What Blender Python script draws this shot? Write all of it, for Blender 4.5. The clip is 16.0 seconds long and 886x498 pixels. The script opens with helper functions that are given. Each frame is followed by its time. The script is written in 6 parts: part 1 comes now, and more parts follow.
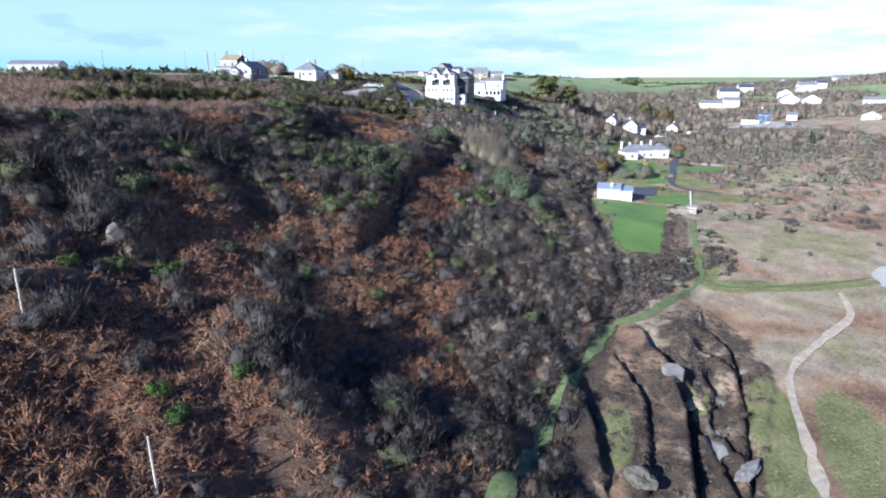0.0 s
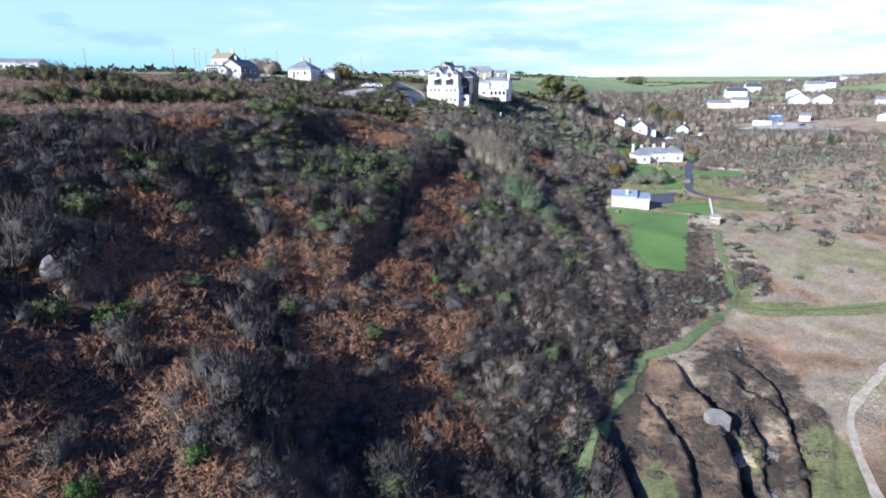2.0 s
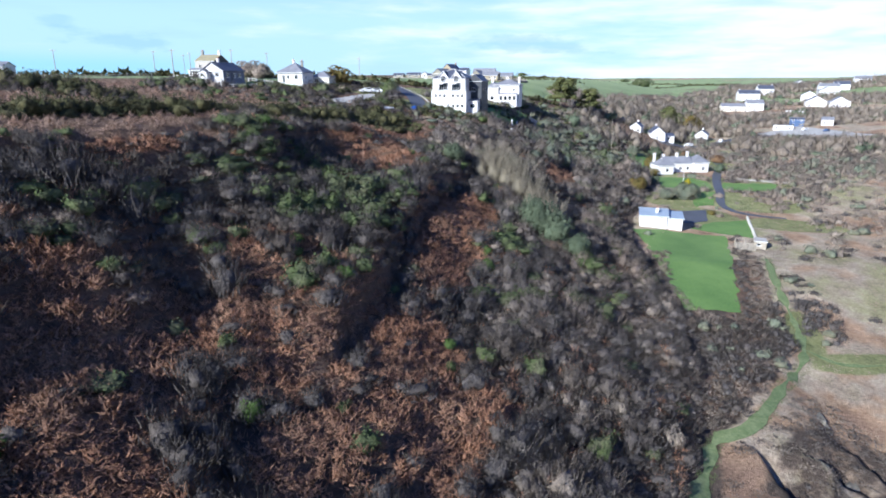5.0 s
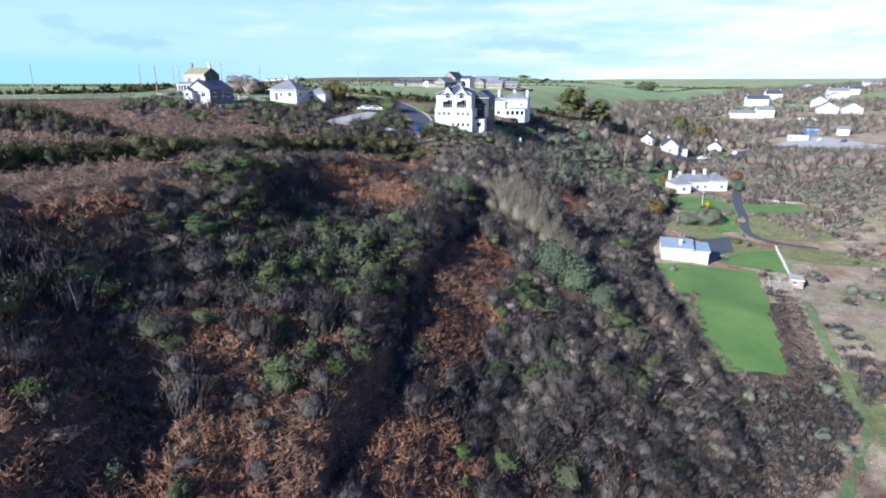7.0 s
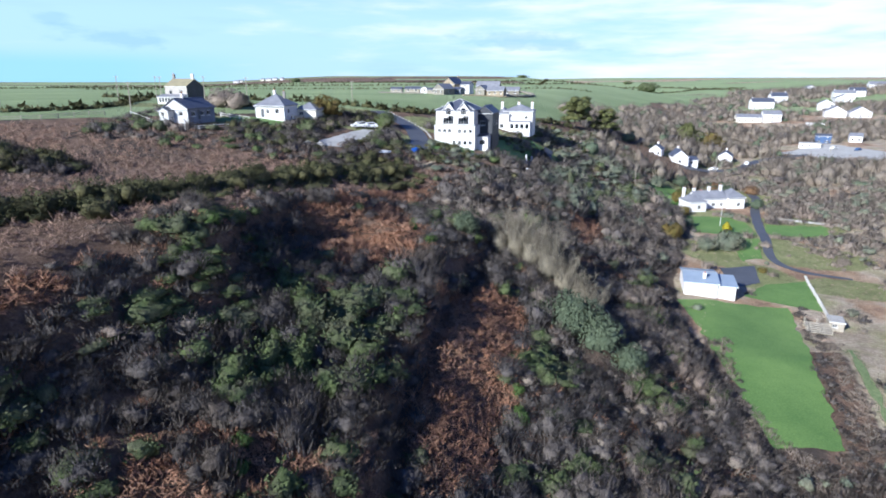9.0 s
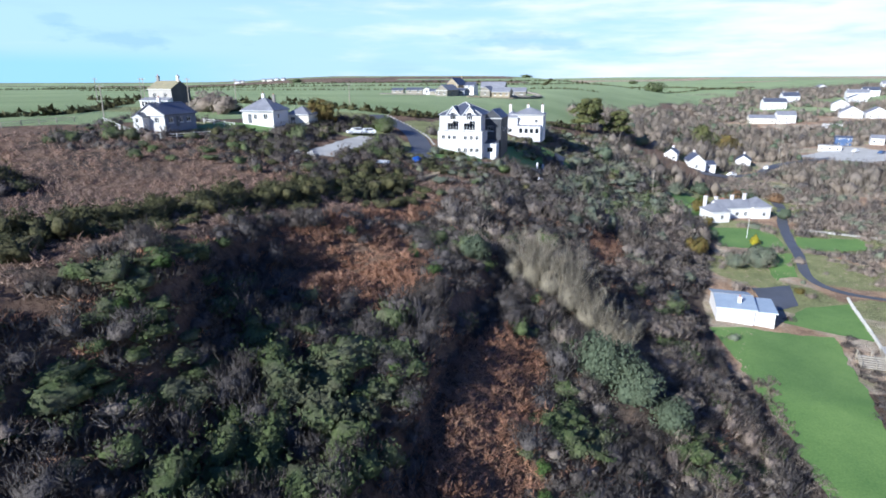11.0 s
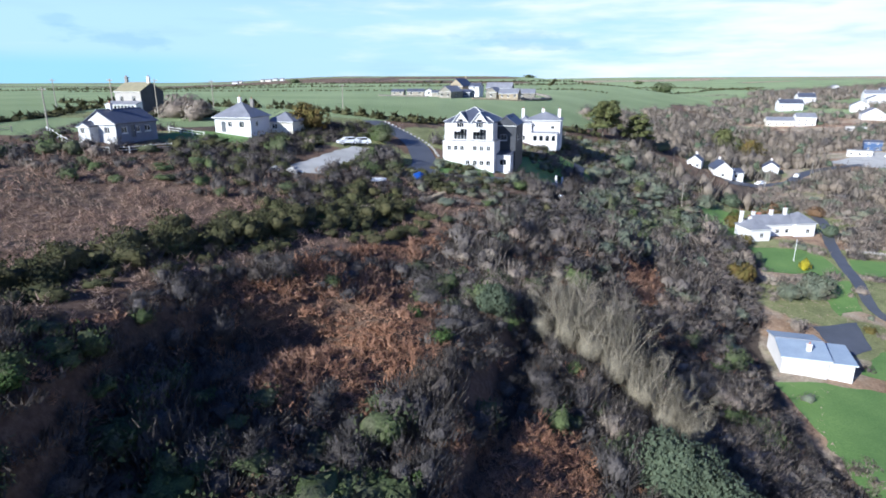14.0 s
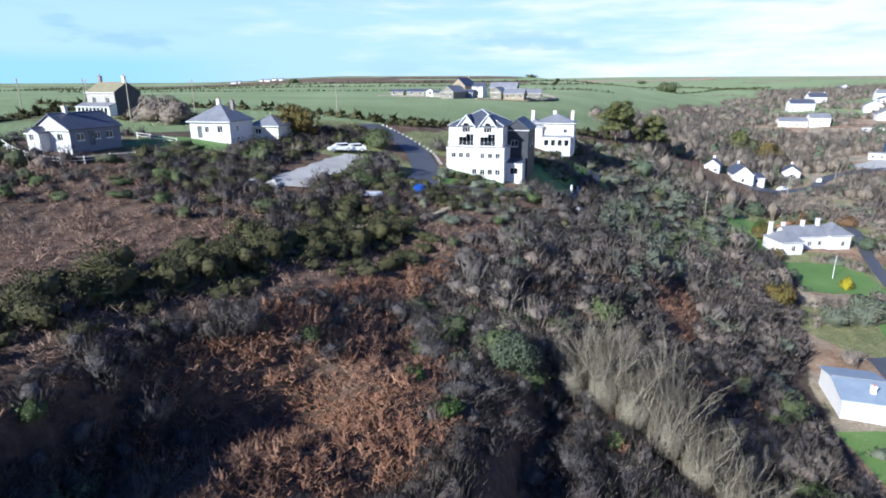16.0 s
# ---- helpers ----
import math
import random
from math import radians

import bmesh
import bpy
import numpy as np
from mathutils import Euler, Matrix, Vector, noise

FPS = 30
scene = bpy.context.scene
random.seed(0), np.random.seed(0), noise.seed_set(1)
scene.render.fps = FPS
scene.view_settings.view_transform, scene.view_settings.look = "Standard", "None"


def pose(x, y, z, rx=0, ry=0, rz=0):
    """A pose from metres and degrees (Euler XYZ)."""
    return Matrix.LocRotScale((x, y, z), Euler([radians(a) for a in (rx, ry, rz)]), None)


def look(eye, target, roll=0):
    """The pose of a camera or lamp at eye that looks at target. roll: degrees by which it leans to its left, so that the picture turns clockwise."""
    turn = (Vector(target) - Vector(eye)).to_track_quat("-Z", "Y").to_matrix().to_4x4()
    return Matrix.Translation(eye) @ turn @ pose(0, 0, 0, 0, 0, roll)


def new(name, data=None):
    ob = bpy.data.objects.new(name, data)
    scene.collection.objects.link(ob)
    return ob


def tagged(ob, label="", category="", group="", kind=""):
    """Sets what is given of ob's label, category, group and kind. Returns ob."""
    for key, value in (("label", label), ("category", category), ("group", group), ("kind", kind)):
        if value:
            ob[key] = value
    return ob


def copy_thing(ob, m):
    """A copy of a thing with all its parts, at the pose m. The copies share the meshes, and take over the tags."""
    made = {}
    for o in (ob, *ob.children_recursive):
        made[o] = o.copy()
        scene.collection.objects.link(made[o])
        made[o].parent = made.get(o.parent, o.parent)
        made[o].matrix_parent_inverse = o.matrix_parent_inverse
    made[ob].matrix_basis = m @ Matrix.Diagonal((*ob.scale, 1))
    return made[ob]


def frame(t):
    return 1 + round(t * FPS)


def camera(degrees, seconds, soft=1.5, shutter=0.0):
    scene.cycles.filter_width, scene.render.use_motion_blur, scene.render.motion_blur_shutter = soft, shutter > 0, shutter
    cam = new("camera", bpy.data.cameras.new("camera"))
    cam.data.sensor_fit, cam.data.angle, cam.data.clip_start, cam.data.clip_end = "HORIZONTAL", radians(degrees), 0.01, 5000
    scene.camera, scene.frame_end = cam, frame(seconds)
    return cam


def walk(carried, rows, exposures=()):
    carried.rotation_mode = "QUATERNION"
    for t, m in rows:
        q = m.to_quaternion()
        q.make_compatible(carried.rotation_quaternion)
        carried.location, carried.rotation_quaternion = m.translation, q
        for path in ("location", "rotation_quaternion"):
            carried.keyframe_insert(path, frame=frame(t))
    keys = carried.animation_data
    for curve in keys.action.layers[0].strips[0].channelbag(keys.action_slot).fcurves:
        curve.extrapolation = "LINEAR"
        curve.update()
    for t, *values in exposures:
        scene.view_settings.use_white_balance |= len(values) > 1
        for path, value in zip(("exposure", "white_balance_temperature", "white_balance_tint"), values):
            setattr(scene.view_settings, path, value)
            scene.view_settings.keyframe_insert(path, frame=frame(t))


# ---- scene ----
cam = camera(74.7, 16.0, 1.8)
METRES, EYE, TILT, LEAN, TURN = 106.0, 60.0, -16.0, -0.1, 0.0
ROWS = [
    (0.0, 0.0, 0.0, 0.0, -0.0, 0.0, 0.0),
    (0.5, -0.0016, 0.0271, 0.0075, 0.02, 0.01, -0.01),
    (1.0, -0.0036, 0.0546, 0.0159, 0.05, -0.03, -0.02),
    (1.5, -0.0058, 0.0822, 0.0244, 0.05, -0.05, -0.02),
    (2.0, -0.0082, 0.11, 0.0333, 0.02, -0.08, -0.02),
    (2.5, -0.0106, 0.1385, 0.0422, 0.03, -0.05, -0.04),
    (3.0, -0.0129, 0.1673, 0.0507, 0.0, -0.05, 0.0),
    (5.5, -0.0254, 0.3086, 0.1065, 0.15, 0.1, 0.03),
    (6.0, -0.0278, 0.3354, 0.1255, 0.18, 0.13, 0.02),
    (6.5, -0.0304, 0.3627, 0.1457, 0.17, 0.11, 0.03),
    (7.0, -0.0332, 0.3895, 0.1675, 0.15, 0.04, 0.04),
    (7.5, -0.0367, 0.4169, 0.1899, 0.01, -0.04, 0.06),
    (8.0, -0.0391, 0.4445, 0.2119, -0.04, -0.06, 0.06),
    (8.5, -0.0405, 0.473, 0.2301, -0.12, -0.11, 0.1),
    (9.0, -0.041, 0.5024, 0.2411, -0.1, -0.17, 0.15),
    (11.5, -0.0456, 0.6495, 0.289, 0.2, -0.21, 0.2),
    (12.0, -0.0473, 0.6793, 0.2981, 0.2, -0.23, 0.18),
    (12.5, -0.0486, 0.7089, 0.3071, 0.25, -0.22, 0.16),
    (13.0, -0.0503, 0.7387, 0.316, 0.28, -0.19, 0.17),
    (13.5, -0.0519, 0.7684, 0.325, 0.3, -0.21, 0.18),
    (14.0, -0.0535, 0.7983, 0.3335, 0.28, -0.18, 0.2),
    (14.5, -0.0549, 0.828, 0.3414, 0.28, -0.16, 0.23),
    (15.0, -0.0561, 0.8579, 0.3493, 0.32, -0.16, 0.21),
    (15.5, -0.0578, 0.8876, 0.3584, 0.34, -0.22, 0.19),
    (16.0, -0.0592, 0.9174, 0.3666, 0.35, -0.19, 0.22),
]
walk(cam, [(t, pose(0, 0, EYE, TILT, LEAN, TURN) @ pose(METRES * x, METRES * y, METRES * z, 90 + pitch, roll, yaw)) for t, x, y, z, yaw, pitch, roll in ROWS],
     [(0.0, 0.86, 5880, 8), (16.0, 0.76, 5880, 7)])

# ---- light ----
SUN_FROM, SUN_UP = Vector((-0.73, -0.68, 0)).normalized(), radians(26.5)
sun = new("sun", bpy.data.lights.new("sun", "SUN"))
sun.data.energy, sun.data.angle, sun.data.color = 5.25, radians(0.6), (1.0, 0.965, 0.91)
sun.matrix_world = look(SUN_FROM * 300 * math.cos(SUN_UP) + Vector((0, 0, 300 * math.sin(SUN_UP))), (0, 0, 0))

world = bpy.data.worlds.new("sky")
scene.world = world
world.use_nodes = True
W = world.node_tree


def link(tree, a, b):
    tree.links.new(a, b)


def node(tree, kind, **values):
    n = tree.nodes.new(kind)
    for key, value in values.items():
        n.inputs[key].default_value = value
    return n


def ramp(tree, fac, stops, smooth_step=False):
    r = tree.nodes.new("ShaderNodeValToRGB")
    if smooth_step:
        r.color_ramp.interpolation = "EASE"
    while len(r.color_ramp.elements) < len(stops):
        r.color_ramp.elements.new(0.5)
    for el, (at, col) in zip(r.color_ramp.elements, stops):
        el.position, el.color = at, (*col, 1) if len(col) == 3 else col
    link(tree, fac, r.inputs[0])
    return r.outputs[0]


def mix(tree, fac, a, b, how="MIX"):
    m = tree.nodes.new("ShaderNodeMix")
    m.data_type, m.blend_type = "RGBA", how
    for socket, value in ((m.inputs[0], fac), (m.inputs[6], a), (m.inputs[7], b)):
        if isinstance(value, (int, float)):
            socket.default_value = value
        elif isinstance(value, tuple):
            socket.default_value = (*value, 1)
        else:
            link(tree, value, socket)
    return m.outputs[2]


def maths(tree, how, a, b=0.0):
    m = tree.nodes.new("ShaderNodeMath")
    m.operation = how
    for socket, value in ((m.inputs[0], a), (m.inputs[1], b)):
        if isinstance(value, (int, float)):
            socket.default_value = value
        else:
            link(tree, value, socket)
    return m.outputs[0]


def make_sky():
    W.nodes.clear()
    sky = W.nodes.new("ShaderNodeTexSky")
    sky.sky_type, sky.sun_disc = "NISHITA", False
    sky.sun_elevation, sky.sun_rotation = SUN_UP, math.atan2(SUN_FROM.x, SUN_FROM.y)
    sky.air_density, sky.dust_density, sky.ozone_density = 1.0, 0.3, 2.0
    at = W.nodes.new("ShaderNodeTexCoord")
    sep = W.nodes.new("ShaderNodeSeparateXYZ")
    link(W, at.outputs["Generated"], sep.inputs[0])
    # thin high cloud, drawn out level, thickening to the east
    mp = node(W, "ShaderNodeMapping", Scale=(1.6, 1.6, 11.0), Location=(0.35, 0.0, 0.2))
    link(W, at.outputs["Generated"], mp.inputs[0])
    wisps = node(W, "ShaderNodeTexNoise", Scale=3.2, Detail=6.0, Roughness=0.55)
    link(W, mp.outputs[0], wisps.inputs["Vector"])
    veil = maths(W, "ADD", wisps.outputs["Fac"], maths(W, "MULTIPLY", sep.outputs["X"], 0.42))
    cover = ramp(W, veil, [(0.40, (0, 0, 0)), (0.84, (1, 1, 1))], True)
    mp2 = node(W, "ShaderNodeMapping", Scale=(2.4, 2.4, 16.0), Location=(2.3, 0.4, 0.0))
    link(W, at.outputs["Generated"], mp2.inputs[0])
    bars = node(W, "ShaderNodeTexNoise", Scale=2.6, Detail=4.0, Roughness=0.5)
    link(W, mp2.outputs[0], bars.inputs["Vector"])
    grey = ramp(W, bars.outputs["Fac"], [(0.56, (0, 0, 0)), (0.74, (0.5, 0.5, 0.5))], True)
    # the haze lies low and leaves the sky overhead clear and blue
    low = ramp(W, sep.outputs["Z"], [(0.09, (1, 1, 1)), (0.24, (0, 0, 0))], True)
    clear = mix(W, 1.0, sky.outputs[0], (0.62, 0.94, 1.75), "MULTIPLY")
    base = mix(W, maths(W, "MULTIPLY", low, 0.9), clear, (7.5, 10.7, 13.2))
    base = mix(W, maths(W, "MULTIPLY", cover, low), base, (12.6, 12.9, 13.4))
    base = mix(W, maths(W, "MULTIPLY", grey, low), base, (6.1, 9.0, 11.4))
    # a blue bank of far cloud over the sea
    bank = maths(W, "MULTIPLY", ramp(W, sep.outputs["Z"], [(0.022, (1, 1, 1)), (0.05, (0, 0, 0))], True), ramp(W, maths(W, "MULTIPLY", sep.outputs["X"], -1.0), [(0.22, (0, 0, 0)), (0.5, (1, 1, 1))], True))
    base = mix(W, maths(W, "MULTIPLY", bank, 0.8), base, (4.8, 9.4, 13.1))
    # two blue-grey wisps of lower cloud
    shred = node(W, "ShaderNodeTexNoise", Scale=16.0, Detail=5.0, Roughness=0.6)
    mp3 = node(W, "ShaderNodeMapping", Scale=(1.0, 1.0, 3.2))
    link(W, at.outputs["Generated"], mp3.inputs[0])
    link(W, mp3.outputs[0], shred.inputs["Vector"])
    for cx, cz, rx, rz, much in ((-0.472, 0.060, 0.075, 0.019, 0.6), (0.135, 0.061, 0.13, 0.019, 0.5), (-0.53, 0.082, 0.03, 0.010, 0.5)):
        dx = maths(W, "DIVIDE", maths(W, "SUBTRACT", sep.outputs["X"], cx), rx)
        dz = maths(W, "DIVIDE", maths(W, "SUBTRACT", maths(W, "ADD", sep.outputs["Z"], maths(W, "MULTIPLY", dx, 0.006)), cz), rz)
        near = maths(W, "SUBTRACT", 1.0, maths(W, "SQRT", maths(W, "ADD", maths(W, "MULTIPLY", dx, dx), maths(W, "MULTIPLY", dz, dz))))
        body = maths(W, "ADD", near, maths(W, "MULTIPLY", maths(W, "SUBTRACT", shred.outputs["Fac"], 0.5), 2.6))
        thick = ramp(W, body, [(0.05, (0, 0, 0)), (0.8, (1, 1, 1))], True)
        base = mix(W, maths(W, "MULTIPLY", thick, much), base, (4.8, 8.0, 10.5))
    bg = node(W, "ShaderNodeBackground", Strength=0.05)
    link(W, base, bg.inputs[0])
    out = W.nodes.new("ShaderNodeOutputWorld")
    link(W, bg.outputs[0], out.inputs[0])


make_sky()


# ---- materials ----
def material(name):
    m = bpy.data.materials.new(name)
    m.use_nodes = True
    t = m.node_tree
    return m, t, t.nodes["Principled BSDF"]


def noise_at(t, scale, detail=4.0, rough=0.55, coords="Object", stretch=None):
    at = t.nodes.new("ShaderNodeTexCoord")
    n = node(t, "ShaderNodeTexNoise", Scale=scale, Detail=detail, Roughness=rough)
    if stretch:
        mp = node(t, "ShaderNodeMapping", Scale=stretch)
        link(t, at.outputs[coords], mp.inputs[0])
        link(t, mp.outputs[0], n.inputs["Vector"])
    else:
        link(t, at.outputs[coords], n.inputs["Vector"])
    return n.outputs["Fac"]


def relief(t, p, fac, strength, distance):
    b = node(t, "ShaderNodeBump", Strength=strength, Distance=distance)
    link(t, fac, b.inputs["Height"])
    link(t, b.outputs[0], p.inputs["Normal"])


def surface(name, light, dark, coarse, fine, rough=0.85, bump=0.3, distance=0.02, metal=0.0, stretch=None):
    """A surface in two tones, blotched at a coarse and a fine scale, with relief."""
    m, t, p = material(name)
    a, b = noise_at(t, coarse, 4, 0.6), noise_at(t, fine, 5, 0.6, "Object", stretch)
    fac = maths(t, "ADD", maths(t, "MULTIPLY", a, 0.55), maths(t, "MULTIPLY", b, 0.45))
    link(t, ramp(t, fac, [(0.36, dark), (0.64, light)]), p.inputs["Base Color"])
    p.inputs["Roughness"].default_value, p.inputs["Metallic"].default_value = rough, metal
    if bump:
        relief(t, p, b, bump, distance)
    return m


def foliage(name, tones, patch, patch_size=5.0, rough=0.75, sheen=0.25):
    """Leaves or twigs, each of its own tone, and drifts of another tone over some metres."""
    m, t, p = material(name)
    geo = t.nodes.new("ShaderNodeNewGeometry")
    own = ramp(t, geo.outputs["Random Per Island"], [(i / (len(tones) - 1), c) for i, c in enumerate(tones)])
    own = mix(t, 0.45, own, tuple(sum(c[k] for c in tones) / len(tones) for k in range(3)))
    at = noise_at(t, 1.0 / patch_size, 3, 0.6)
    drift = ramp(t, at, [(0.45, (0, 0, 0)), (0.62, (0.8, 0.8, 0.8))])
    col = mix(t, drift, own, patch)
    tiny = noise_at(t, 5.5, 5, 0.75)
    grain = ramp(t, tiny, [(0.30, (0.55, 0.55, 0.56)), (0.5, (1.0, 0.99, 0.98)), (0.68, (1.5, 1.49, 1.46))])
    link(t, mix(t, 1.0, col, grain, "MULTIPLY"), p.inputs["Base Color"])
    relief(t, p, tiny, 0.9, 0.25)
    p.inputs["Roughness"].default_value = rough
    p.inputs["Specular IOR Level"].default_value = sheen
    # light passes through leaves and between twigs
    thin = t.nodes.new("ShaderNodeBsdfTranslucent")
    link(t, p.inputs["Base Color"].links[0].from_socket, thin.inputs["Color"])
    both = t.nodes.new("ShaderNodeMixShader")
    both.inputs[0].default_value = 0.12
    link(t, p.outputs[0], both.inputs[1])
    link(t, thin.outputs[0], both.inputs[2])
    link(t, both.outputs[0], t.nodes["Material Output"].inputs["Surface"])
    return m


def glass_pane(name):
    m, t, p = material(name)
    p.inputs["Base Color"].default_value = (0.015, 0.018, 0.022, 1)
    p.inputs["Roughness"].default_value = 0.06
    return m


M_GREYWASH = surface("grey_wash_render", (0.56, 0.56, 0.56), (0.46, 0.46, 0.46), 0.5, 9, 0.85, 0.15, 0.01)
M_RENDER = surface("white_render", (0.70, 0.682, 0.682), (0.62, 0.604, 0.604), 0.5, 9, 0.8, 0.15, 0.01)
M_CREAM = surface("cream_render", (0.72, 0.68, 0.58), (0.58, 0.54, 0.46), 0.5, 9, 0.85, 0.15, 0.01)
M_PEBBLE = surface("grey_pebbledash", (0.46, 0.43, 0.39), (0.34, 0.315, 0.285), 0.5, 9, 0.9, 0.4, 0.02)
# wall wash with the blue of open shade put into its colour
M_SHADEWASH = surface("shade_toned_wash", (0.20, 0.22, 0.27), (0.14, 0.155, 0.19), 0.5, 9, 0.85, 0.15, 0.01)
M_STONE = surface("grey_stone_wall", (0.30, 0.27, 0.22), (0.14, 0.13, 0.11), 0.9, 3.0, 0.9, 0.6, 0.05)
M_SLATE = surface("slate_roof", (0.095, 0.105, 0.145), (0.05, 0.056, 0.08), 0.6, 3.5, 0.5, 0.35, 0.02, 0, (1, 1, 7))
M_SLATE_PALE = surface("weathered_slate_roof", (0.25, 0.255, 0.28), (0.15, 0.153, 0.175), 0.5, 3.5, 0.55, 0.35, 0.02, 0, (1, 1, 7))
# slates of the rear wing, also the painted shade on the farmhouse's right side
M_SLATE_AND_SHADE = surface("slate_and_shade_tone", (0.045, 0.05, 0.062), (0.02, 0.023, 0.03), 0.7, 3.5, 0.6, 0.4, 0.02, 0, (1, 1, 7))
M_LICHEN = surface("lichened_roof", (0.33, 0.29, 0.17), (0.20, 0.18, 0.12), 0.8, 4, 0.85, 0.3, 0.02, 0, (1, 1, 6))
M_FELT = surface("blue_grey_roof", (0.30, 0.36, 0.43), (0.22, 0.27, 0.34), 0.35, 5, 0.4, 0.2, 0.01)
M_BRICK = surface("terracotta", (0.42, 0.17, 0.10), (0.26, 0.10, 0.06), 1.5, 8, 0.85, 0.2, 0.01)
M_FRAME = surface("white_joinery", (0.80, 0.80, 0.78), (0.70, 0.70, 0.68), 2, 20, 0.5, 0)
M_GLASS = glass_pane("window_glass")
M_DOOR = surface("painted_door", (0.10, 0.11, 0.13), (0.06, 0.07, 0.08), 2, 12, 0.5, 0.1)
M_TIMBER = surface("weathered_timber", (0.42, 0.38, 0.31), (0.24, 0.21, 0.17), 1.2, 14, 0.85, 0.3, 0.01, 0, (1, 1, 0.2))
M_POLE = surface("pale_pole", (0.62, 0.59, 0.53), (0.42, 0.39, 0.34), 1.2, 14, 0.8, 0.2, 0.01, 0, (1, 1, 0.2))
M_RAIL = surface("white_rail", (0.72, 0.71, 0.67), (0.52, 0.51, 0.47), 1, 9, 0.7, 0.2)
M_CONCRETE = surface("concrete", (0.46, 0.44, 0.41), (0.30, 0.29, 0.27), 0.8, 6, 0.9, 0.3, 0.02)
M_GREYSTONE = surface("pale_grey_stone", (0.287, 0.269, 0.249), (0.179, 0.167, 0.155), 0.8, 5, 0.9, 0.5, 0.05)
M_ROCK = surface("rock", (0.17, 0.155, 0.13), (0.055, 0.052, 0.047), 0.35, 1.8, 0.9, 0.8, 0.2)
M_TANROCK = surface("pale_rock", (0.40, 0.33, 0.23), (0.20, 0.16, 0.11), 0.4, 2.0, 0.9, 0.8, 0.2)
M_ASPHALT = surface("asphalt", (0.095, 0.100, 0.115), (0.062, 0.066, 0.076), 0.3, 8, 0.6, 0.2, 0.01)
M_GRAVEL = surface("gravel", (0.468, 0.455, 0.429), (0.325, 0.312, 0.286), 0.3, 6, 0.9, 0.4, 0.03)
M_DIRT = surface("pale_trodden_earth", (0.54, 0.465, 0.375), (0.30, 0.245, 0.185), 0.9, 5, 0.95, 0.4, 0.04)
M_LAWN = surface("mown_grass", (0.150, 0.245, 0.062), (0.066, 0.140, 0.030), 0.09, 4, 0.85, 0.6, 0.06)
M_TURF = surface("trodden_turf", (0.190, 0.225, 0.105), (0.080, 0.125, 0.042), 0.9, 3.5, 0.9, 0.6, 0.06)
M_SEA = surface("sea_water", (0.05, 0.17, 0.33), (0.04, 0.14, 0.28), 0.01, 0.05, 0.35, 0)
M_BARK = surface("bark", (0.20, 0.17, 0.13), (0.09, 0.075, 0.06), 1.5, 9, 0.9, 0.4, 0.02, 0, (1, 1, 0.3))
M_PALEBARK = surface("pale_bark", (0.400, 0.350, 0.270), (0.260, 0.222, 0.168), 1.5, 9, 0.85, 0.3, 0.02, 0, (1, 1, 0.3))
M_BLUE = surface("blue_tarpaulin", (0.02, 0.10, 0.42), (0.015, 0.07, 0.30), 2, 8, 0.45, 0.3, 0.03)
M_BLUEPAINT = surface("blue_cladding", (0.06, 0.12, 0.25), (0.04, 0.08, 0.18), 0.6, 6, 0.6, 0.1)
M_PAINTW = surface("white_paintwork", (0.80, 0.80, 0.80), (0.70, 0.70, 0.71), 2, 12, 0.25, 0)
M_TYRE = surface("rubber", (0.03, 0.03, 0.03), (0.018, 0.018, 0.018), 3, 20, 0.8, 0)

M_BRACKEN = foliage("dead_bracken", [(0.122, 0.063, 0.043), (0.440, 0.226, 0.134), (0.615, 0.358, 0.228), (0.282, 0.140, 0.087)], (0.360, 0.220, 0.150), 8)
M_FADED = foliage("faded_bracken", [(0.185, 0.122, 0.092), (0.430, 0.280, 0.205), (0.540, 0.370, 0.275), (0.300, 0.190, 0.140)], (0.290, 0.215, 0.172), 9)
M_HEATHER = foliage("dark_thicket_twigs", [(0.050, 0.042, 0.042), (0.115, 0.098, 0.096), (0.080, 0.069, 0.068)], (0.105, 0.088, 0.076), 6)
M_OAK = foliage("evergreen_oak_leaves", [(0.055, 0.08, 0.05), (0.12, 0.155, 0.10), (0.085, 0.115, 0.07), (0.16, 0.19, 0.125)], (0.10, 0.125, 0.08), 3)
M_SCRUB = foliage("bare_blackthorn", [(0.064, 0.058, 0.057), (0.144, 0.129, 0.123), (0.095, 0.085, 0.083), (0.186, 0.167, 0.158)], (0.120, 0.098, 0.082), 11)
M_TAN = foliage("bare_willow_scrub", [(0.190, 0.160, 0.130), (0.350, 0.300, 0.250), (0.265, 0.222, 0.186)], (0.270, 0.212, 0.176), 9)
M_PALETHORN = foliage("pale_thorn_twigs", [(0.118, 0.103, 0.094), (0.225, 0.198, 0.180), (0.162, 0.142, 0.129)], (0.182, 0.150, 0.124), 9)
M_WOOD = foliage("bare_woodland_twigs", [(0.160, 0.135, 0.112), (0.285, 0.245, 0.200), (0.220, 0.187, 0.152)], (0.245, 0.200, 0.155), 16)
M_IVY = foliage("evergreen_leaves", [(0.040, 0.060, 0.024), (0.085, 0.120, 0.042), (0.135, 0.180, 0.062), (0.100, 0.112, 0.066)], (0.125, 0.128, 0.080), 3.0)
M_BRIGHT = foliage("bright_green_leaves", [(0.045, 0.085, 0.022), (0.085, 0.145, 0.036), (0.12, 0.185, 0.055)], (0.06, 0.10, 0.035), 2.5)
M_GORSE = foliage("gorse", [(0.028, 0.038, 0.019), (0.058, 0.069, 0.028), (0.094, 0.098, 0.038), (0.130, 0.110, 0.060)], (0.094, 0.088, 0.036), 5)
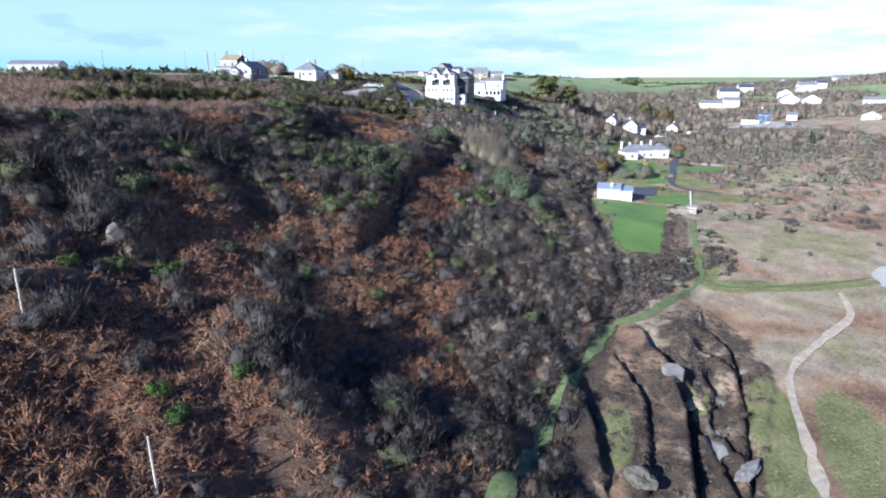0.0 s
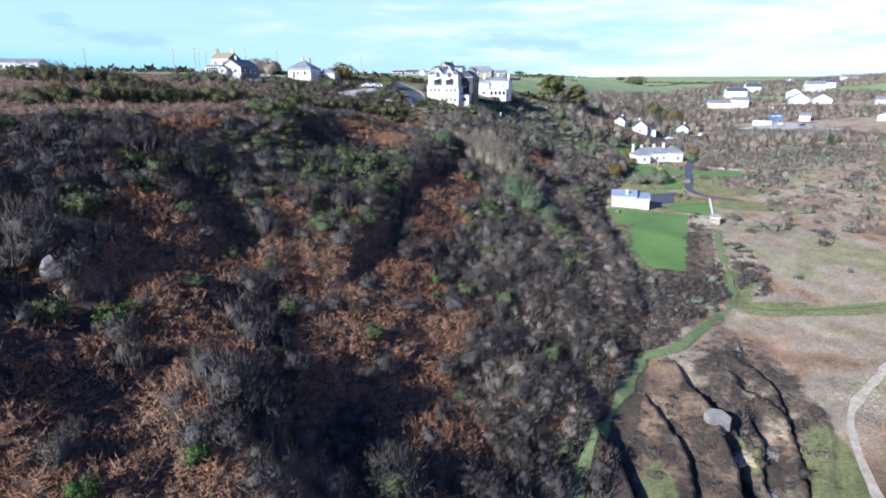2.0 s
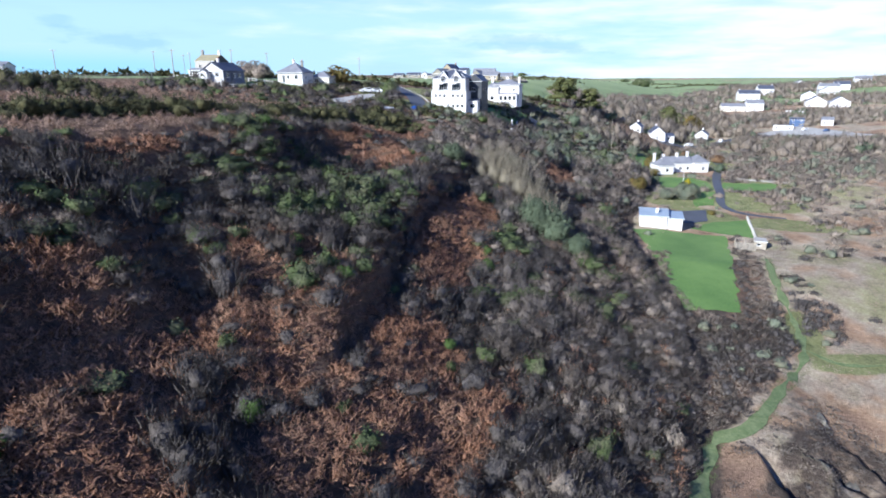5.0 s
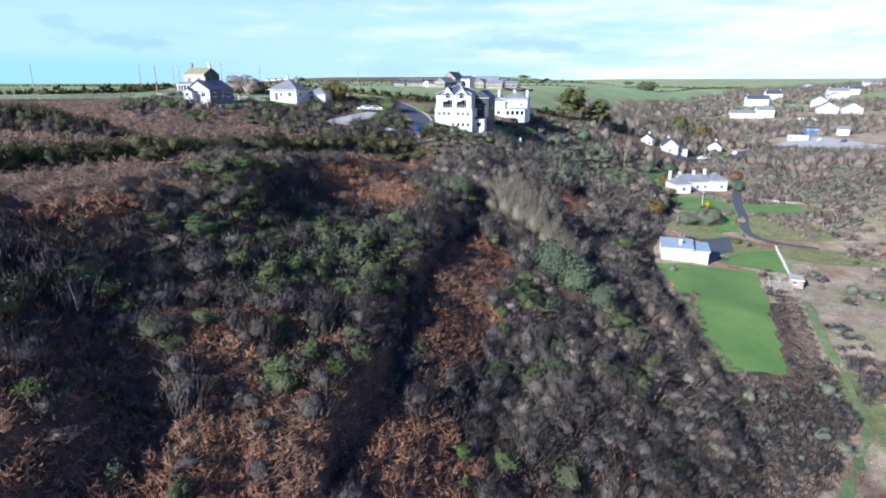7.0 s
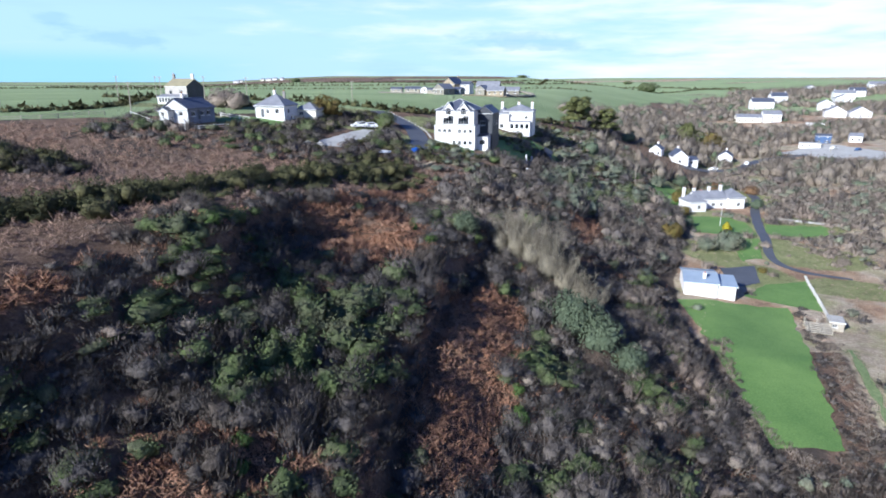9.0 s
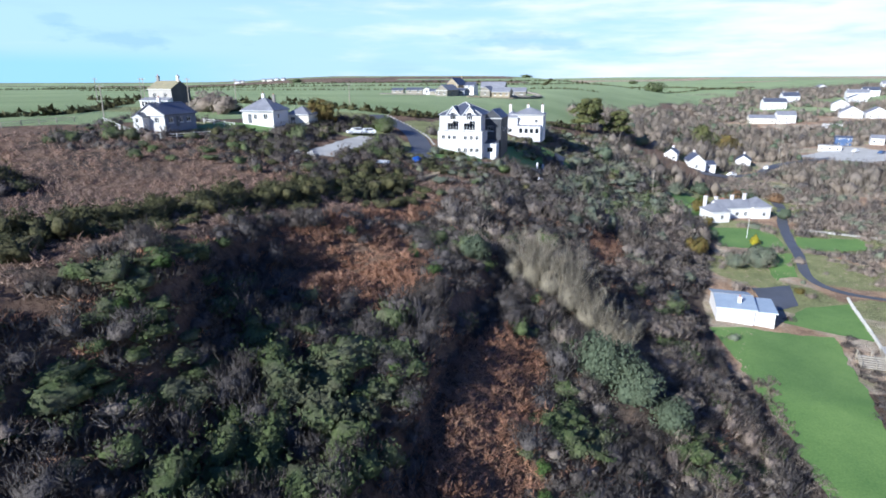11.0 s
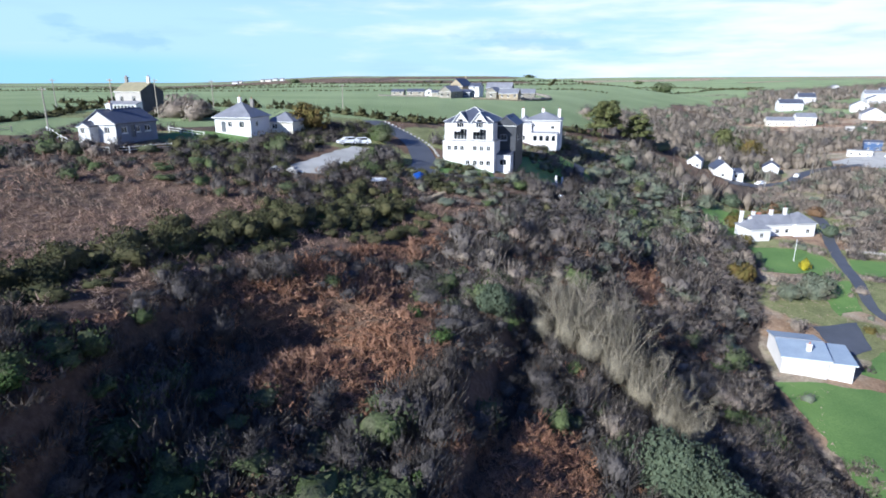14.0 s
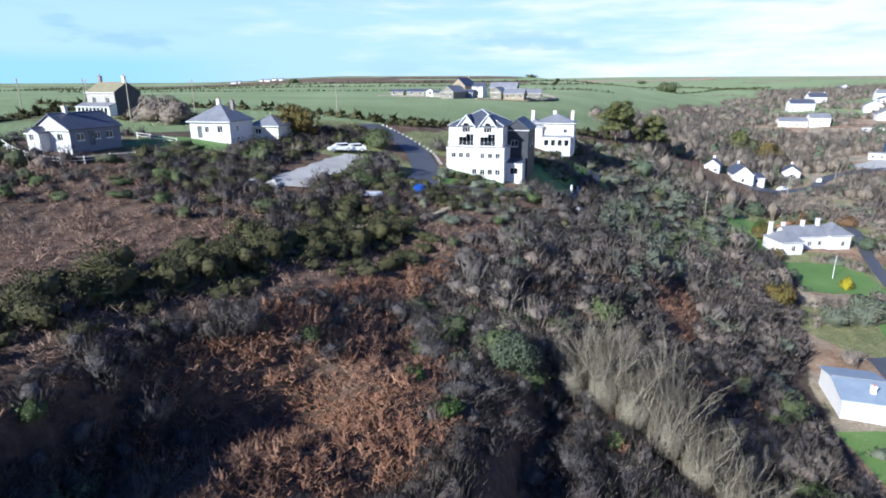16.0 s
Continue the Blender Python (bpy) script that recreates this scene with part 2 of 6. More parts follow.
M_SAGE = foliage("grey_green_leaves", [(0.114, 0.139, 0.099), (0.212, 0.233, 0.168), (0.152, 0.182, 0.130)], (0.182, 0.174, 0.122), 3)
M_PINE = foliage("pine_needles", [(0.045, 0.063, 0.027), (0.112, 0.128, 0.048), (0.180, 0.188, 0.068)], (0.135, 0.135, 0.053), 2)
M_YELLOW = foliage("golden_conifer", [(0.30, 0.26, 0.02), (0.55, 0.47, 0.04), (0.42, 0.37, 0.03)], (0.45, 0.38, 0.04), 1.5)
M_OLIVE = foliage("autumn_leaves", [(0.090, 0.081, 0.024), (0.180, 0.147, 0.042), (0.135, 0.114, 0.036)], (0.162, 0.104, 0.036), 2)
M_VERGE = foliage("verge_grass", [(0.085, 0.125, 0.045), (0.185, 0.230, 0.095), (0.125, 0.175, 0.066)], (0.150, 0.180, 0.080), 3)
M_RUSSET = foliage("russet_leaves", [(0.120, 0.070, 0.040), (0.240, 0.142, 0.080), (0.175, 0.110, 0.060)], (0.190, 0.120, 0.070), 2)
M_WILLOW = foliage("willow_twigs", [(0.150, 0.132, 0.098), (0.280, 0.250, 0.192), (0.210, 0.187, 0.142)], (0.215, 0.190, 0.142), 4)
M_HEATH = foliage("heath_tufts", [(0.318, 0.246, 0.181), (0.540, 0.430, 0.325), (0.429, 0.334, 0.244)], (0.413, 0.263, 0.199), 14)


def ground_material():
    m, t, p = material("ground_cover")
    cover = t.nodes.new("ShaderNodeVertexColor")
    cover.layer_name = "cover"
    sep = t.nodes.new("ShaderNodeSeparateColor")
    link(t, cover.outputs["Color"], sep.inputs[0])
    big, mid, tiny = noise_at(t, 0.02, 4), noise_at(t, 0.22, 5, 0.65), noise_at(t, 2.2, 5, 0.65)
    both = maths(t, "ADD", maths(t, "MULTIPLY", mid, 0.5), maths(t, "MULTIPLY", tiny, 0.5))
    soil = ramp(t, both, [(0.32, (0.05, 0.04, 0.034)), (0.52, (0.11, 0.085, 0.068)), (0.68, (0.19, 0.145, 0.11))])
    grass = ramp(t, maths(t, "ADD", maths(t, "MULTIPLY", big, 0.7), maths(t, "MULTIPLY", tiny, 0.3)),
                 [(0.38, (0.225, 0.29, 0.14)), (0.62, (0.30, 0.36, 0.19))])
    heath = ramp(t, both, [(0.34, (0.22, 0.175, 0.135)), (0.52, (0.44, 0.36, 0.275)), (0.66, (0.62, 0.52, 0.40))])
    stain = ramp(t, noise_at(t, 0.05, 4, 0.6), [(0.36, (0.74, 0.84, 0.62)), (0.48, (1, 1, 1)), (0.56, (0.95, 0.78, 0.66)), (0.64, (0.62, 0.50, 0.46))])
    heath = mix(t, 1.0, heath, stain, "MULTIPLY")
    litter = ramp(t, both, [(0.34, (0.085, 0.057, 0.044)), (0.5, (0.175, 0.115, 0.082)), (0.68, (0.28, 0.195, 0.145))])
    wobble = maths(t, "MULTIPLY", maths(t, "SUBTRACT", mid, 0.5), 0.9)

    def weight(socket):
        return ramp(t, maths(t, "ADD", socket, wobble), [(0.4, (0, 0, 0)), (0.6, (1, 1, 1))])
    col = mix(t, weight(sep.outputs[2]), soil, litter)
    col = mix(t, weight(sep.outputs[1]), col, heath)
    col = mix(t, weight(sep.outputs[0]), col, grass)
    turf = ramp(t, both, [(0.36, (0.13, 0.145, 0.065)), (0.52, (0.24, 0.25, 0.115)), (0.66, (0.36, 0.34, 0.19))])
    col = mix(t, weight(cover.outputs["Alpha"]), col, turf)
    link(t, col, p.inputs["Base Color"])
    p.inputs["Roughness"].default_value = 0.95
    p.inputs["Specular IOR Level"].default_value = 0.15
    relief(t, p, noise_at(t, 2.6, 6, 0.75), 1.0, 0.6)
    return m


M_GROUND = ground_material()

# ---- landform ----
# cross-sections of the hillside: y, foot x, foot z, brow x, brow z, sag halfway
SECTIONS = np.array([
    (-40, 10, 14, -110, 56, 0), (30, 12, 17, -78, 57, -1), (58, 16, 18.5, -63, 57, -1.5), (85, 26, 21, -48, 56, -3.6),
    (105, 34, 23, -39, 55.5, -3.2), (122, 37, 24, -35, 55.5, -1.6), (145, 38, 26, -27, 53, 0.9), (162, 41, 26.3, -16, 52, 1.2),
    (182, 47, 26.6, 0, 50, 0.6), (207, 61, 29, 8, 51.2, -1.2), (238, 69, 29.5, 18, 53, -2.2), (300, 108, 32, 40, 55, -1), (420, 165, 36, 75, 58, 0),
    (700, 260, 50, 150, 66, 0)])


def smooth(v, a, b):
    v = np.clip((v - a) / (b - a), 0, 1)
    return v * v * (3 - 2 * v)


def vnoise(x, y, seed=0):
    """Value noise on a unit lattice, 0 to 1."""
    xi, yi = np.floor(x).astype(np.int64), np.floor(y).astype(np.int64)
    xf, yf = x - xi, y - yi
    xf, yf = xf * xf * (3 - 2 * xf), yf * yf * (3 - 2 * yf)

    def h(a, b):
        n = (a * 374761393 + b * 668265263 + seed * 974711) & 0x7FFFFFFF
        n = ((n ^ (n >> 13)) * 1274126177) & 0x7FFFFFFF
        return ((n ^ (n >> 16)) & 0xFFFF) / 65535.0
    top = h(xi, yi) * (1 - xf) + h(xi + 1, yi) * xf
    low = h(xi, yi + 1) * (1 - xf) + h(xi + 1, yi + 1) * xf
    return top * (1 - yf) + low * yf


def fbm(x, y, size, octaves=3, seed=0):
    total, amp, norm = 0, 1.0, 0
    for i in range(octaves):
        total = total + amp * vnoise(x / size * 2 ** i + 17.3 * i, y / size * 2 ** i - 9.1 * i, seed + i)
        norm += amp
        amp *= 0.5
    return total / norm


def from_line(x, y, pts):
    """Distance to a polyline, and the side: positive on its right as it is walked."""
    best, side = np.full(np.shape(x), 1e9), np.zeros(np.shape(x))
    for (ax, ay), (bx, by) in zip(pts[:-1], pts[1:]):
        dx, dy = bx - ax, by - ay
        u = np.clip(((x - ax) * dx + (y - ay) * dy) / (dx * dx + dy * dy), 0, 1)
        d = np.hypot(x - ax - u * dx, y - ay - u * dy)
        s = (x - ax) * dy - (y - ay) * dx
        side = np.where(d < best, np.sign(s), side)
        best = np.minimum(best, d)
    return best, side


GULLY = [(-12, 84), (-9, 104), (-6, 122), (-2, 138), (2, 151), (8, 160)]
RIM = [(-26, 111), (-28.3, 119), (-29.6, 127), (-28.6, 133), (-26, 138), (-22, 142), (-16, 146.5)]
STREAM = [(20, 40), (33, 62), (44, 80), (48, 92), (50, 104)]
# clefts in the rock beside the stream, each with its higher western lip
CLEFTS = [(1.0, [(45.6, 89.9), (46.4, 85.8), (45.3, 81.8), (43.2, 76), (41.4, 70.6), (39.3, 65.9), (37.9, 62), (35.7, 57.4)]),
          (0.8, [(39.7, 86.9), (42.6, 84.6), (43.6, 80.6)]), (0.8, [(34, 80), (36.3, 78.9), (39.2, 78.6), (39.4, 75.5), (36.9, 71.3), (35.6, 67.4), (36.4, 62.8)]),
          (0.9, [(32.8, 85.5), (33.2, 79.6), (35.0, 76.6)]), (1.7, [(32.9, 73.0), (32.4, 68.3), (30.9, 63.1), (28.5, 55.8)]),
          (0.9, [(32.6, 69), (33.9, 63.5), (33.2, 55.6)]), (1.5, [(16.9, 70.5), (18.6, 65.8), (18.5, 60.7), (17.6, 54.5)]), (0.7, [(26, 78), (27.5, 70), (25.5, 62), (22.5, 54)])]


# mounds and hollows of the hillside: x, y, half-widths, turn, height
HUMMOCKS = [(-27.5, 118, 6.5, 9, -10, 3.4), (-18, 134.5, 4, 6, 0, 1.2), (-9.5, 145, 4.5, 5, -20, 2.0), (-31.5, 78.5, 3.5, 6, 0, 1.7), (-26.2, 83, 3, 4, 0, -1.2), (-20.5, 77, 3.5, 4, 0, 1.4),
            (-36, 63, 3.5, 5, 0, 2.2), (-31.5, 67, 3, 4.5, 0, -1.4), (-17.5, 53, 4, 5, 0, 2.0), (-9.3, 57, 4.5, 6, -20, -1.6), (-20.5, 148, 3.5, 4.5, -44, 1.2),
            (-36, 100, 4, 7, -10, 1.0), (9, 112, 4, 6, 0, -1.2), (-36, 146, 9, 10, 0, 1.2), (34, 173, 5, 9, 0, 1.2), (-14, 170, 9, 10, 0, -1.5)]


def hill(x, y):
    """How far up the hillside a place lies: 0 at its foot, 1 at its brow."""
    fx, bx = (np.interp(y, SECTIONS[:, 0], SECTIONS[:, i]) for i in (1, 3))
    return (fx - x) / (fx - bx)


def height(x, y, rough=True):
    x, y = np.asarray(x, float), np.asarray(y, float)
    fx, fz, bx, bz, sag = (np.interp(y, SECTIONS[:, 0], SECTIONS[:, i]) for i in range(1, 6))
    u = (fx - x) / (fx - bx)
    up = np.clip(u, 0, 1)
    z = fz + (bz - fz) * up + 4 * sag * up * (1 - up)
    # the plateau climbs gently inland and to the west, the valley floor to the east
    west = np.clip(bx - x, 0, None)
    inward = smooth(y, 150, 190)
    z = z + (8.5 + 9.5 * inward) * (1 - np.exp(-west / (55 + 15 * inward))) * smooth(y, 40, 130)
    z = np.where(z > 59, 59 + 4.6 * np.tanh((z - 59) / 4.6), z)
    east = np.clip(x - fx, 0, None)
    z = z - 3.0 * smooth(east, 3, 22) * (1 - smooth(y, 95, 150)) - 1.2 * smooth(east, 3, 22) * smooth(y, 130, 160) * (1 - smooth(y, 190, 240))
    far = np.hypot(x, y)
    z = z + 2.2 * smooth(east, 30, 75) * smooth(y, 150, 210) + 20 * smooth(east, 75 + 0.1 * np.clip(y - 200, 0, 900), 230 + 0.25 * np.clip(y - 200, 0, 900)) * (1 - 0.8 * smooth(far, 750, 1400))
    inland = smooth(np.arctan2(x, np.maximum(y, 1)), -0.42, -0.15)
    z = z + inland * (16 * smooth(far, 480, 1600) + 8 * smooth(far, 1400, 2600)) - (1 - inland) * 3 * smooth(far, 300, 1300)
    d, side = from_line(x + 3.0 * (fbm(x, y, 9, 2, 63) - 0.5), y, GULLY)
    z = z + np.where(side < 0, 1.9 * smooth(d, 0, 1.5) * (1 - smooth(d, 2, 9)), -0.6 * (1 - smooth(d, 0.6, 2.6)) + 0.6 * smooth(d, 1.5, 3.5) * (1 - smooth(d, 4, 10)))
    d, side = from_line(x, y, RIM)
    z = z + np.where(side > 0, -3.4, 0.3) * smooth(d, 0, 2.8) * (1 - smooth(d, 3.5, 11)) * (1 - 0.75 * smooth(y, 138, 146)) * smooth(y, 111, 119)
    for cx, cy, rx, ry, turn, dz in HUMMOCKS:
        c, s = np.cos(np.radians(turn)), np.sin(np.radians(turn))
        z = z + dz * np.exp(-((((x - cx) * c + (y - cy) * s) / rx) ** 2 + (((y - cy) * c - (x - cx) * s) / ry) ** 2))
    z = z + 2.2 * smooth(1 - np.hypot((x + 80) / 24, (y - 143) / 13), 0, 0.7)
    d, side = from_line(x, y, STREAM)
    z = z - 0.8 * (1 - smooth(d, 1.5, 6))
    if rough:
        # rock ribs beside the stream, drawn out along it
        al, ac = 0.47 * x + 0.88 * y, 0.88 * x - 0.47 * y
        rib = np.abs(fbm(ac, al / 4.0, 5.0, 2, 15) - 0.5) * 2
        inr = 1 - np.hypot((ac + 2.0) / 13.0, (al - 79.0) / 34.0)
        z = z + smooth(inr, 0, 0.35) * (1.0 * smooth(rib, 0, 0.5) - 0.5)
        for lip, line in CLEFTS:
            d, side = from_line(x, y, line)
            z = z + lip * np.where(side > 0, 0.8, -0.3) * (1 - smooth(d, 0.4, 4.5)) - lip * np.where(side > 0, 0, 0.8) * (1 - smooth(d, 0.4, 1.4))
        wild = smooth(u, -0.02, 0.08) * (1 - 0.8 * smooth(u, 0.78, 0.96)) * (1 - smooth(u, 1.05, 1.3)) * (1 - smooth(far, 260, 330))
        wild = wild * (0.4 + 0.6 * smooth(from_line(x, y, GULLY)[0], 4, 12))
        z = z + wild * (4.0 * (fbm(x, y, 12, 2, 5) - 0.5) + 2.6 * (fbm(x, y, 6.0, 3, 9) - 0.5))
        z = z + (1 - wild) * 0.5 * (fbm(x, y, 22, 2, 3) - 0.5)
    return z
# ---- end of landform ----


# ---- mesh helpers ----
def obj(name, bm, mats, parent=None, label="", smooth_faces=False):
    me = bpy.data.meshes.new(name)
    bm.to_mesh(me)
    bm.free()
    for m in mats if isinstance(mats, (list, tuple)) else [mats]:
        me.materials.append(m)
    if smooth_faces:
        me.polygons.foreach_set("use_smooth", [True] * len(me.polygons))
    ob = new(name, me)
    if parent:
        ob.parent = parent
    return tagged(ob, label)


def part(name, bm, mat, parent, label=""):
    return obj(name, bm, mat, parent, label)


def empty(name, m, label="", category="", group="", kind=""):
    ob = new(name)
    ob.empty_display_size = 0.5
    ob.matrix_world = m
    return tagged(ob, label, category, group, kind)


def box(bm, x0, y0, z0, x1, y1, z1, mat=0):
    v = [bm.verts.new((x, y, z)) for z in (z0, z1) for x, y in ((x0, y0), (x1, y0), (x1, y1), (x0, y1))]
    for i in ((3, 2, 1, 0), (4, 5, 6, 7), (0, 1, 5, 4), (1, 2, 6, 5), (2, 3, 7, 6), (3, 0, 4, 7)):
        bm.faces.new([v[j] for j in i]).material_index = mat
    return bm


def soften(bm, width):
    bmesh.ops.bevel(bm, geom=bm.edges[:], offset=width, segments=1, affect="EDGES")
    return bm


def tube(bm, a, b, ra, rb, sides=6):
    a, b = Vector(a), Vector(b)
    q = (b - a).to_track_quat("Z", "Y")
    rings = []
    for at, r in ((a, ra), (b, rb)):
        rings.append([bm.verts.new(at + q @ Vector((r * math.cos(k * math.tau / sides), r * math.sin(k * math.tau / sides), 0))) for k in range(sides)])
    for k in range(sides):
        bm.faces.new((rings[0][k], rings[0][(k + 1) % sides], rings[1][(k + 1) % sides], rings[1][k]))
    bm.faces.new(rings[1])
    bm.faces.new(rings[0][::-1])


def loose(tris, out=None, soft=0.0):
    """Loose triangles, given by their corners, as corners, faces and normals; soft: how far the normals follow the ways given in out."""
    t = np.asarray(tris, dtype=np.float32).reshape(-1, 3, 3)
    n = np.cross(t[:, 1] - t[:, 0], t[:, 2] - t[:, 0])
    n /= np.linalg.norm(n, axis=1)[:, None] + 1e-9
    if out is not None:
        turned = np.sum(n * out, 1) < 0
        t[turned] = t[turned][:, [0, 2, 1]]
        n[turned] *= -1
        n = n * (1 - soft) + out * soft
        n /= np.linalg.norm(n, axis=1)[:, None] + 1e-9
    return t.reshape(-1, 3), np.arange(len(t) * 3).reshape(-1, 3), np.repeat(n, 3, 0)


def joined(*shapes):
    out, at = [[], [], []], 0
    for v, f, n in shapes:
        out[0].append(v)
        out[1].append(f + at)
        out[2].append(n)
        at += len(v)
    return tuple(np.concatenate(o) for o in out)


def soup(name, shape, mat, parent=None):
    """One mesh out of a shape's corners, three-cornered faces and normals."""
    v, f, n = shape
    me = bpy.data.meshes.new(name)
    me.vertices.add(len(v))
    me.vertices.foreach_set("co", np.ascontiguousarray(v, dtype=np.float32).ravel())
    me.loops.add(f.size)
    me.loops.foreach_set("vertex_index", f.astype(np.int32).ravel())
    me.polygons.add(len(f))
    me.polygons.foreach_set("loop_start", np.arange(0, f.size, 3, dtype=np.int32))
    me.polygons.foreach_set("use_smooth", np.ones(len(f), bool))
    me.update(calc_edges=True)
    me.normals_split_custom_set_from_vertices(n.astype(np.float32).tolist())
    me.materials.append(mat)
    ob = new(name, me)
    if parent:
        ob.parent = parent
    return ob


def sheet(name, px, py, pz, mat):
    """A sheet over a grid of places."""
    r, c = px.shape
    me = bpy.data.meshes.new(name)
    k = np.arange(r * c).reshape(r, c)
    quads = np.stack([k[:-1, :-1], k[:-1, 1:], k[1:, 1:], k[1:, :-1]], -1).reshape(-1, 4)
    me.vertices.add(r * c)
    me.vertices.foreach_set("co", np.stack([px, py, pz], -1).astype(np.float32).ravel())
    me.loops.add(quads.size)
    me.loops.foreach_set("vertex_index", quads.astype(np.int32).ravel())
    me.polygons.add(len(quads))
    me.polygons.foreach_set("loop_start", np.arange(0, quads.size, 4, dtype=np.int32))
    me.polygons.foreach_set("use_smooth", np.ones(len(quads), bool))
    me.update(calc_edges=True)
    me.materials.append(mat)
    return new(name, me)


def z_at(x, y):
    return float(height(x, y))


def curve_through(pts, step=1.0):
    """Places along a smooth curve through the given ones."""
    p = [np.array(q, float) for q in pts]
    p = [2 * p[0] - p[1], *p, 2 * p[-1] - p[-2]]
    out = []
    for i in range(1, len(p) - 2):
        n = max(2, int(np.hypot(*(p[i + 1] - p[i])) / step))
        for k in range(n):
            t = k / n
            out.append(0.5 * (2 * p[i] + (p[i + 1] - p[i - 1]) * t + (2 * p[i - 1] - 5 * p[i] + 4 * p[i + 1] - p[i + 2]) * t * t
                              + (3 * p[i] - p[i - 1] - 3 * p[i + 1] + p[i + 2]) * t ** 3))
    out.append(p[-2])
    return np.array(out)


def ribbon(name, pts, width, mat, lift=0.14, ragged=0.15, level=False, label=""):
    """A strip of road or path that lies on the ground."""
    c = curve_through(pts)
    d = np.gradient(c, axis=0)
    side = np.stack([d[:, 1], -d[:, 0]], -1) / np.linalg.norm(d, axis=1)[:, None]
    across = np.linspace(-0.5, 0.5, 5)
    w = width if np.isscalar(width) else np.interp(np.linspace(0, 1, len(c)), np.linspace(0, 1, len(width)), width)
    w = np.broadcast_to(w, len(c))
    edge = 1 + ragged * 2 * (vnoise(np.arange(len(c)) * 0.45, np.zeros(len(c)), 31) - 0.5)
    px = c[:, :1] + side[:, :1] * across * (w * edge)[:, None]
    py = c[:, 1:] + side[:, 1:] * across * (w * edge)[:, None]
    pz = height(px, py)
    if level:
        pz = np.repeat(pz.mean(1)[:, None], 5, 1)
    ob = sheet(name, px, py, pz + lift, mat)
    return tagged(ob, label, kind="structure")


def patch(name, corners, mat, lift=0.12, ragged=0.6, label="", step=1.0):
    """A four-cornered piece of ground cover that lies on the ground, with uneven edges."""
    a, b, c, d = (np.array(q, float) for q in corners)
    n = max(3, int(max(np.hypot(*(b - a)), np.hypot(*(d - c))) / step))
    m = max(3, int(max(np.hypot(*(d - a)), np.hypot(*(c - b))) / step))
    u, v = np.meshgrid(np.linspace(0, 1, n), np.linspace(0, 1, m))
    g = [a[i] * (1 - u) * (1 - v) + b[i] * u * (1 - v) + c[i] * u * v + d[i] * (1 - u) * v for i in (0, 1)]
    rim = 1 - smooth(np.minimum(np.minimum(u, 1 - u) * n, np.minimum(v, 1 - v) * m), 0, 3)
    px = g[0] + ragged * rim * 2 * (vnoise(g[0] * 0.5, g[1] * 0.5, 41) - 0.5)
    py = g[1] + ragged * rim * 2 * (vnoise(g[0] * 0.5, g[1] * 0.5, 43) - 0.5)
    return tagged(sheet(name, px, py, height(px, py) + lift, mat), label, kind="structure")


# ---- the ground ----
def spread(lo, hi, step, far_lo, far_hi, grow=1.09):
    mid = list(np.arange(lo, hi, step))
    s, v, up = step, mid[-1], []
    while v < far_hi:
        s *= grow
        v += s
        up.append(v)
    s, v, down = step, lo, []
    while v > far_lo:
        s *= grow
        v -= s
        down.append(v)
    return np.array(down[::-1] + mid + up)


HEDGE = [(-60, 96), (-52, 108), (-45, 118), (-38.5, 131), (-33.5, 143), (-28, 157), (-21, 168), (-13, 177)]
GX, GY = np.meshgrid(np.unique(np.concatenate([spread(-72, 112, 1.0, -3600, 3600), np.arange(16, 50, 1.0) + 0.5])),
                     np.unique(np.concatenate([spread(22, 245, 1.0, -500, 4300), np.arange(50, 94, 1.0) + 0.5])))


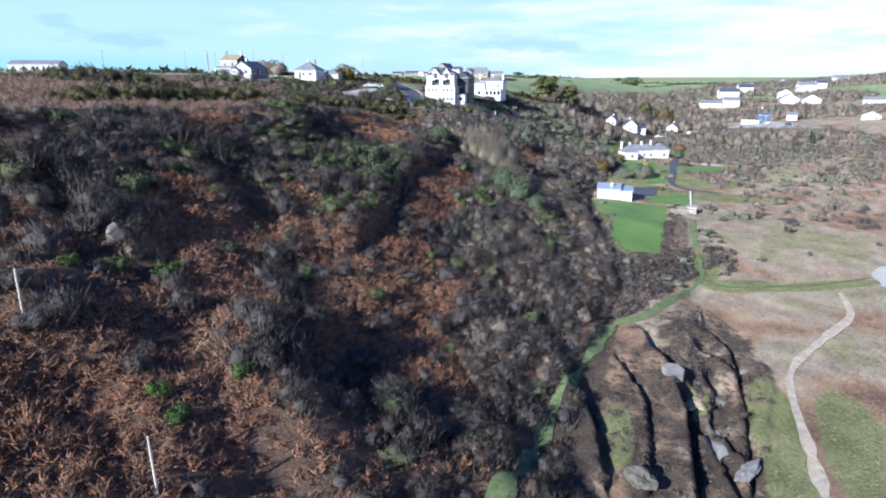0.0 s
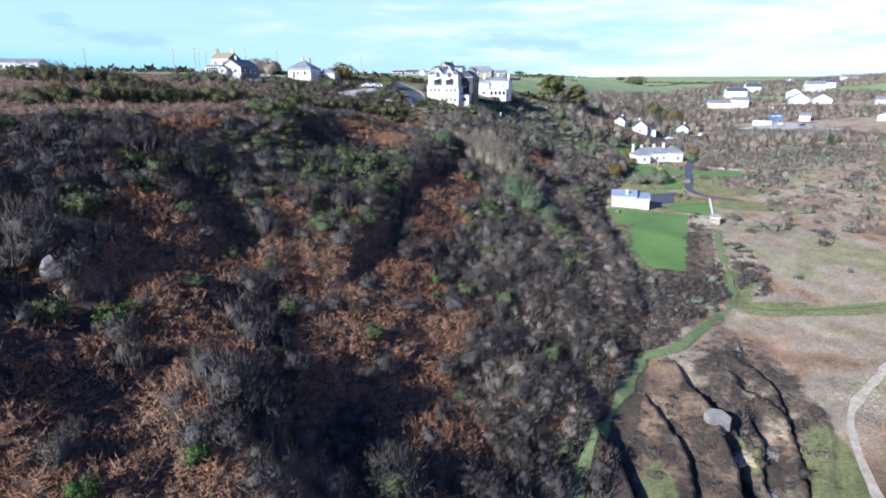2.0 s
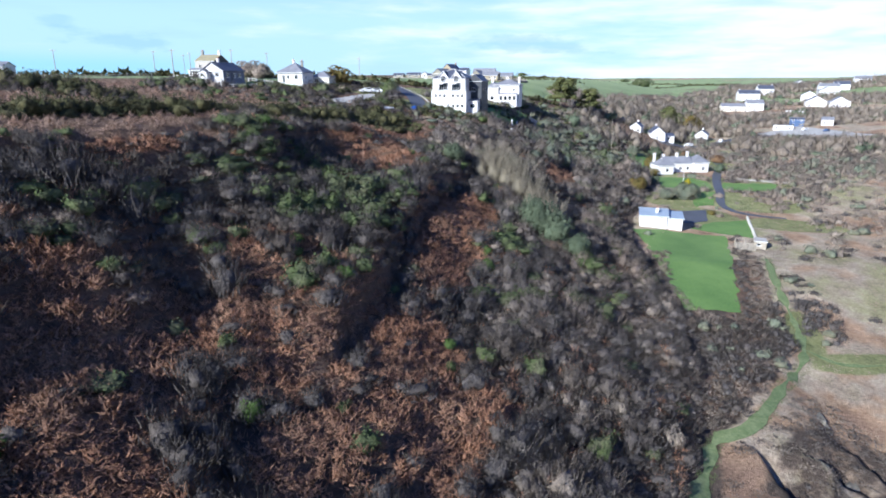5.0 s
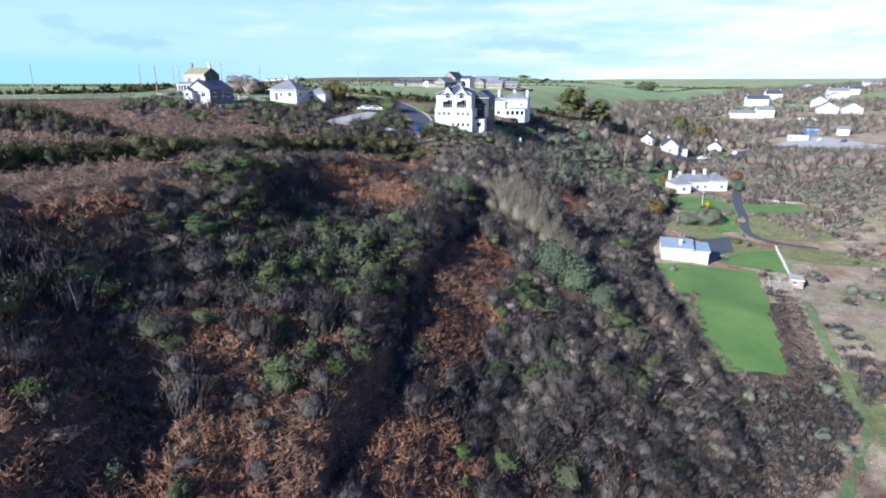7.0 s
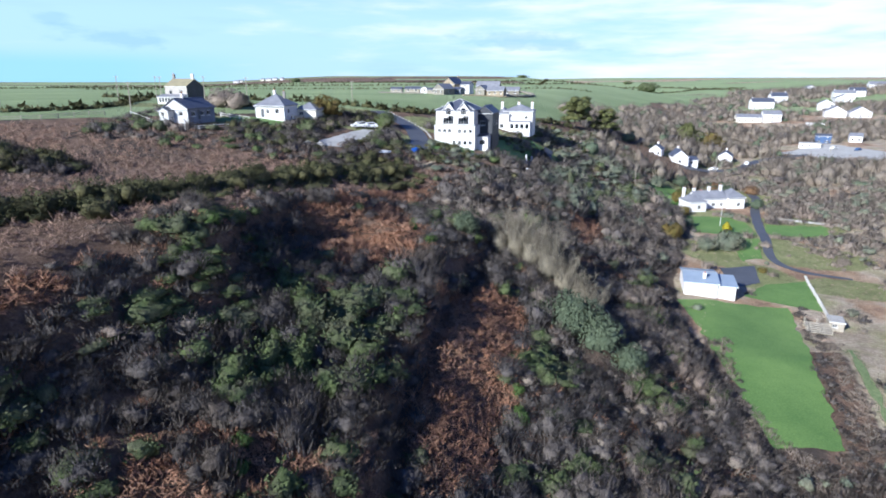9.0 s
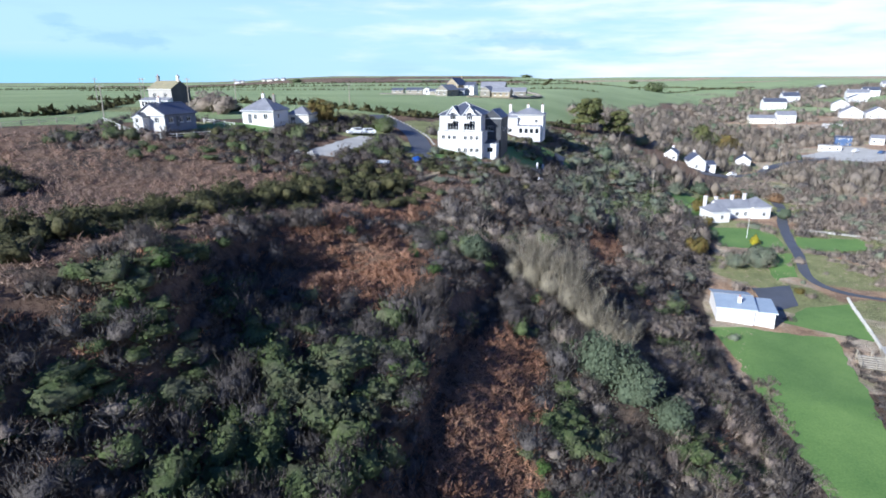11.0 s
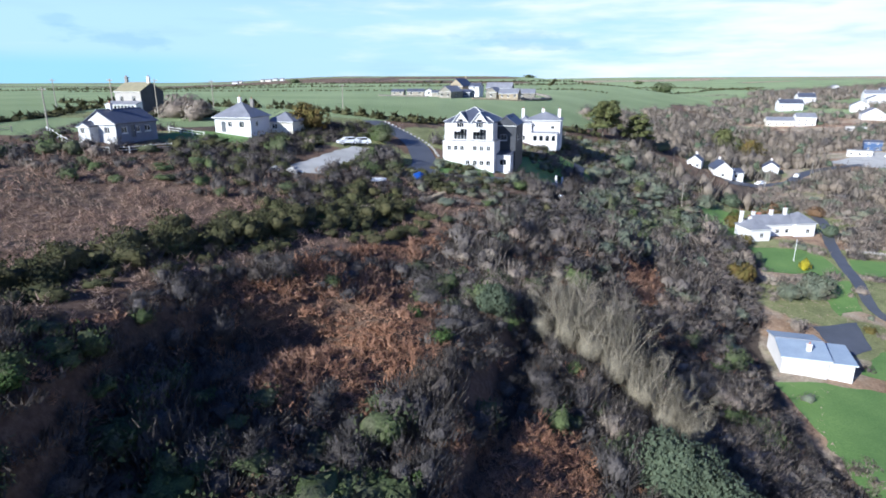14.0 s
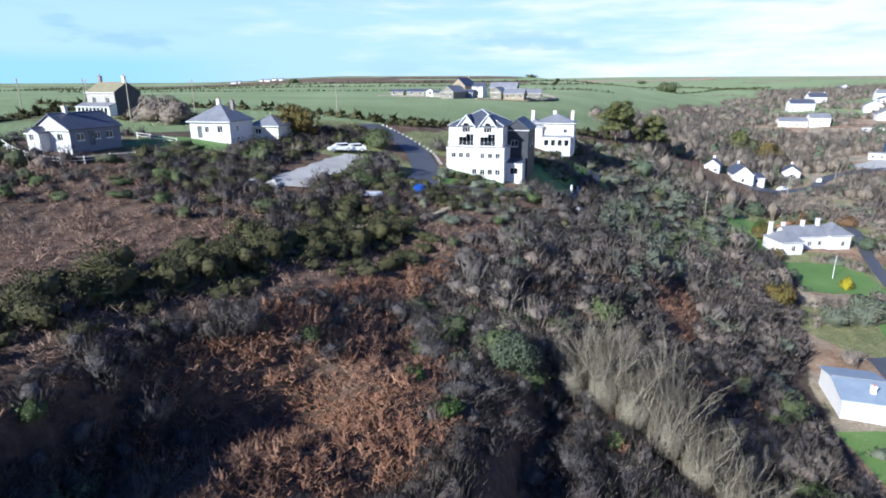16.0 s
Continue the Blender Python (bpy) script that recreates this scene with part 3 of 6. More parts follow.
def cover_weights(x, y):
    """Share of pasture, of heath and of bracken litter at a place."""
    u = hill(x, y)
    d, side = from_line(x, y, [(-140, 172), (-95, 177), (-74, 187), (-60, 204), (-46, 214), (-30, 230), (-20, 238), (8, 262), (45, 300), (75, 350), (140, 480), (260, 760)])
    grass = np.where((side < 0) & (y > 150), smooth(d, 0, 6), 0)
    far = np.hypot(x, y)
    moor = smooth(far, 700, 900) * (vnoise(x / 260, y / 130, 77) > 0.58)
    grass = np.maximum(grass, smooth(far, 560, 680))
    grass = grass * (1 - 0.8 * moor)
    al, ac = 0.47 * x + 0.88 * y, 0.88 * x - 0.47 * y
    ribs = smooth(1 - np.hypot((ac + 2.0) / 13.0, (al - 79.0) / 34.0), 0, 0.3)
    d, side = from_line(x, y, GREEN_PATH)
    thorny = np.where((side < 0) & (y < 149), smooth(d, -1, 3), 0)
    heath = (1 - smooth(u, -0.06, 0.02)) * (1 - grass) * (1 - 0.6 * ribs) * (1 - 0.75 * thorny)
    litter = np.maximum(smooth(u, 0.03, 0.12), np.maximum(0.42 * ribs, 0.6 * thorny)) * (1 - grass) * (0.45 + 0.55 * smooth(fbm(x, y, 9, 3, 101), 0.62, 0.5))
    turf = np.zeros(np.shape(x))
    for cx, cy, rx, ry, turn in ((44.5, 68.5, 3.4, 12, -20), (40.5, 57, 3.2, 8, -20), (36.0, 72, 1.8, 3.2, -20), (21.5, 62, 2.2, 7, -15), (60, 110, 9, 3.2, 5), (76, 110, 16, 2.2, 8), (56, 118, 3, 9, -20), (52, 62, 5, 16, -20),
                                 (64, 200, 8, 10, 0), (84, 202, 10, 12, 0), (70, 186, 9, 10, 0), (98, 222, 16, 12, 0), (92, 196, 12, 8, 0), (10, 219, 14, 9, 20), (-8, 206, 9, 6, 0), (-50, 200, 12, 8, 20), (-88, 232, 16, 12, 0), (-30, 232, 12, 8, 0), (38, 262, 14, 22, -25), (24, 236, 10, 10, 0), (-26, 214, 9, 9, 0), (112, 330, 30, 20, 30), (-6, 230, 12, 12, 0), (-20, 203, 7, 14, -10), (4, 243, 12, 10, 0), (78, 228, 16, 16, 0), (100, 262, 18, 16, 0), (88, 178, 14, 7, -20), (68, 242, 12, 14, 0), (82, 258, 16, 14, 0)):
        c, s = np.cos(np.radians(turn)), np.sin(np.radians(turn))
        turf = np.maximum(turf, smooth(1.25 - np.hypot(((x - cx) * c + (y - cy) * s) / rx, (-(x - cx) * s + (y - cy) * c) / ry), 0, 0.6))
    return grass, heath, litter, turf * 0.78


def make_ground():
    ob = sheet("ground", GX, GY, height(GX, GY), M_GROUND)
    layer = ob.data.color_attributes.new("cover", "FLOAT_COLOR", "POINT")
    g, h, l, turf = cover_weights(GX, GY)
    layer.data.foreach_set("color", np.stack([g, h, l, turf], -1).astype(np.float32).ravel())
    tagged(ob, "hillside, valley floor and fields of bracken, heath and pasture", "ground", kind="structure")
    sx, sy = np.meshgrid(np.linspace(-4500, -250, 40), np.linspace(1200, 4700, 40))
    tagged(sheet("sea", sx, sy, 0 * sx + 58.5, M_SEA), "calm blue sea on the horizon", "sea", kind="structure")


# paths, roads, lawns
GREEN_PATH = [(3, 41), (6.5, 48.3), (11.8, 59.9), (16.4, 69.4), (25.7, 84.5), (29, 89.5), (34.5, 92.3), (44.4, 102.8), (53.3, 113.6), (60.2, 134.4), (65.7, 149)]
WHITE_PATH = [(39, 44), (42.9, 54.9), (46.1, 63.5), (50, 74.2), (54.5, 81.5), (64.5, 90), (74, 97.9), (77.6, 106.7)]
CROSS_PATH = [(53.3, 113), (57.1, 109.5), (66, 109.5), (75.9, 110.4), (92.1, 114.3), (120, 121)]
DRIVE = [(107.5, 266), (103.4, 253.3), (95, 238), (88, 222.1), (83.9, 211), (78.5, 197), (81.1, 189), (90, 184)]
VILLAGE_ROAD = [(96, 300), (112.8, 307.7), (126, 313), (137, 325), (150, 337), (164, 344), (178, 348)]
UPPER_ROAD = [(-24, 238), (-17.5, 229), (-12.5, 220), (-10.5, 211), (-9.5, 203), (-11, 196)]
make_ground()
ribbon("green_path", GREEN_PATH, [1.4, 1.5, 1.2, 0.9, 1.0, 0.8], M_TURF, 0.11, 0.9, label="worn green turf path along the hill's foot")
ribbon("footpath", WHITE_PATH, [1.3, 1.45, 1.1, 1.2, 1.0], M_DIRT, 0.12, 0.45, label="pale trodden earth footpath over the heath")
ribbon("cross_path", CROSS_PATH, 0.5, M_TURF, 0.09, 0.95, label="faint green path across the heath")
ribbon("drive", DRIVE, [3.0, 3.0, 2.8, 2.5, 2.2, 1.0], M_ASPHALT, 0.14, 0.08, label="dark asphalt drive")
ribbon("village_road", VILLAGE_ROAD, 4.0, M_ASPHALT, 0.16, 0.05, label="asphalt lane into the village")
ribbon("upper_road", UPPER_ROAD, 5.2, M_ASPHALT, 0.14, 0.03, label="curving asphalt road above the hillside")
patch("drive_apron", [(60.5, 179), (68, 183), (72, 193), (62, 190)], M_ASPHALT, 0.12, 0.3, "asphalt forecourt of the bungalow")
patch("lawn", [(38.5, 123), (48, 123.2), (66.5, 168.5), (44.5, 170.5)], M_LAWN, 0.1, 0.5, "mown green lawn below the bungalow")
patch("lawn_side", [(60, 174), (72.8, 166.5), (80.2, 184), (69, 182)], M_LAWN, 0.1, 0.4, "mown green lawn beside the drive")
patch("lawn_house", [(66, 215), (83, 213.5), (88, 232), (72, 234)], M_LAWN, 0.1, 0.6, "mown green lawn below the white house")
patch("lawn_back", [(64, 240), (73, 243), (84, 262), (72, 266)], M_LAWN, 0.1, 0.8, "mown garden grass behind the white house")
patch("lawn_mid", [(70, 195), (76, 197.5), (82, 211), (73, 213)], M_LAWN, 0.1, 0.6, "mown grass between garden shrubs")
patch("lawn_east", [(87, 214), (104, 212), (106, 222), (90, 224)], M_LAWN, 0.1, 1.0, "rough grass beside the drive")
patch("lawn_slope", [(4, 211), (16, 213), (20, 222), (8, 224)], M_LAWN, 0.1, 0.6, "grass beside the apartment house")
patch("lawn_villa", [(10, 222), (22, 225), (34, 245), (21, 247)], M_LAWN, 0.1, 0.8, "rough grass slope below the villa")
ribbon("brow_lane", [(-11, 196.5), (-4, 199.5), (4, 203.5), (13, 211), (21, 222), (27, 236), (31, 250)], 2.6, M_ASPHALT, 0.16, 0.1, label="narrow lane along the brow below the apartment house")
patch("garden_front", [(-9, 199.5), (3.2, 205), (5, 210.5), (-7, 210.5)], M_LAWN, 0.1, 0.6, "garden grass below the apartment house")
patch("lawn_farm", [(-57, 194), (-43, 199), (-42, 206), (-56, 205)], M_LAWN, 0.1, 0.6, "grass before the bungalow")
patch("gravel_yard", [(-33, 184), (-25, 186), (-20.2, 208.5), (-24.4, 207.5)], M_GRAVEL, 0.12, 0.5, "pale gravel parking yard")
patch("car_park", [(168, 358), (186, 318), (222, 336), (205, 378)], M_GRAVEL, 0.15, 1.0, "grey car park in the valley")
patch("heath_lay_by", [(87, 110), (99, 111), (104, 121), (92, 118)], M_GRAVEL, 0.12, 0.8, "gravel lay-by on the heath")


# ---- buildings ----
class Side:
    """One upright side of a house: u along it, z up, n outward."""

    def __init__(self, o, ud):
        self.o, self.ud = Vector(o), Vector(ud).normalized()
        self.nd = Vector((self.ud.y, -self.ud.x, 0))

    def at(self, u, z, n=0.0):
        return self.o + self.ud * u + Vector((0, 0, z)) + self.nd * n

    def block(self, bm, u0, u1, z0, z1, n0, n1):
        v = [bm.verts.new(self.at(u, z, n)) for z in (z0, z1) for u, n in ((u0, n0), (u1, n0), (u1, n1), (u0, n1))]
        for i in ((3, 2, 1, 0), (4, 5, 6, 7), (0, 1, 5, 4), (1, 2, 6, 5), (2, 3, 7, 6), (3, 0, 4, 7)):
            bm.faces.new([v[j] for j in i])


REVEAL = 0.16


def wall_face(bm, side, width, h, openings):
    """A wall with its openings cut through and their reveals."""
    us = sorted({0.0, width, *(o[0] for o in openings), *(o[0] + o[2] for o in openings)})
    zs = sorted({-1.5, h, *(o[1] for o in openings), *(o[1] + o[3] for o in openings)})
    for u0, u1 in zip(us[:-1], us[1:]):
        for z0, z1 in zip(zs[:-1], zs[1:]):
            cu, cz = (u0 + u1) / 2, (z0 + z1) / 2
            if not any(o[0] < cu < o[0] + o[2] and o[1] < cz < o[1] + o[3] for o in openings):
                bm.faces.new([bm.verts.new(side.at(u, z)) for u, z in ((u0, z0), (u1, z0), (u1, z1), (u0, z1))])
    for u, z, w, hh, *_ in openings:
        ring = [(u, z), (u + w, z), (u + w, z + hh), (u, z + hh)]
        for (ua, za), (ub, zb) in zip(ring, ring[1:] + ring[:1]):
            bm.faces.new([bm.verts.new(side.at(*q)) for q in ((ua, za), (ub, zb), (ub, zb, -REVEAL), (ua, za, -REVEAL))])


def window(parent, side, u, z, w, h, bars=None):
    bm = bmesh.new()
    t, n0, n1 = 0.07, -REVEAL + 0.01, -REVEAL + 0.08
    side.block(bm, u, u + w, z, z + t, n0, n1)
    side.block(bm, u, u + w, z + h - t, z + h, n0, n1)
    side.block(bm, u, u + t, z + t, z + h - t, n0, n1)
    side.block(bm, u + w - t, u + w, z + t, z + h - t, n0, n1)
    for k in range(1, bars if bars is not None else max(1, round(w / 0.75))):
        c = u + w * k / (bars if bars is not None else max(1, round(w / 0.75)))
        side.block(bm, c - 0.03, c + 0.03, z + t, z + h - t, n0, n1)
    win = part("window", bm, M_FRAME, parent)
    bm = bmesh.new()
    side.block(bm, u + 0.02, u + w - 0.02, z + 0.02, z + h - 0.02, -REVEAL - 0.02, -REVEAL + 0.03)
    part("pane", bm, M_GLASS, win)
    bm = bmesh.new()
    side.block(bm, u - 0.06, u + w + 0.06, z - 0.09, z - 0.005, -0.05, 0.07)
    part("sill", bm, M_FRAME, win)
    return win


def doorway(parent, side, u, z, w, h):
    bm = bmesh.new()
    side.block(bm, u + 0.03, u + w - 0.03, z, z + h - 0.03, -REVEAL, -REVEAL + 0.05)
    d = part("door", bm, M_DOOR, parent)
    bm = bmesh.new()
    side.block(bm, u + w - 0.2, u + w - 0.12, z + 1.0, z + 1.12, -REVEAL + 0.05, -REVEAL + 0.1)
    part("handle", bm, M_FRAME, d)


def roof_solid(faces, thick=0.16):
    bm = bmesh.new()
    for f in faces:
        bm.faces.new([bm.verts.new(q) for q in f])
    bmesh.ops.remove_doubles(bm, verts=bm.verts[:], dist=0.001)
    bmesh.ops.recalc_face_normals(bm, faces=bm.faces[:])
    made = bmesh.ops.extrude_face_region(bm, geom=bm.faces[:])
    for v in made["geom"]:
        if isinstance(v, bmesh.types.BMVert):
            v.co.z += thick
    bmesh.ops.recalc_face_normals(bm, faces=bm.faces[:])
    return bm


def roof_faces(kind, x0, y0, x1, y1, h, rise, over):
    a, b, c, d = ((x0 - over, y0 - over, h), (x1 + over, y0 - over, h), (x1 + over, y1 + over, h), (x0 - over, y1 + over, h))
    mx, my = (x0 + x1) / 2, (y0 + y1) / 2
    if kind == "gable_u":
        r, s = (x0 - over, my, h + rise), (x1 + over, my, h + rise)
        return [(a, b, s, r), (c, d, r, s)]
    if kind == "gable_v":
        r, s = (mx, y0 - over, h + rise), (mx, y1 + over, h + rise)
        return [(b, c, s, r), (d, a, r, s)]
    if kind == "lean":
        return [(a, b, (x1 + over, y1, h + rise), (x0 - over, y1, h + rise))]
    if kind == "flat":
        return [(a, b, c, d)]
    if x1 - x0 >= y1 - y0:
        k = (y1 - y0) / 2
        r, s = (x0 + k, my, h + rise), (x1 - k, my, h + rise)
        return [(a, b, s, r), (b, c, s), (c, d, r, s), (d, a, r)]
    k = (x1 - x0) / 2
    r, s = (mx, y0 + k, h + rise), (mx, y1 - k, h + rise)
    return [(a, b, r), (b, c, s, r), (c, d, s), (d, a, r, s)]


def chimney(parent, x, y, z0, z1, mat, w=0.7, pots=2):
    bm = bmesh.new()
    box(bm, x - w / 2, y - w / 2 * 0.8, z0, x + w / 2, y + w / 2 * 0.8, z1 - 0.18)
    box(bm, x - w / 2 - 0.07, y - w / 2 * 0.8 - 0.07, z1 - 0.18, x + w / 2 + 0.07, y + w / 2 * 0.8 + 0.07, z1)
    ch = part("chimney", bm, mat, parent)
    for k in range(pots):
        bm = bmesh.new()
        px = x + (k - (pots - 1) / 2) * 0.32
        tube(bm, (px, y, z1), (px, y, z1 + 0.4), 0.12, 0.1, 8)
        part("chimney_pot", bm, M_BRICK, ch)


def block(thing, x0, y0, x1, y1, h, roof, rise, wall_mat, roof_mat, front=(), right=(), left=(), back=(), over=0.3, z=0.0, doors=(), gutter=True):
    """One block of a house: walls with windows, gables and roof."""
    w, d = x1 - x0, y1 - y0
    sides = {"front": Side((x0, y0, z), (1, 0, 0)), "right": Side((x1, y0, z), (0, 1, 0)), "back": Side((x1, y1, z), (-1, 0, 0)), "left": Side((x0, y1, z), (0, -1, 0))}
    holes = {"front": list(front), "right": list(right), "left": list(left), "back": list(back)}
    for key, s in sides.items():
        bm = bmesh.new()
        more = [q[1:] for q in doors if q[0] == key]
        wide = w if key in ("front", "back") else d
        wall_face(bm, s, wide, h, holes[key] + more)
        if (roof == "gable_v" and key in ("front", "back")) or (roof == "gable_u" and key in ("left", "right")):
            bm.faces.new([bm.verts.new(q) for q in (s.at(0, h), s.at(wide, h), s.at(wide / 2, h + rise))])
        if roof == "lean" and key in ("left", "right"):
            hi = wide if key == "right" else 0
            bm.faces.new([bm.verts.new(q) for q in (s.at(0, h), s.at(wide, h), s.at(hi, h + rise))])
        part("wall", bm, wall_mat, thing)
        for o in holes[key]:
            window(thing, s, *o[:4], *o[4:])
        for o in more:
            doorway(thing, s, *o)
    lid = part("roof", roof_solid([tuple((p[0], p[1], p[2] + z) for p in f) for f in roof_faces(roof, x0, y0, x1, y1, h, rise, over)]), roof_mat, thing)
    if roof != "flat":
        bm = bmesh.new()
        top = z + h + rise + 0.17
        if roof == "gable_u":
            tube(bm, (x0 - over, (y0 + y1) / 2, top), (x1 + over, (y0 + y1) / 2, top), 0.09, 0.09, 6)
        elif roof == "gable_v":
            tube(bm, ((x0 + x1) / 2, y0 - over, top), ((x0 + x1) / 2, y1 + over, top), 0.09, 0.09, 6)
        elif roof == "hip":
            k = min(w, d) / 2
            a, b = (((x0 + k), (y0 + y1) / 2), ((x1 - k), (y0 + y1) / 2)) if w >= d else (((x0 + x1) / 2, y0 + k), ((x0 + x1) / 2, y1 - k))
            tube(bm, (*a, top), (b[0] + 0.01, b[1] + 0.01, top), 0.09, 0.09, 6)
        if len(bm.verts):
            part("ridge_tiles", bm, M_SLATE_PALE, lid)
        else:
            bm.free()
    if not gutter:
        return sides
    bm = bmesh.new()
    s = sides["front"]
    s.block(bm, -over, w + over, h - 0.06, h + 0.06, over - 0.02, over + 0.1)
    part("gutter", bm, M_FRAME, lid)
    return sides


def row_of(u0, step, n, z, w, h):
    return [(u0 + k * step, z, w, h) for k in range(n)]


def house_at(name, x, y, yaw, z, label, category="house", group=""):
    return empty(name, pose(x, y, z, 0, 0, yaw), label, category, group)


def apartment_house():
    t = house_at("apartment_house", -6.2, 211.4, -16.5, 53.0, "tall white rendered apartment house with slate gables and balconies", "apartment house")
    low = [(0.9, 3.95, 0.85, 1.0, 2), (2.3, 3.95, 0.85, 1.0, 2), (3.6, 3.95, 0.85, 1.0, 2), (6.3, 3.95, 0.85, 1.0, 2), (7.7, 3.95, 0.85, 1.0, 2), (9.1, 3.95, 0.85, 1.0, 2)]
    low += [(u, 1.0, 0.9, 1.05, 2) for u in (4.8, 6.3, 7.7, 9.1)]
    block(t, 0, 0, 10.7, 12, 5.75, "flat", 0, M_RENDER, M_CONCRETE, low, [(1.0, 3.9, 0.8, 1.0, 2), (1.0, 1.0, 0.8, 1.1, 2), (3.2, 3.9, 0.8, 1.0, 2)], over=0.03)
    up = [(1.9, 0.1, 2.9, 2.15, 4), (5.9, 0.1, 2.9, 2.15, 4), (2.58, 2.48, 1.44, 0.98, 3), (6.58, 2.48, 1.44, 0.98, 3)]
    block(t, 0.05, 1.3, 10.1, 12.0, 3.5, "hip", 2.7, M_RENDER, M_SLATE, up, [(1.6, 0.8, 0.7, 1.2, 1), (3.6, 0.8, 0.7, 1.2, 1)], [(2.5, 0.8, 0.8, 1.2, 1)], over=0.25, z=5.95, gutter=False)
    for c in (3.35, 7.35):
        bm = bmesh.new()
        s = Side((c - 1.45, 1.22, 5.95), (1, 0, 0))
        wall_face(bm, s, 2.9, 3.6, [(0.72, 2.5, 1.46, 1.0), (0.1, 0.0, 2.7, 2.3)])
        bm.faces.new([bm.verts.new(q) for q in (s.at(0, 3.6), s.at(2.9, 3.6), s.at(1.45, 5.35))])
        dormer = part("gable", bm, M_RENDER, t)
        win = bmesh.new()
        s.block(win, 0.95, 1.95, 3.62, 4.15, -0.01, 0.03)
        part("gable_light", win, M_GLASS, dormer)
        h = 5.95 + 3.6
        part("gable_roof", roof_solid([((c - 1.75, 1.0, h - 0.25), (c, 1.0, h + 1.85), (c, 6.2, h + 1.85), (c - 1.75, 4.0, h - 0.25)),
                                       ((c + 1.75, 1.0, h - 0.25), (c, 1.0, h + 1.85), (c, 6.2, h + 1.85), (c + 1.75, 4.0, h - 0.25))], 0.14), M_SLATE, t)
        bm = bmesh.new()
        for side in (-1, 1):
            tube(bm, (c + side * 1.75, 0.97, h - 0.2), (c, 0.97, h + 1.95), 0.11, 0.11, 4)
        part("bargeboard", bm, M_FRAME, dormer)
        bm = bmesh.new()
        tube(bm, (c, 1.0, h + 2.02), (c, 6.2, h + 2.02), 0.08, 0.08, 5)
        part("ridge_tiles", bm, M_RAIL, dormer)
        bm = bmesh.new()
        box(bm, c - 1.5, 0.15, 5.93, c + 1.6, 0.2, 6.0)
        box(bm, c - 1.5, 0.15, 6.85, c + 1.6, 0.2, 6.92)
        for k in range(11):
            u = c - 1.5 + k * 0.3
            box(bm, u, 0.16, 6.0, u + 0.03, 0.19, 6.85)
        part("balcony_rail", bm, M_DOOR, t)
        bm = bmesh.new()
        v = [(c - 1.6, 1.15, 8.35), (c + 0.2, 1.15, 8.35), (c + 0.3, -0.1, 7.75), (c - 1.7, -0.1, 7.75)]
        part("awning", roof_solid([v], 0.05), M_RAIL, t)
    bm = bmesh.new()
    eave, top = 5.95 + 3.5 + 0.18, 5.95 + 6.2 + 0.2
    for (ax, ay), (bx, by) in (((-0.2, 1.05), (5.07, 6.3)), ((10.35, 1.05), (5.09, 6.3)), ((10.35, 12.25), (5.09, 7.0))):
        tube(bm, (ax, ay, eave), (bx, by, top), 0.08, 0.08, 5)
    part("hip_tiles", bm, M_RAIL, t)
    for u in (0.25, 10.2):
        bm = bmesh.new()
        tube(bm, (u, -0.07, -0.5), (u, -0.07, 5.7), 0.05, 0.05, 6)
        part("downpipe", bm, M_FRAME, t)
    for u0, u1 in ((0.1, 1.8), (4.95, 5.85), (8.95, 10.6)):
        bm = bmesh.new()
        box(bm, u0, 0.12, 6.82, u1, 0.18, 6.88)
        for k in range(max(2, int((u1 - u0) / 0.25))):
            u = u0 + k * 0.25
            box(bm, u, 0.13, 5.95, u + 0.03, 0.17, 6.82)
        part("terrace_rail", bm, M_RAIL, t)
    # slate-hung rear wing and stair tower
    block(t, 9.6, 6.0, 14.0, 15.0, 8.6, "gable_v", 1.9, M_SLATE_AND_SHADE, M_SLATE, [(1.2, 5.6, 1.3, 1.2, 2)], [(2, 5.6, 1.0, 1.1, 2), (5, 5.6, 1.0, 1.1, 2)], over=0.2)
    block(t, 10.75, 2.6, 13.6, 5.98, 2.9, "lean", 0.5, M_RENDER, M_SLATE, [(0.6, 0.9, 1.5, 1.2, 2)], [(1.0, 0.9, 1.2, 1.2, 2)], over=0.12)
    for u, v in ((11.5, 7.2), (12.6, 8.6)):
        bm = bmesh.new()
        s = (u, v, 9.6)
        part("rooflight", roof_solid([((u - 0.3, v - 0.5, 9.75 + 0.3), (u + 0.1, v - 0.5, 10.05 + 0.3), (u + 0.1, v + 0.5, 10.05 + 0.3), (u - 0.3, v + 0.5, 9.75 + 0.3))], 0.06), M_GLASS, t)


def villa():
    t = house_at("villa", 13.2, 249.2, -15, 54.3, "white rendered two-storey villa with a hipped slate roof", "house")
    block(t, 2.6, 0, 11.6, 8.5, 6.2, "hip", 1.9, M_RENDER, M_SLATE_PALE, [(1.0, 3.9, 0.8, 1.2, 2), (6.6, 3.9, 0.9, 1.0, 2)] + row_of(0.9, 2.0, 3, 1.0, 1.4, 1.5), [(3, 3.8, 0.9, 1.2, 2), (3, 1.0, 0.9, 1.2, 2)], over=0.35)
    block(t, 0, -0.8, 4.2, 7.0, 5.4, "hip", 1.6, M_RENDER, M_SLATE_PALE, [(1.4, 1.0, 1.2, 1.3, 2)], over=0.3)
    block(t, 4.25, -1.3, 11.0, -0.02, 2.9, "lean", 0.35, M_RENDER, M_SLATE_PALE, row_of(0.5, 1.6, 4, 0.9, 1.1, 1.5), over=0.1)
    for x, y in ((1.2, 4.5), (6.6, 4.3), (10.9, 4.2)):
        chimney(t, x, y, 5.5, 9.0, M_RENDER, 0.75, 1)


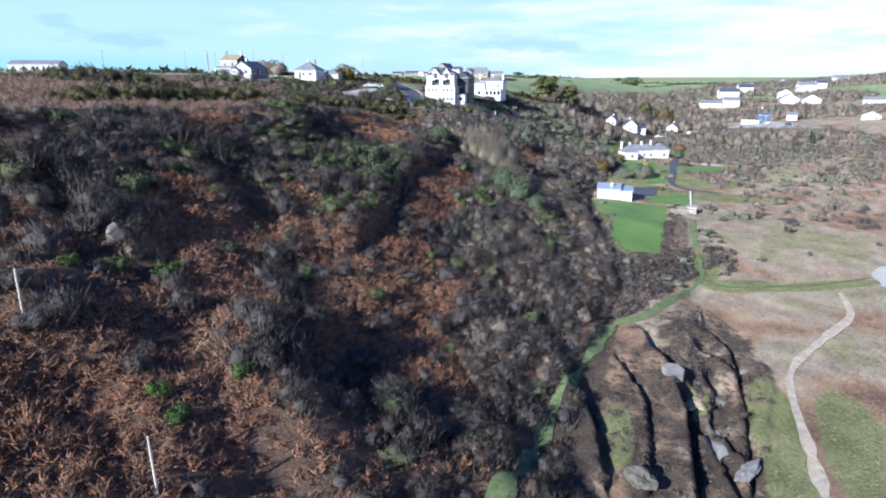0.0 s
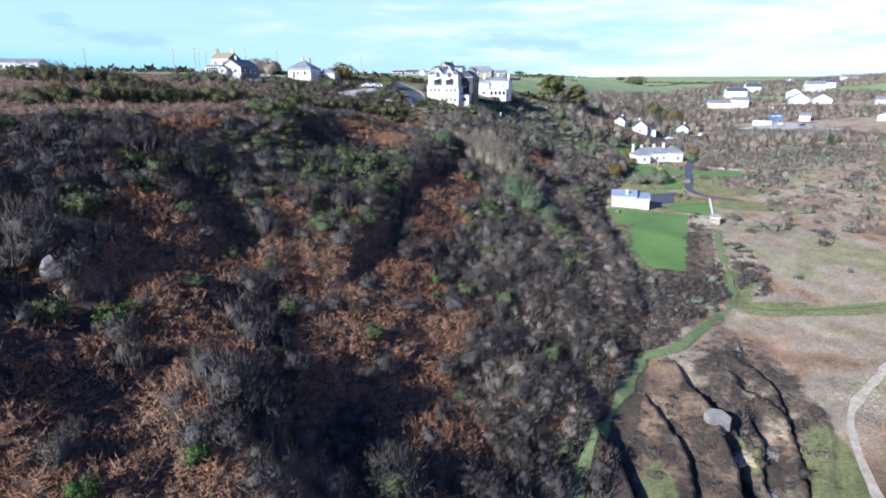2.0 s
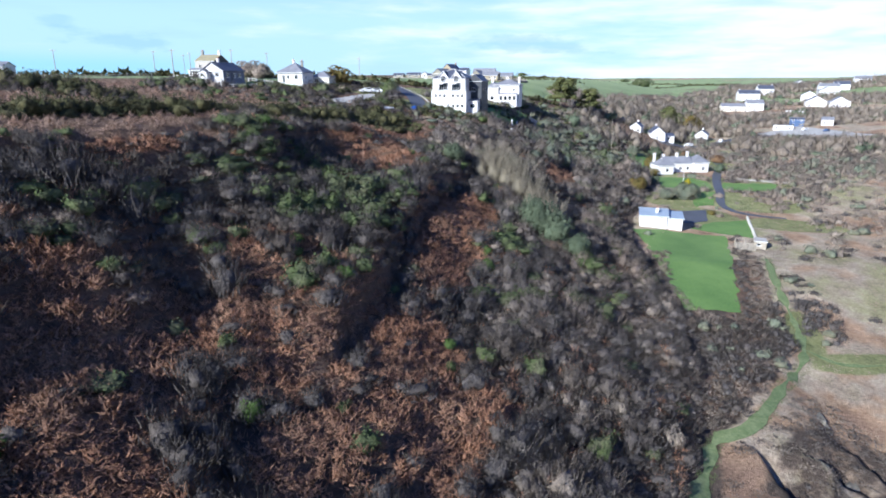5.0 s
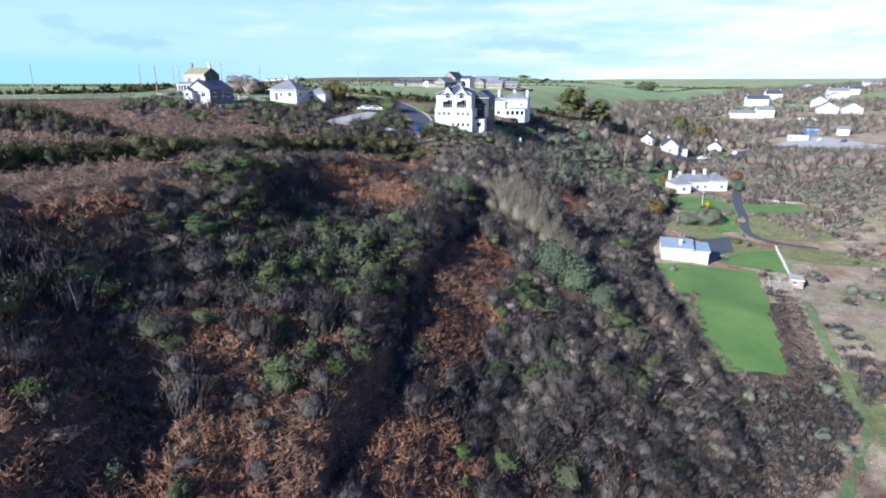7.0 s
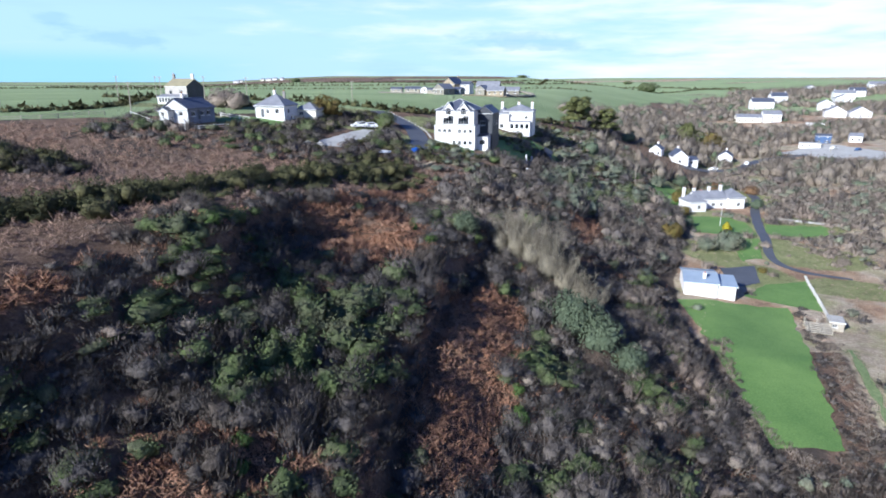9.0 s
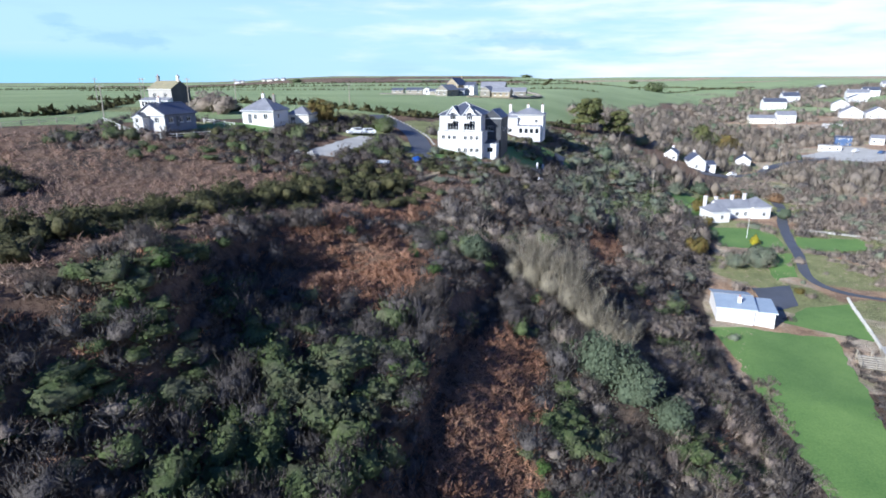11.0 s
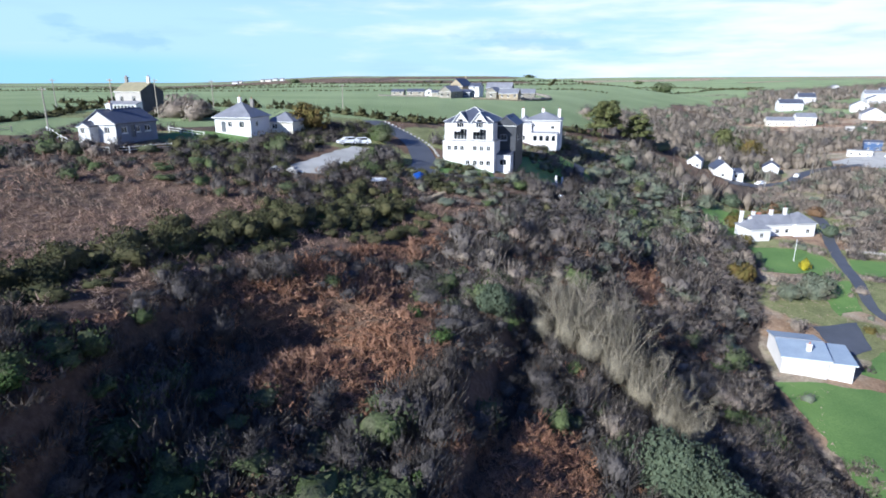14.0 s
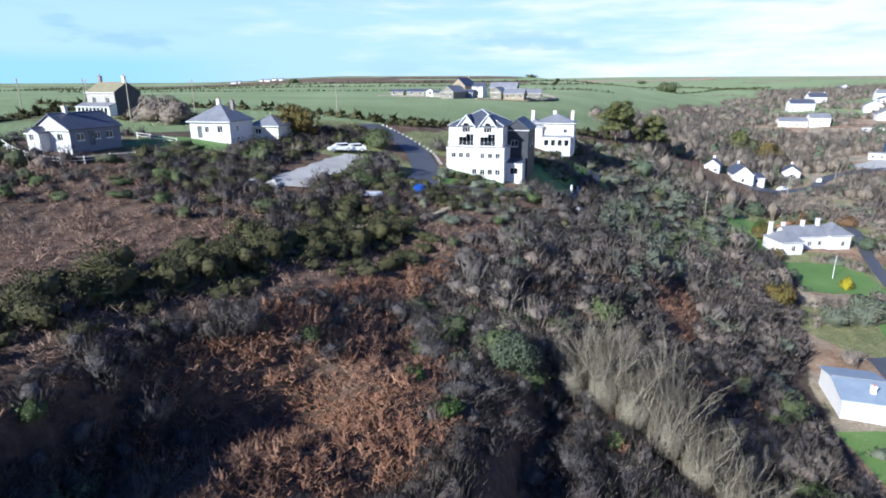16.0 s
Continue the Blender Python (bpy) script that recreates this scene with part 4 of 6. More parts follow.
def farm_houses():
    t = house_at("farm_bungalow", -65.2, 188.4, -18, 61.7, "white bungalow with its long side coloured as in shade and a dark slate roof", "bungalow")
    bm = bmesh.new()
    s = Side((0, -0.04, 0), (1, 0, 0))
    wall_face(bm, s, 6.6, 2.3, [(4.2, 0.8, 1.0, 1.0)])
    bm.faces.new([bm.verts.new(q) for q in (s.at(0, 2.3), s.at(6.6, 2.3), s.at(3.3, 4.34))])
    part("gable_wall", bm, M_GREYWASH, t, "white rendered gable wall")
    # these walls carry their shade in the colour; the gable above stays pale
    block(t, 0, 0, 6.6, 8.6, 2.3, "gable_v", 2.1, M_SHADEWASH, M_SLATE, [(4.2, 0.8, 1.0, 1.0, 2)], [(1.1, 0.8, 1.2, 1.0, 2), (4.1, 0.8, 0.9, 1.0, 2), (6.0, 0.8, 1.2, 1.0, 2)], doors=[("right", 3.0, 0.0, 0.9, 2.0)])
    block(t, 0.5, -1.7, 2.9, -0.02, 1.9, "gable_v", 0.7, M_GREYWASH, M_SLATE, [(0.5, 0.9, 0.8, 0.9, 2)], over=0.15)
    chimney(t, 3.3, 2.6, 3.7, 5.5, M_RENDER, 0.55, 1)
    t = house_at("stone_farmhouse", -87.6, 239.6, -13, 62.6, "stone farmhouse with a lichened roof and a white glazed porch", "house")
    block(t, 0, 0, 7.4, 8.2, 5.6, "gable_u", 2.1, M_PEBBLE, M_LICHEN, [(1.4, 3.4, 0.9, 1.2, 2), (4.9, 3.4, 0.9, 1.2, 2)], over=0.15)
    # dark panel over the right stone wall, its shade put into the colour
    bm = bmesh.new()
    s = Side((7.41, 0, 0), (0, 1, 0))
    s.block(bm, 0, 8.2, -1, 5.6, 0, 0.06)
    bm.faces.new([bm.verts.new(q) for q in (s.at(0, 5.6, 0.06), s.at(8.2, 5.6, 0.06), s.at(4.1, 7.7, 0.06))])
    part("slate_and_shade_tone", bm, M_SLATE_AND_SHADE, t)
    block(t, -1.2, -2.3, 7.6, -0.02, 2.6, "lean", 0.7, M_FRAME, M_SLATE_PALE, row_of(0.4, 1.0, 8, 1.0, 0.8, 1.4), over=0.12)
    for x in (0.5, 6.9):
        chimney(t, x, 4.1, 7.0, 9.2, M_GREYSTONE if x < 3 else M_RENDER, 0.7, 1)
    t = house_at("hipped_bungalow", -50.3, 205.6, -12, 61.2, "white rendered bungalow with a hipped grey slate roof", "bungalow")
    block(t, 0, 0, 7.6, 7.4, 2.7, "hip", 2.7, M_RENDER, M_SLATE_PALE, [(5.2, 0.9, 1.0, 1.2, 2), (2.8, 0.9, 0.8, 1.1, 2)], [(2, 0.9, 1.0, 1.1, 2)], over=0.35, doors=[("front", 1.4, 0.0, 0.9, 2.0)])
    chimney(t, 3.0, 4.6, 4.2, 6.4, M_RENDER, 0.6, 1)
    chimney(t, 5.4, 5.0, 4.2, 6.1, M_GREYSTONE, 0.6, 1)
    t = house_at("garage", -42.0, 211.6, -12, 60.4, "grey garage with a brown hipped roof", "garage")
    block(t, 0, 0, 5.6, 6, 2.3, "hip", 1.7, M_CREAM, M_SLATE_PALE, [(1.0, 0.9, 1.2, 1.0, 2)], over=0.3)


def valley_houses():
    t = house_at("valley_bungalow", 46.8, 173.4, -16.6, 26.3, "white bungalow with a low blue-grey roof above the lawn", "bungalow")
    block(t, 0, 0, 6.4, 9.5, 3.0, "gable_u", 1.0, M_RENDER, M_FELT, [], over=0.35)
    block(t, 6.45, 0.4, 10.0, 6.5, 2.6, "lean", 0.55, M_RENDER, M_FELT, [], [(1.5, 0.9, 1.2, 1.1, 2)], over=0.3, doors=[("right", 4.0, 0.0, 0.9, 2.0)])
    chimney(t, 3.9, 1.9, 3.2, 4.7, M_RENDER, 0.65, 1)
    t = house_at("white_house", 74.5, 239.8, 6, 29.5, "long white rendered house with slate roofs and chimneys", "house")
    block(t, 4.0, 3.0, 14.5, 9.0, 3.4, "gable_u", 2.1, M_RENDER, M_SLATE_PALE, [(2.6, 1.0, 1.1, 1.2, 2), (5.6, 1.0, 1.1, 1.2, 2), (8.4, 1.0, 1.0, 1.2, 2)], over=0.2)
    block(t, 0, -0.6, 5.6, 6.4, 3.2, "hip", 1.9, M_RENDER, M_SLATE_PALE, [(2.8, 0.9, 1.0, 1.3, 2)], [(2.0, 0.9, 1.0, 1.1, 2)], over=0.25)
    block(t, 14.55, 2.0, 20.2, 9.2, 3.8, "hip", 2.2, M_RENDER, M_SLATE_PALE, [(3.2, 1.0, 1.0, 1.2, 2)], [(2.4, 1.0, 1.0, 1.2, 2)], over=0.25)
    for x, y, z in ((0.8, 5.5, 7.0), (9.6, 6.0, 7.0), (13.6, 6.0, 7.4), (4.6, 6.2, 6.6)):
        chimney(t, x, y, 3.2, z, M_RENDER, 0.8, 1)
    t = house_at("garden_shed", 69.0, 157.6, -24, z_at(69.0, 157.6), "low grey timber garden shed with a flat roof", "shed")
    block(t, -1.2, 0, 1.2, 3.4, 1.7, "flat", 0, M_TIMBER, M_CONCRETE, [(0.5, 0.7, 0.8, 0.6, 2)], over=0.15)
    t = house_at("summer_house", 83.5, 254.0, 6, z_at(83.5, 254.0), "small white summer house with a red tiled roof", "shed")
    block(t, 0, 0, 3.4, 3.0, 2.0, "hip", 1.5, M_RENDER, M_BRICK, [(1.2, 0.7, 0.9, 0.9, 2)], over=0.3)
    t = house_at("garden_deck", 63.2, 157.0, -20, z_at(63.2, 157.0), "weathered stepped timber deck with a low rail beside the lawn", "deck")
    for k in range(6):
        bm = bmesh.new()
        box(bm, 0, k * 0.55, 0.10 + 0.16 * k, 4.2, k * 0.55 + 0.5, 0.22 + 0.16 * k)
        part("plank", bm, M_TIMBER, t)
    for px in (0.05, 2.1, 4.1):
        for py in (0.1, 3.1):
            bm = bmesh.new()
            box(bm, px - 0.06, py - 0.06, -0.5, px + 0.06, py + 0.06, 1.2 + 0.25 * py)
            part("post", bm, M_TIMBER, t)
        bm = bmesh.new()
        tube(bm, (px, 0.1, 1.2), (px, 3.1, 1.95), 0.05, 0.05, 5)
        part("rail", bm, M_TIMBER, t)


def cottage(name, x, y, yaw, w, d, h, roof, rise, label, roof_mat=None, wall_mat=None, n=2, dz=0.0, stacks=(), group="village houses"):
    t = house_at(name, x, y, yaw, z_at(x, y) + dz, label, "house", group)
    rows = [(w * (k + 0.5) / n - 0.5, z, 1.0, 1.15, 2) for k in range(n) for z in ([0.9] if h < 4 else [0.9, 3.5])]
    block(t, 0, 0, w, d, h, roof, rise, wall_mat or M_RENDER, roof_mat or M_SLATE, rows, [(d * 0.4, 0.9, 1.0, 1.1, 2)], over=0.25)
    for u, v in stacks:
        chimney(t, u, v, h, h + rise + 1.0, wall_mat or M_RENDER, 0.7, 1)


def village():
    c = cottage
    wg, wh = "white cottage with a slate roof in the valley", "white rendered village house with a slate roof"
    c("cottage", 85.5, 311, -30, 5, 6, 3.0, "gable_v", 2.0, wg, dz=-2.0, stacks=[(2.5, 5)])
    c("cottage", 93.5, 305.5, -12, 6.6, 10, 3.4, "gable_v", 2.8, "white cottage with a gable end and purple-grey slates", dz=-1.5, stacks=[(3.3, 8)], n=1)
    c("cottage", 100.3, 307.5, -12, 5.0, 6, 2.6, "lean", 0.9, "white lean-to cottage beside the lane", dz=-0.6, n=1)
    c("cottage", 124.6, 330, -28, 6.0, 8, 3.0, "gable_v", 2.2, wg, n=1, stacks=[(3, 7)])
    c("village_hall", 214, 497, -14, 17.0, 9, 3.6, "gable_u", 2.2, "long low cottage with a slate roof", M_SLATE_PALE, M_CREAM, 4)
    c("village_hall", 231, 492, -14, 12.0, 9, 6.0, "gable_u", 2.6, wh, M_SLATE_PALE, None, 3)
    c("village_house", 266, 578, -10, 18.0, 9, 6.4, "gable_u", 3.2, wh, None, None, 4, stacks=[(1, 4.5), (17, 4.5)])
    c("village_house", 303, 616, -10, 14.0, 10, 6.4, "gable_u", 3.4, wh, None, None, 3, stacks=[(1, 5), (13, 5)])
    c("village_house", 242, 458, -30, 11.0, 4, 2.6, "flat", 0, "low white flat-roofed building", M_CONCRETE, None, 3)
    c("village_house", 187, 372, -32, 10.0, 6, 2.8, "flat", 0, "low white flat-roofed chalet beside the car park", M_CONCRETE, None, 3)
    c("village_house", 203, 384, -28, 7.5, 6, 4.2, "gable_u", 1.0, "blue clad house by the car park", M_SLATE, M_BLUEPAINT, 2)
    c("village_house", 222, 384, -28, 6.0, 6, 3.2, "gable_u", 1.6, "white cottage by the car park", M_SLATE_PALE, None, 2)
    c("village_house", 312, 560, -28, 12.0, 10, 5.2, "gable_v", 3.4, wh, M_SLATE_PALE, None, 3)
    c("village_house", 288, 511, -20, 14.0, 9, 4.0, "gable_v", 4.0, wh, M_SLATE_PALE, None, 3)
    c("village_house", 303, 505, -20, 14.0, 9, 4.0, "gable_v", 4.0, wh, M_SLATE_PALE, None, 3)
    c("village_house", 374, 636, -20, 18.0, 10, 6.5, "gable_u", 3.0, wh, M_SLATE_PALE, None, 4, stacks=[(1, 5), (17, 5)])
    c("village_house", 398, 650, -20, 14.0, 10, 6.5, "gable_u", 3.2, wh, None, None, 3)
    c("village_house", 352, 600, -20, 14.0, 10, 5.5, "gable_v", 3.2, wh, M_SLATE_PALE, None, 3)
    c("village_house", 424, 765, -10, 12.0, 9, 4.0, "gable_v", 3.0, wh, M_SLATE_PALE, None, 2)
    c("village_house", 330, 470, -30, 15.0, 8, 3.6, "gable_u", 2.2, wh, M_SLATE_PALE, None, 4)
    c("village_house", 262, 372, -38, 10.0, 7, 3.0, "gable_v", 2.4, wh, M_SLATE_PALE, None, 2)
    c("village_house", 452, 700, -20, 16.0, 10, 6.0, "gable_u", 3.0, wh, M_SLATE_PALE, None, 3)


def farmstead():
    c = cottage
    g = "farmstead on the hill"
    c("barn", -8.5, 352, -30, 6.0, 11, 2.6, "gable_v", 2.4, "pale stone barn with a slate roof in the far field", M_SLATE_PALE, M_STONE, 2, group=g)
    c("barn", -4.0, 377, -24, 7.0, 13, 4.6, "gable_v", 3.4, "tall stone barn with a steep slate roof", M_SLATE, M_TANROCK, 2, group=g, stacks=[(3.5, 13)])
    c("farmhouse", 5.5, 374, -24, 5.0, 6, 4.2, "gable_u", 1.8, "white farmhouse among stone barns", M_SLATE, None, 1, group=g)
    c("barn", 1.5, 362, -24, 4.0, 6, 2.2, "gable_u", 1.2, "low slate-roofed lean-to against the tall barn", M_SLATE, M_SHADEWASH, 1, group=g)
    c("barn", 15.0, 396, -16, 13, 6, 3.4, "gable_u", 2.6, "stone barn with a grey roof", M_SLATE_PALE, M_STONE, 3, group=g)
    c("barn", 12.5, 360, -26, 5.0, 8, 2.6, "gable_v", 2.0, "low stone outbuilding with a grey gable", M_SLATE_PALE, M_STONE, 1, group=g)
    c("barn", 18.0, 357, -18, 8.5, 6.5, 2.4, "gable_u", 2.0, "low tan stone outbuilding with a grey roof", M_SLATE_PALE, M_TANROCK, 3, group=g)
    c("barn", 28, 372, -12, 8, 6, 2.2, "gable_u", 1.8, "low stone outbuilding with a grey roof", M_SLATE_PALE, M_STONE, 2, group=g)
    c("barn", -24, 378, -8, 8, 5, 2.0, "gable_u", 1.2, "low dark shed in the far field", M_SLATE, M_TIMBER, 2, group=g)
    c("barn", -32, 384, -8, 6, 5, 1.9, "gable_u", 1.0, "low dark shed in the far field", M_SLATE, M_TIMBER, 2, group=g)
    c("barn", -15.5, 376, -8, 4, 4, 2.3, "gable_v", 1.2, "small white outbuilding of the farmstead", M_SLATE, None, 1, group=g)
    c("barn", -12.0, 370, -8, 6, 4, 1.8, "gable_u", 0.9, "low dark shed beside the stone barns", M_SLATE, M_TIMBER, 1, group=g)
    for i in range(7):
        x, y = -425 + i * 18 + 6 * math.sin(i * 2.3), 1250 + 60 * math.cos(i * 1.7)
        c("far_house", x, y, -10 + 9 * math.sin(i * 3.1), 7 + i % 3 * 2, 6, 2.8, "gable_u", 2.2, "far-off house on the skyline", M_SLATE_PALE, M_CREAM if i % 2 else None, 2, group="houses on the skyline")


cottage("chalet", -153, 214, 4, 17, 6, 2.6, "gable_u", 1.3, "long low white chalet beyond the bracken", M_SLATE_PALE, None, 5, group="farm houses")
apartment_house()
villa()
farm_houses()
valley_houses()
village()
farmstead()


# ---- poles, fences and yard things ----
def post_of(name, x, y, h, r, mat, label, lean=(0, 0), category="pole", group="", arm=False):
    t = empty(name, pose(x, y, z_at(x, y) - 0.3, lean[0], lean[1], 0), label, category, group)
    bm = bmesh.new()
    tube(bm, (0, 0, 0), (0, 0, h + 0.3), r, r * 0.75, 8)
    part("post", bm, mat, t)
    if arm:
        bm = bmesh.new()
        box(bm, -0.7, -0.05, h - 0.15, 0.7, 0.05, h - 0.03)
        part("crossarm", bm, mat, t)
        for u in (-0.6, 0.6):
            bm = bmesh.new()
            tube(bm, (u, 0, h - 0.03), (u, 0, h + 0.14), 0.04, 0.03, 6)
            part("insulator", bm, M_FRAME, t)
    return t


post_of("marker_pole", -35.2, 45.3, 4.6, 0.11, M_POLE, "tall pale wooden pole among bracken on the hillside", (0, 1), group="hillside poles")
post_of("marker_pole", -20.3, 35.0, 4.6, 0.11, M_POLE, "tall pale wooden pole among bracken on the hillside", (0, -1), group="hillside poles")
for px, py, ph in ((-99, 234, 8), (-92, 246, 8), (-69, 222, 8.5), (-62, 236, 8), (-33, 250, 7.5), (-75, 194, 7.5), (-101, 262, 8), (-120, 215, 7.5)):
    post_of("telegraph_pole", px, py, ph, 0.13, M_TIMBER, "weathered timber telegraph pole beside the farm", (0, 0.8), group="telegraph poles", arm=True)
for px, py, ph in ((77.2, 223.4, 5.5),):
    post_of("flagpole", px, py, ph, 0.07, M_PAINTW, "slim white pole on the lawn")
for px, py in ((60, 250), (110, 300), (118, 312), (140, 322), (152, 345), (166, 368), (190, 350)):
    post_of("street_pole", px, py, 7.0, 0.11, M_TIMBER, "timber cable pole beside the lane", group="lane poles", arm=True)
for px, py in ((90.5, 111.5), (94.5, 113.0)):
    post_of("bollard", px, py, 1.0, 0.12, M_DOOR, "short dark timber bollard at the lay-by", group="lay-by bollards", category="bollard")


def rail_fence(name, pts, label, h=1.1, mat=M_RAIL, gap=2.4):
    t = empty(name, pose(0, 0, 0), label, "fence")
    c = curve_through(pts, gap)
    for p in c:
        bm = bmesh.new()
        z = z_at(*p)
        box(bm, p[0] - 0.07, p[1] - 0.07, z - 0.3, p[0] + 0.07, p[1] + 0.07, z + h)
        part("post", bm, mat, t)
    for a, b in zip(c[:-1], c[1:]):
        for f in (0.45, 0.85):
            bm = bmesh.new()
            tube(bm, (*a, z_at(*a) + h * f), (*b, z_at(*b) + h * f), 0.06, 0.06, 4)
            part("rail", bm, mat, t)


rail_fence("rail_fence", [(-74.6, 193), (-66, 184.5), (-58, 182), (-51, 188)], "pale timber rail fence round the bungalow's grass")
rail_fence("rail_fence", [(-57.6, 201.8), (-50.3, 200.0)], "pale timber rail fence beside the bungalow's garden")
rail_fence("field_fence", [(-130, 176), (-94, 178.3), (-80, 192)], "post and rail fence along the green field", 1.1, M_TIMBER, 3.0)


def wall_line(name, pts, h, w, mat, label, gap=0.6):
    """A low dry-stone wall of single stones."""
    t = empty(name, pose(0, 0, 0), label, "wall")
    rng = random.Random(len(pts) * 7 + int(pts[0][0]))
    c = curve_through(pts, gap)
    shapes = []
    for k in range(5):
        bm = bmesh.new()
        bmesh.ops.create_icosphere(bm, subdivisions=1, radius=0.5)
        for v in bm.verts:
            v.co = Vector((v.co.x * 1.2, v.co.y, v.co.z * 1.1)) * rng.uniform(0.85, 1.15)
        me = bpy.data.meshes.new("stone")
        bm.to_mesh(me)
        bm.free()
        me.materials.append(mat)
        shapes.append(me)
    for p in c:
        st = new("stone", rng.choice(shapes))
        st.parent = t
        st.matrix_basis = pose(p[0], p[1], z_at(*p) + h * 0.35, rng.uniform(-15, 15), rng.uniform(-15, 15), rng.uniform(0, 360)) @ Matrix.Diagonal((w * rng.uniform(0.9, 1.4), w, h * rng.uniform(0.8, 1.2), 1))


wall_line("stone_wall", [(80.3, 186), (76, 175), (72.2, 165.5), (70, 161)], 0.75, 0.6, M_CONCRETE, "low pale stone wall beside the lawn")
wall_line("stone_wall", [(-20.5, 238), (-14.6, 229.5), (-9.3, 221), (-7.2, 213)], 0.55, 0.55, M_CONCRETE, "row of pale boulders edging the curving road", 1.5)
wall_line("stone_wall", [(-19, 175), (-14, 178.5), (-9, 183), (-6, 188)], 0.8, 0.8, M_TANROCK, "low tan stone wall on the hill's brow")
wall_line("stone_wall", [(95, 231), (104, 226), (112, 219)], 0.7, 0.7, M_CONCRETE, "low pale garden wall beside the drive")
wall_line("stone_wall", [(27, 362), (38, 372), (47, 396), (45, 424)], 1.5, 1.8, M_STONE, "stone wall round the farmstead", 1.1)
wall_line("stone_wall", [(6, 345), (16, 350), (26, 354), (30, 360)], 0.8, 1.0, M_TANROCK, "tumbled tan stone wall below the barns", 0.9)
wall_line("stone_wall", [(-38, 386), (-26, 373), (-14, 364)], 0.8, 1.0, M_STONE, "low stone wall before the sheds", 1.0)
wall_line("stone_wall", [(24, 398), (36, 410), (44, 424)], 1.2, 1.4, M_STONE, "stone wall behind the barns", 1.1)


def car(x, y, yaw, mat, label):
    t = empty("car", pose(x, y, z_at(x, y) + 0.15, 0, 0, yaw), label, "car")
    bm = bmesh.new()
    prof = [(-2.1, 0.35), (-2.1, 0.8), (-1.2, 0.95), (-0.6, 1.42), (1.2, 1.45), (2.0, 0.95), (2.1, 0.6), (2.1, 0.35)]
    rows = [[bm.verts.new((px, s * (0.85 if pz < 1.1 else 0.7), pz)) for px, pz in prof] for s in (-1, 1)]
    n = len(prof)
    for k in range(n):
        bm.faces.new((rows[0][k], rows[0][(k + 1) % n], rows[1][(k + 1) % n], rows[1][k]))
    bm.faces.new(rows[0][::-1])
    bm.faces.new(rows[1])
    part("body", bm, mat, t)
    bm = bmesh.new()
    box(bm, -0.75, -0.775, 1.0, 1.35, 0.775, 1.36)
    part("side_glass", bm, M_GLASS, t)
    for u in (-1.3, 1.3):
        for s in (-1, 1):
            bm = bmesh.new()
            tube(bm, (u, s * 0.72, 0.32), (u, s * 0.9, 0.32), 0.32, 0.32, 12)
            w = part("wheel", bm, M_TYRE, t)
            bm = bmesh.new()
            tube(bm, (u, s * 0.9, 0.32), (u, s * 0.91, 0.32), 0.18, 0.16, 10)
            part("rim", bm, M_PAINTW, w)


car(-23.0, 210.3, 20, M_PAINTW, "white car parked at the end of the gravel yard")
car(-25.3, 209.0, 24, M_PAINTW, "white car parked in the gravel yard")
car(135, 323, 50, M_PAINTW, "white car on the lane")
car(113.5, 309.5, 25, M_PAINTW, "white car beside the lane")
car(198, 360, 30, M_PAINTW, "white car in the car park")
car(205, 352, 30, M_BLUEPAINT, "dark blue car in the car park")


def heap(name, x, y, sx, sy, sz, mat, label, category, seed=1):
    bm = bmesh.new()
    bmesh.ops.create_icosphere(bm, subdivisions=3, radius=1)
    rng = random.Random(seed)
    off = Vector((rng.uniform(0, 50), rng.uniform(0, 50), 0))
    rugged = name == "rock_outcrop"
    for v in bm.verts:
        k = 1 + 0.5 * noise.noise(v.co * 1.3 + off) + (0.55 if rugged else 0.18) * noise.noise(v.co * (2.8 if rugged else 4) + off)
        v.co = Vector((v.co.x * sx * k, v.co.y * sy * k, max(-0.35, v.co.z) * sz * k))
    t = obj(name, bm, mat)
    turned = 28 + rng.uniform(-20, 20) if name == "rock_outcrop" else rng.uniform(0, 180)
    t.matrix_world = pose(x, y, z_at(x, y) + sz * (-0.4 if name == "rock_outcrop" else 0.1), 0, 0, turned if name != "rock_outcrop" else -turned)
    return tagged(t, label, category)


heap("tarpaulin_heap", -10.4, 193.5, 1.8, 1.2, 1.1, M_BLUE, "blue tarpaulin over a heap of timber", "tarpaulin", 3)
heap("rubble_heap", -33.2, 184.2, 1.4, 0.9, 0.7, M_CONCRETE, "heap of pale rubble at the yard's edge", "rubble", 4)
heap("rubble_heap", -30.6, 185.0, 1.2, 0.8, 0.6, M_CONCRETE, "heap of pale rubble at the yard's edge", "rubble", 5)
heap("rubble_heap", -35.2, 183.4, 1.6, 0.7, 0.5, M_TANROCK, "heap of tan stone at the yard's edge", "rubble", 6)
heap("boulder", -36.0, 61.6, 0.85, 0.7, 1.25, M_GREYSTONE, "pale grey boulder standing out of the hillside", "boulder", 11)
bm = bmesh.new()
foot = ((-1.5, -1.3), (0.5, -1.7), (1.3, -1.1), (1.5, 0.6), (0.5, 1.5), (-0.9, 1.2))
rows = [[bm.verts.new((sx, sy, sz)) for sx, sy in foot] for sz in (-1.2, 0.2)]
bm.faces.new(rows[1])
for k in range(6):
    bm.faces.new((rows[0][k], rows[0][(k + 1) % 6], rows[1][(k + 1) % 6], rows[1][k]))
slab = obj("stone_slab", soften(bm, 0.07), M_GREYSTONE)
slab.matrix_world = pose(33.0, 75.4, z_at(33.0, 75.4) + 0.25, 2, -5, 20)
tagged(slab, "flat pale grey stone slab lying on the rocks", "slab")
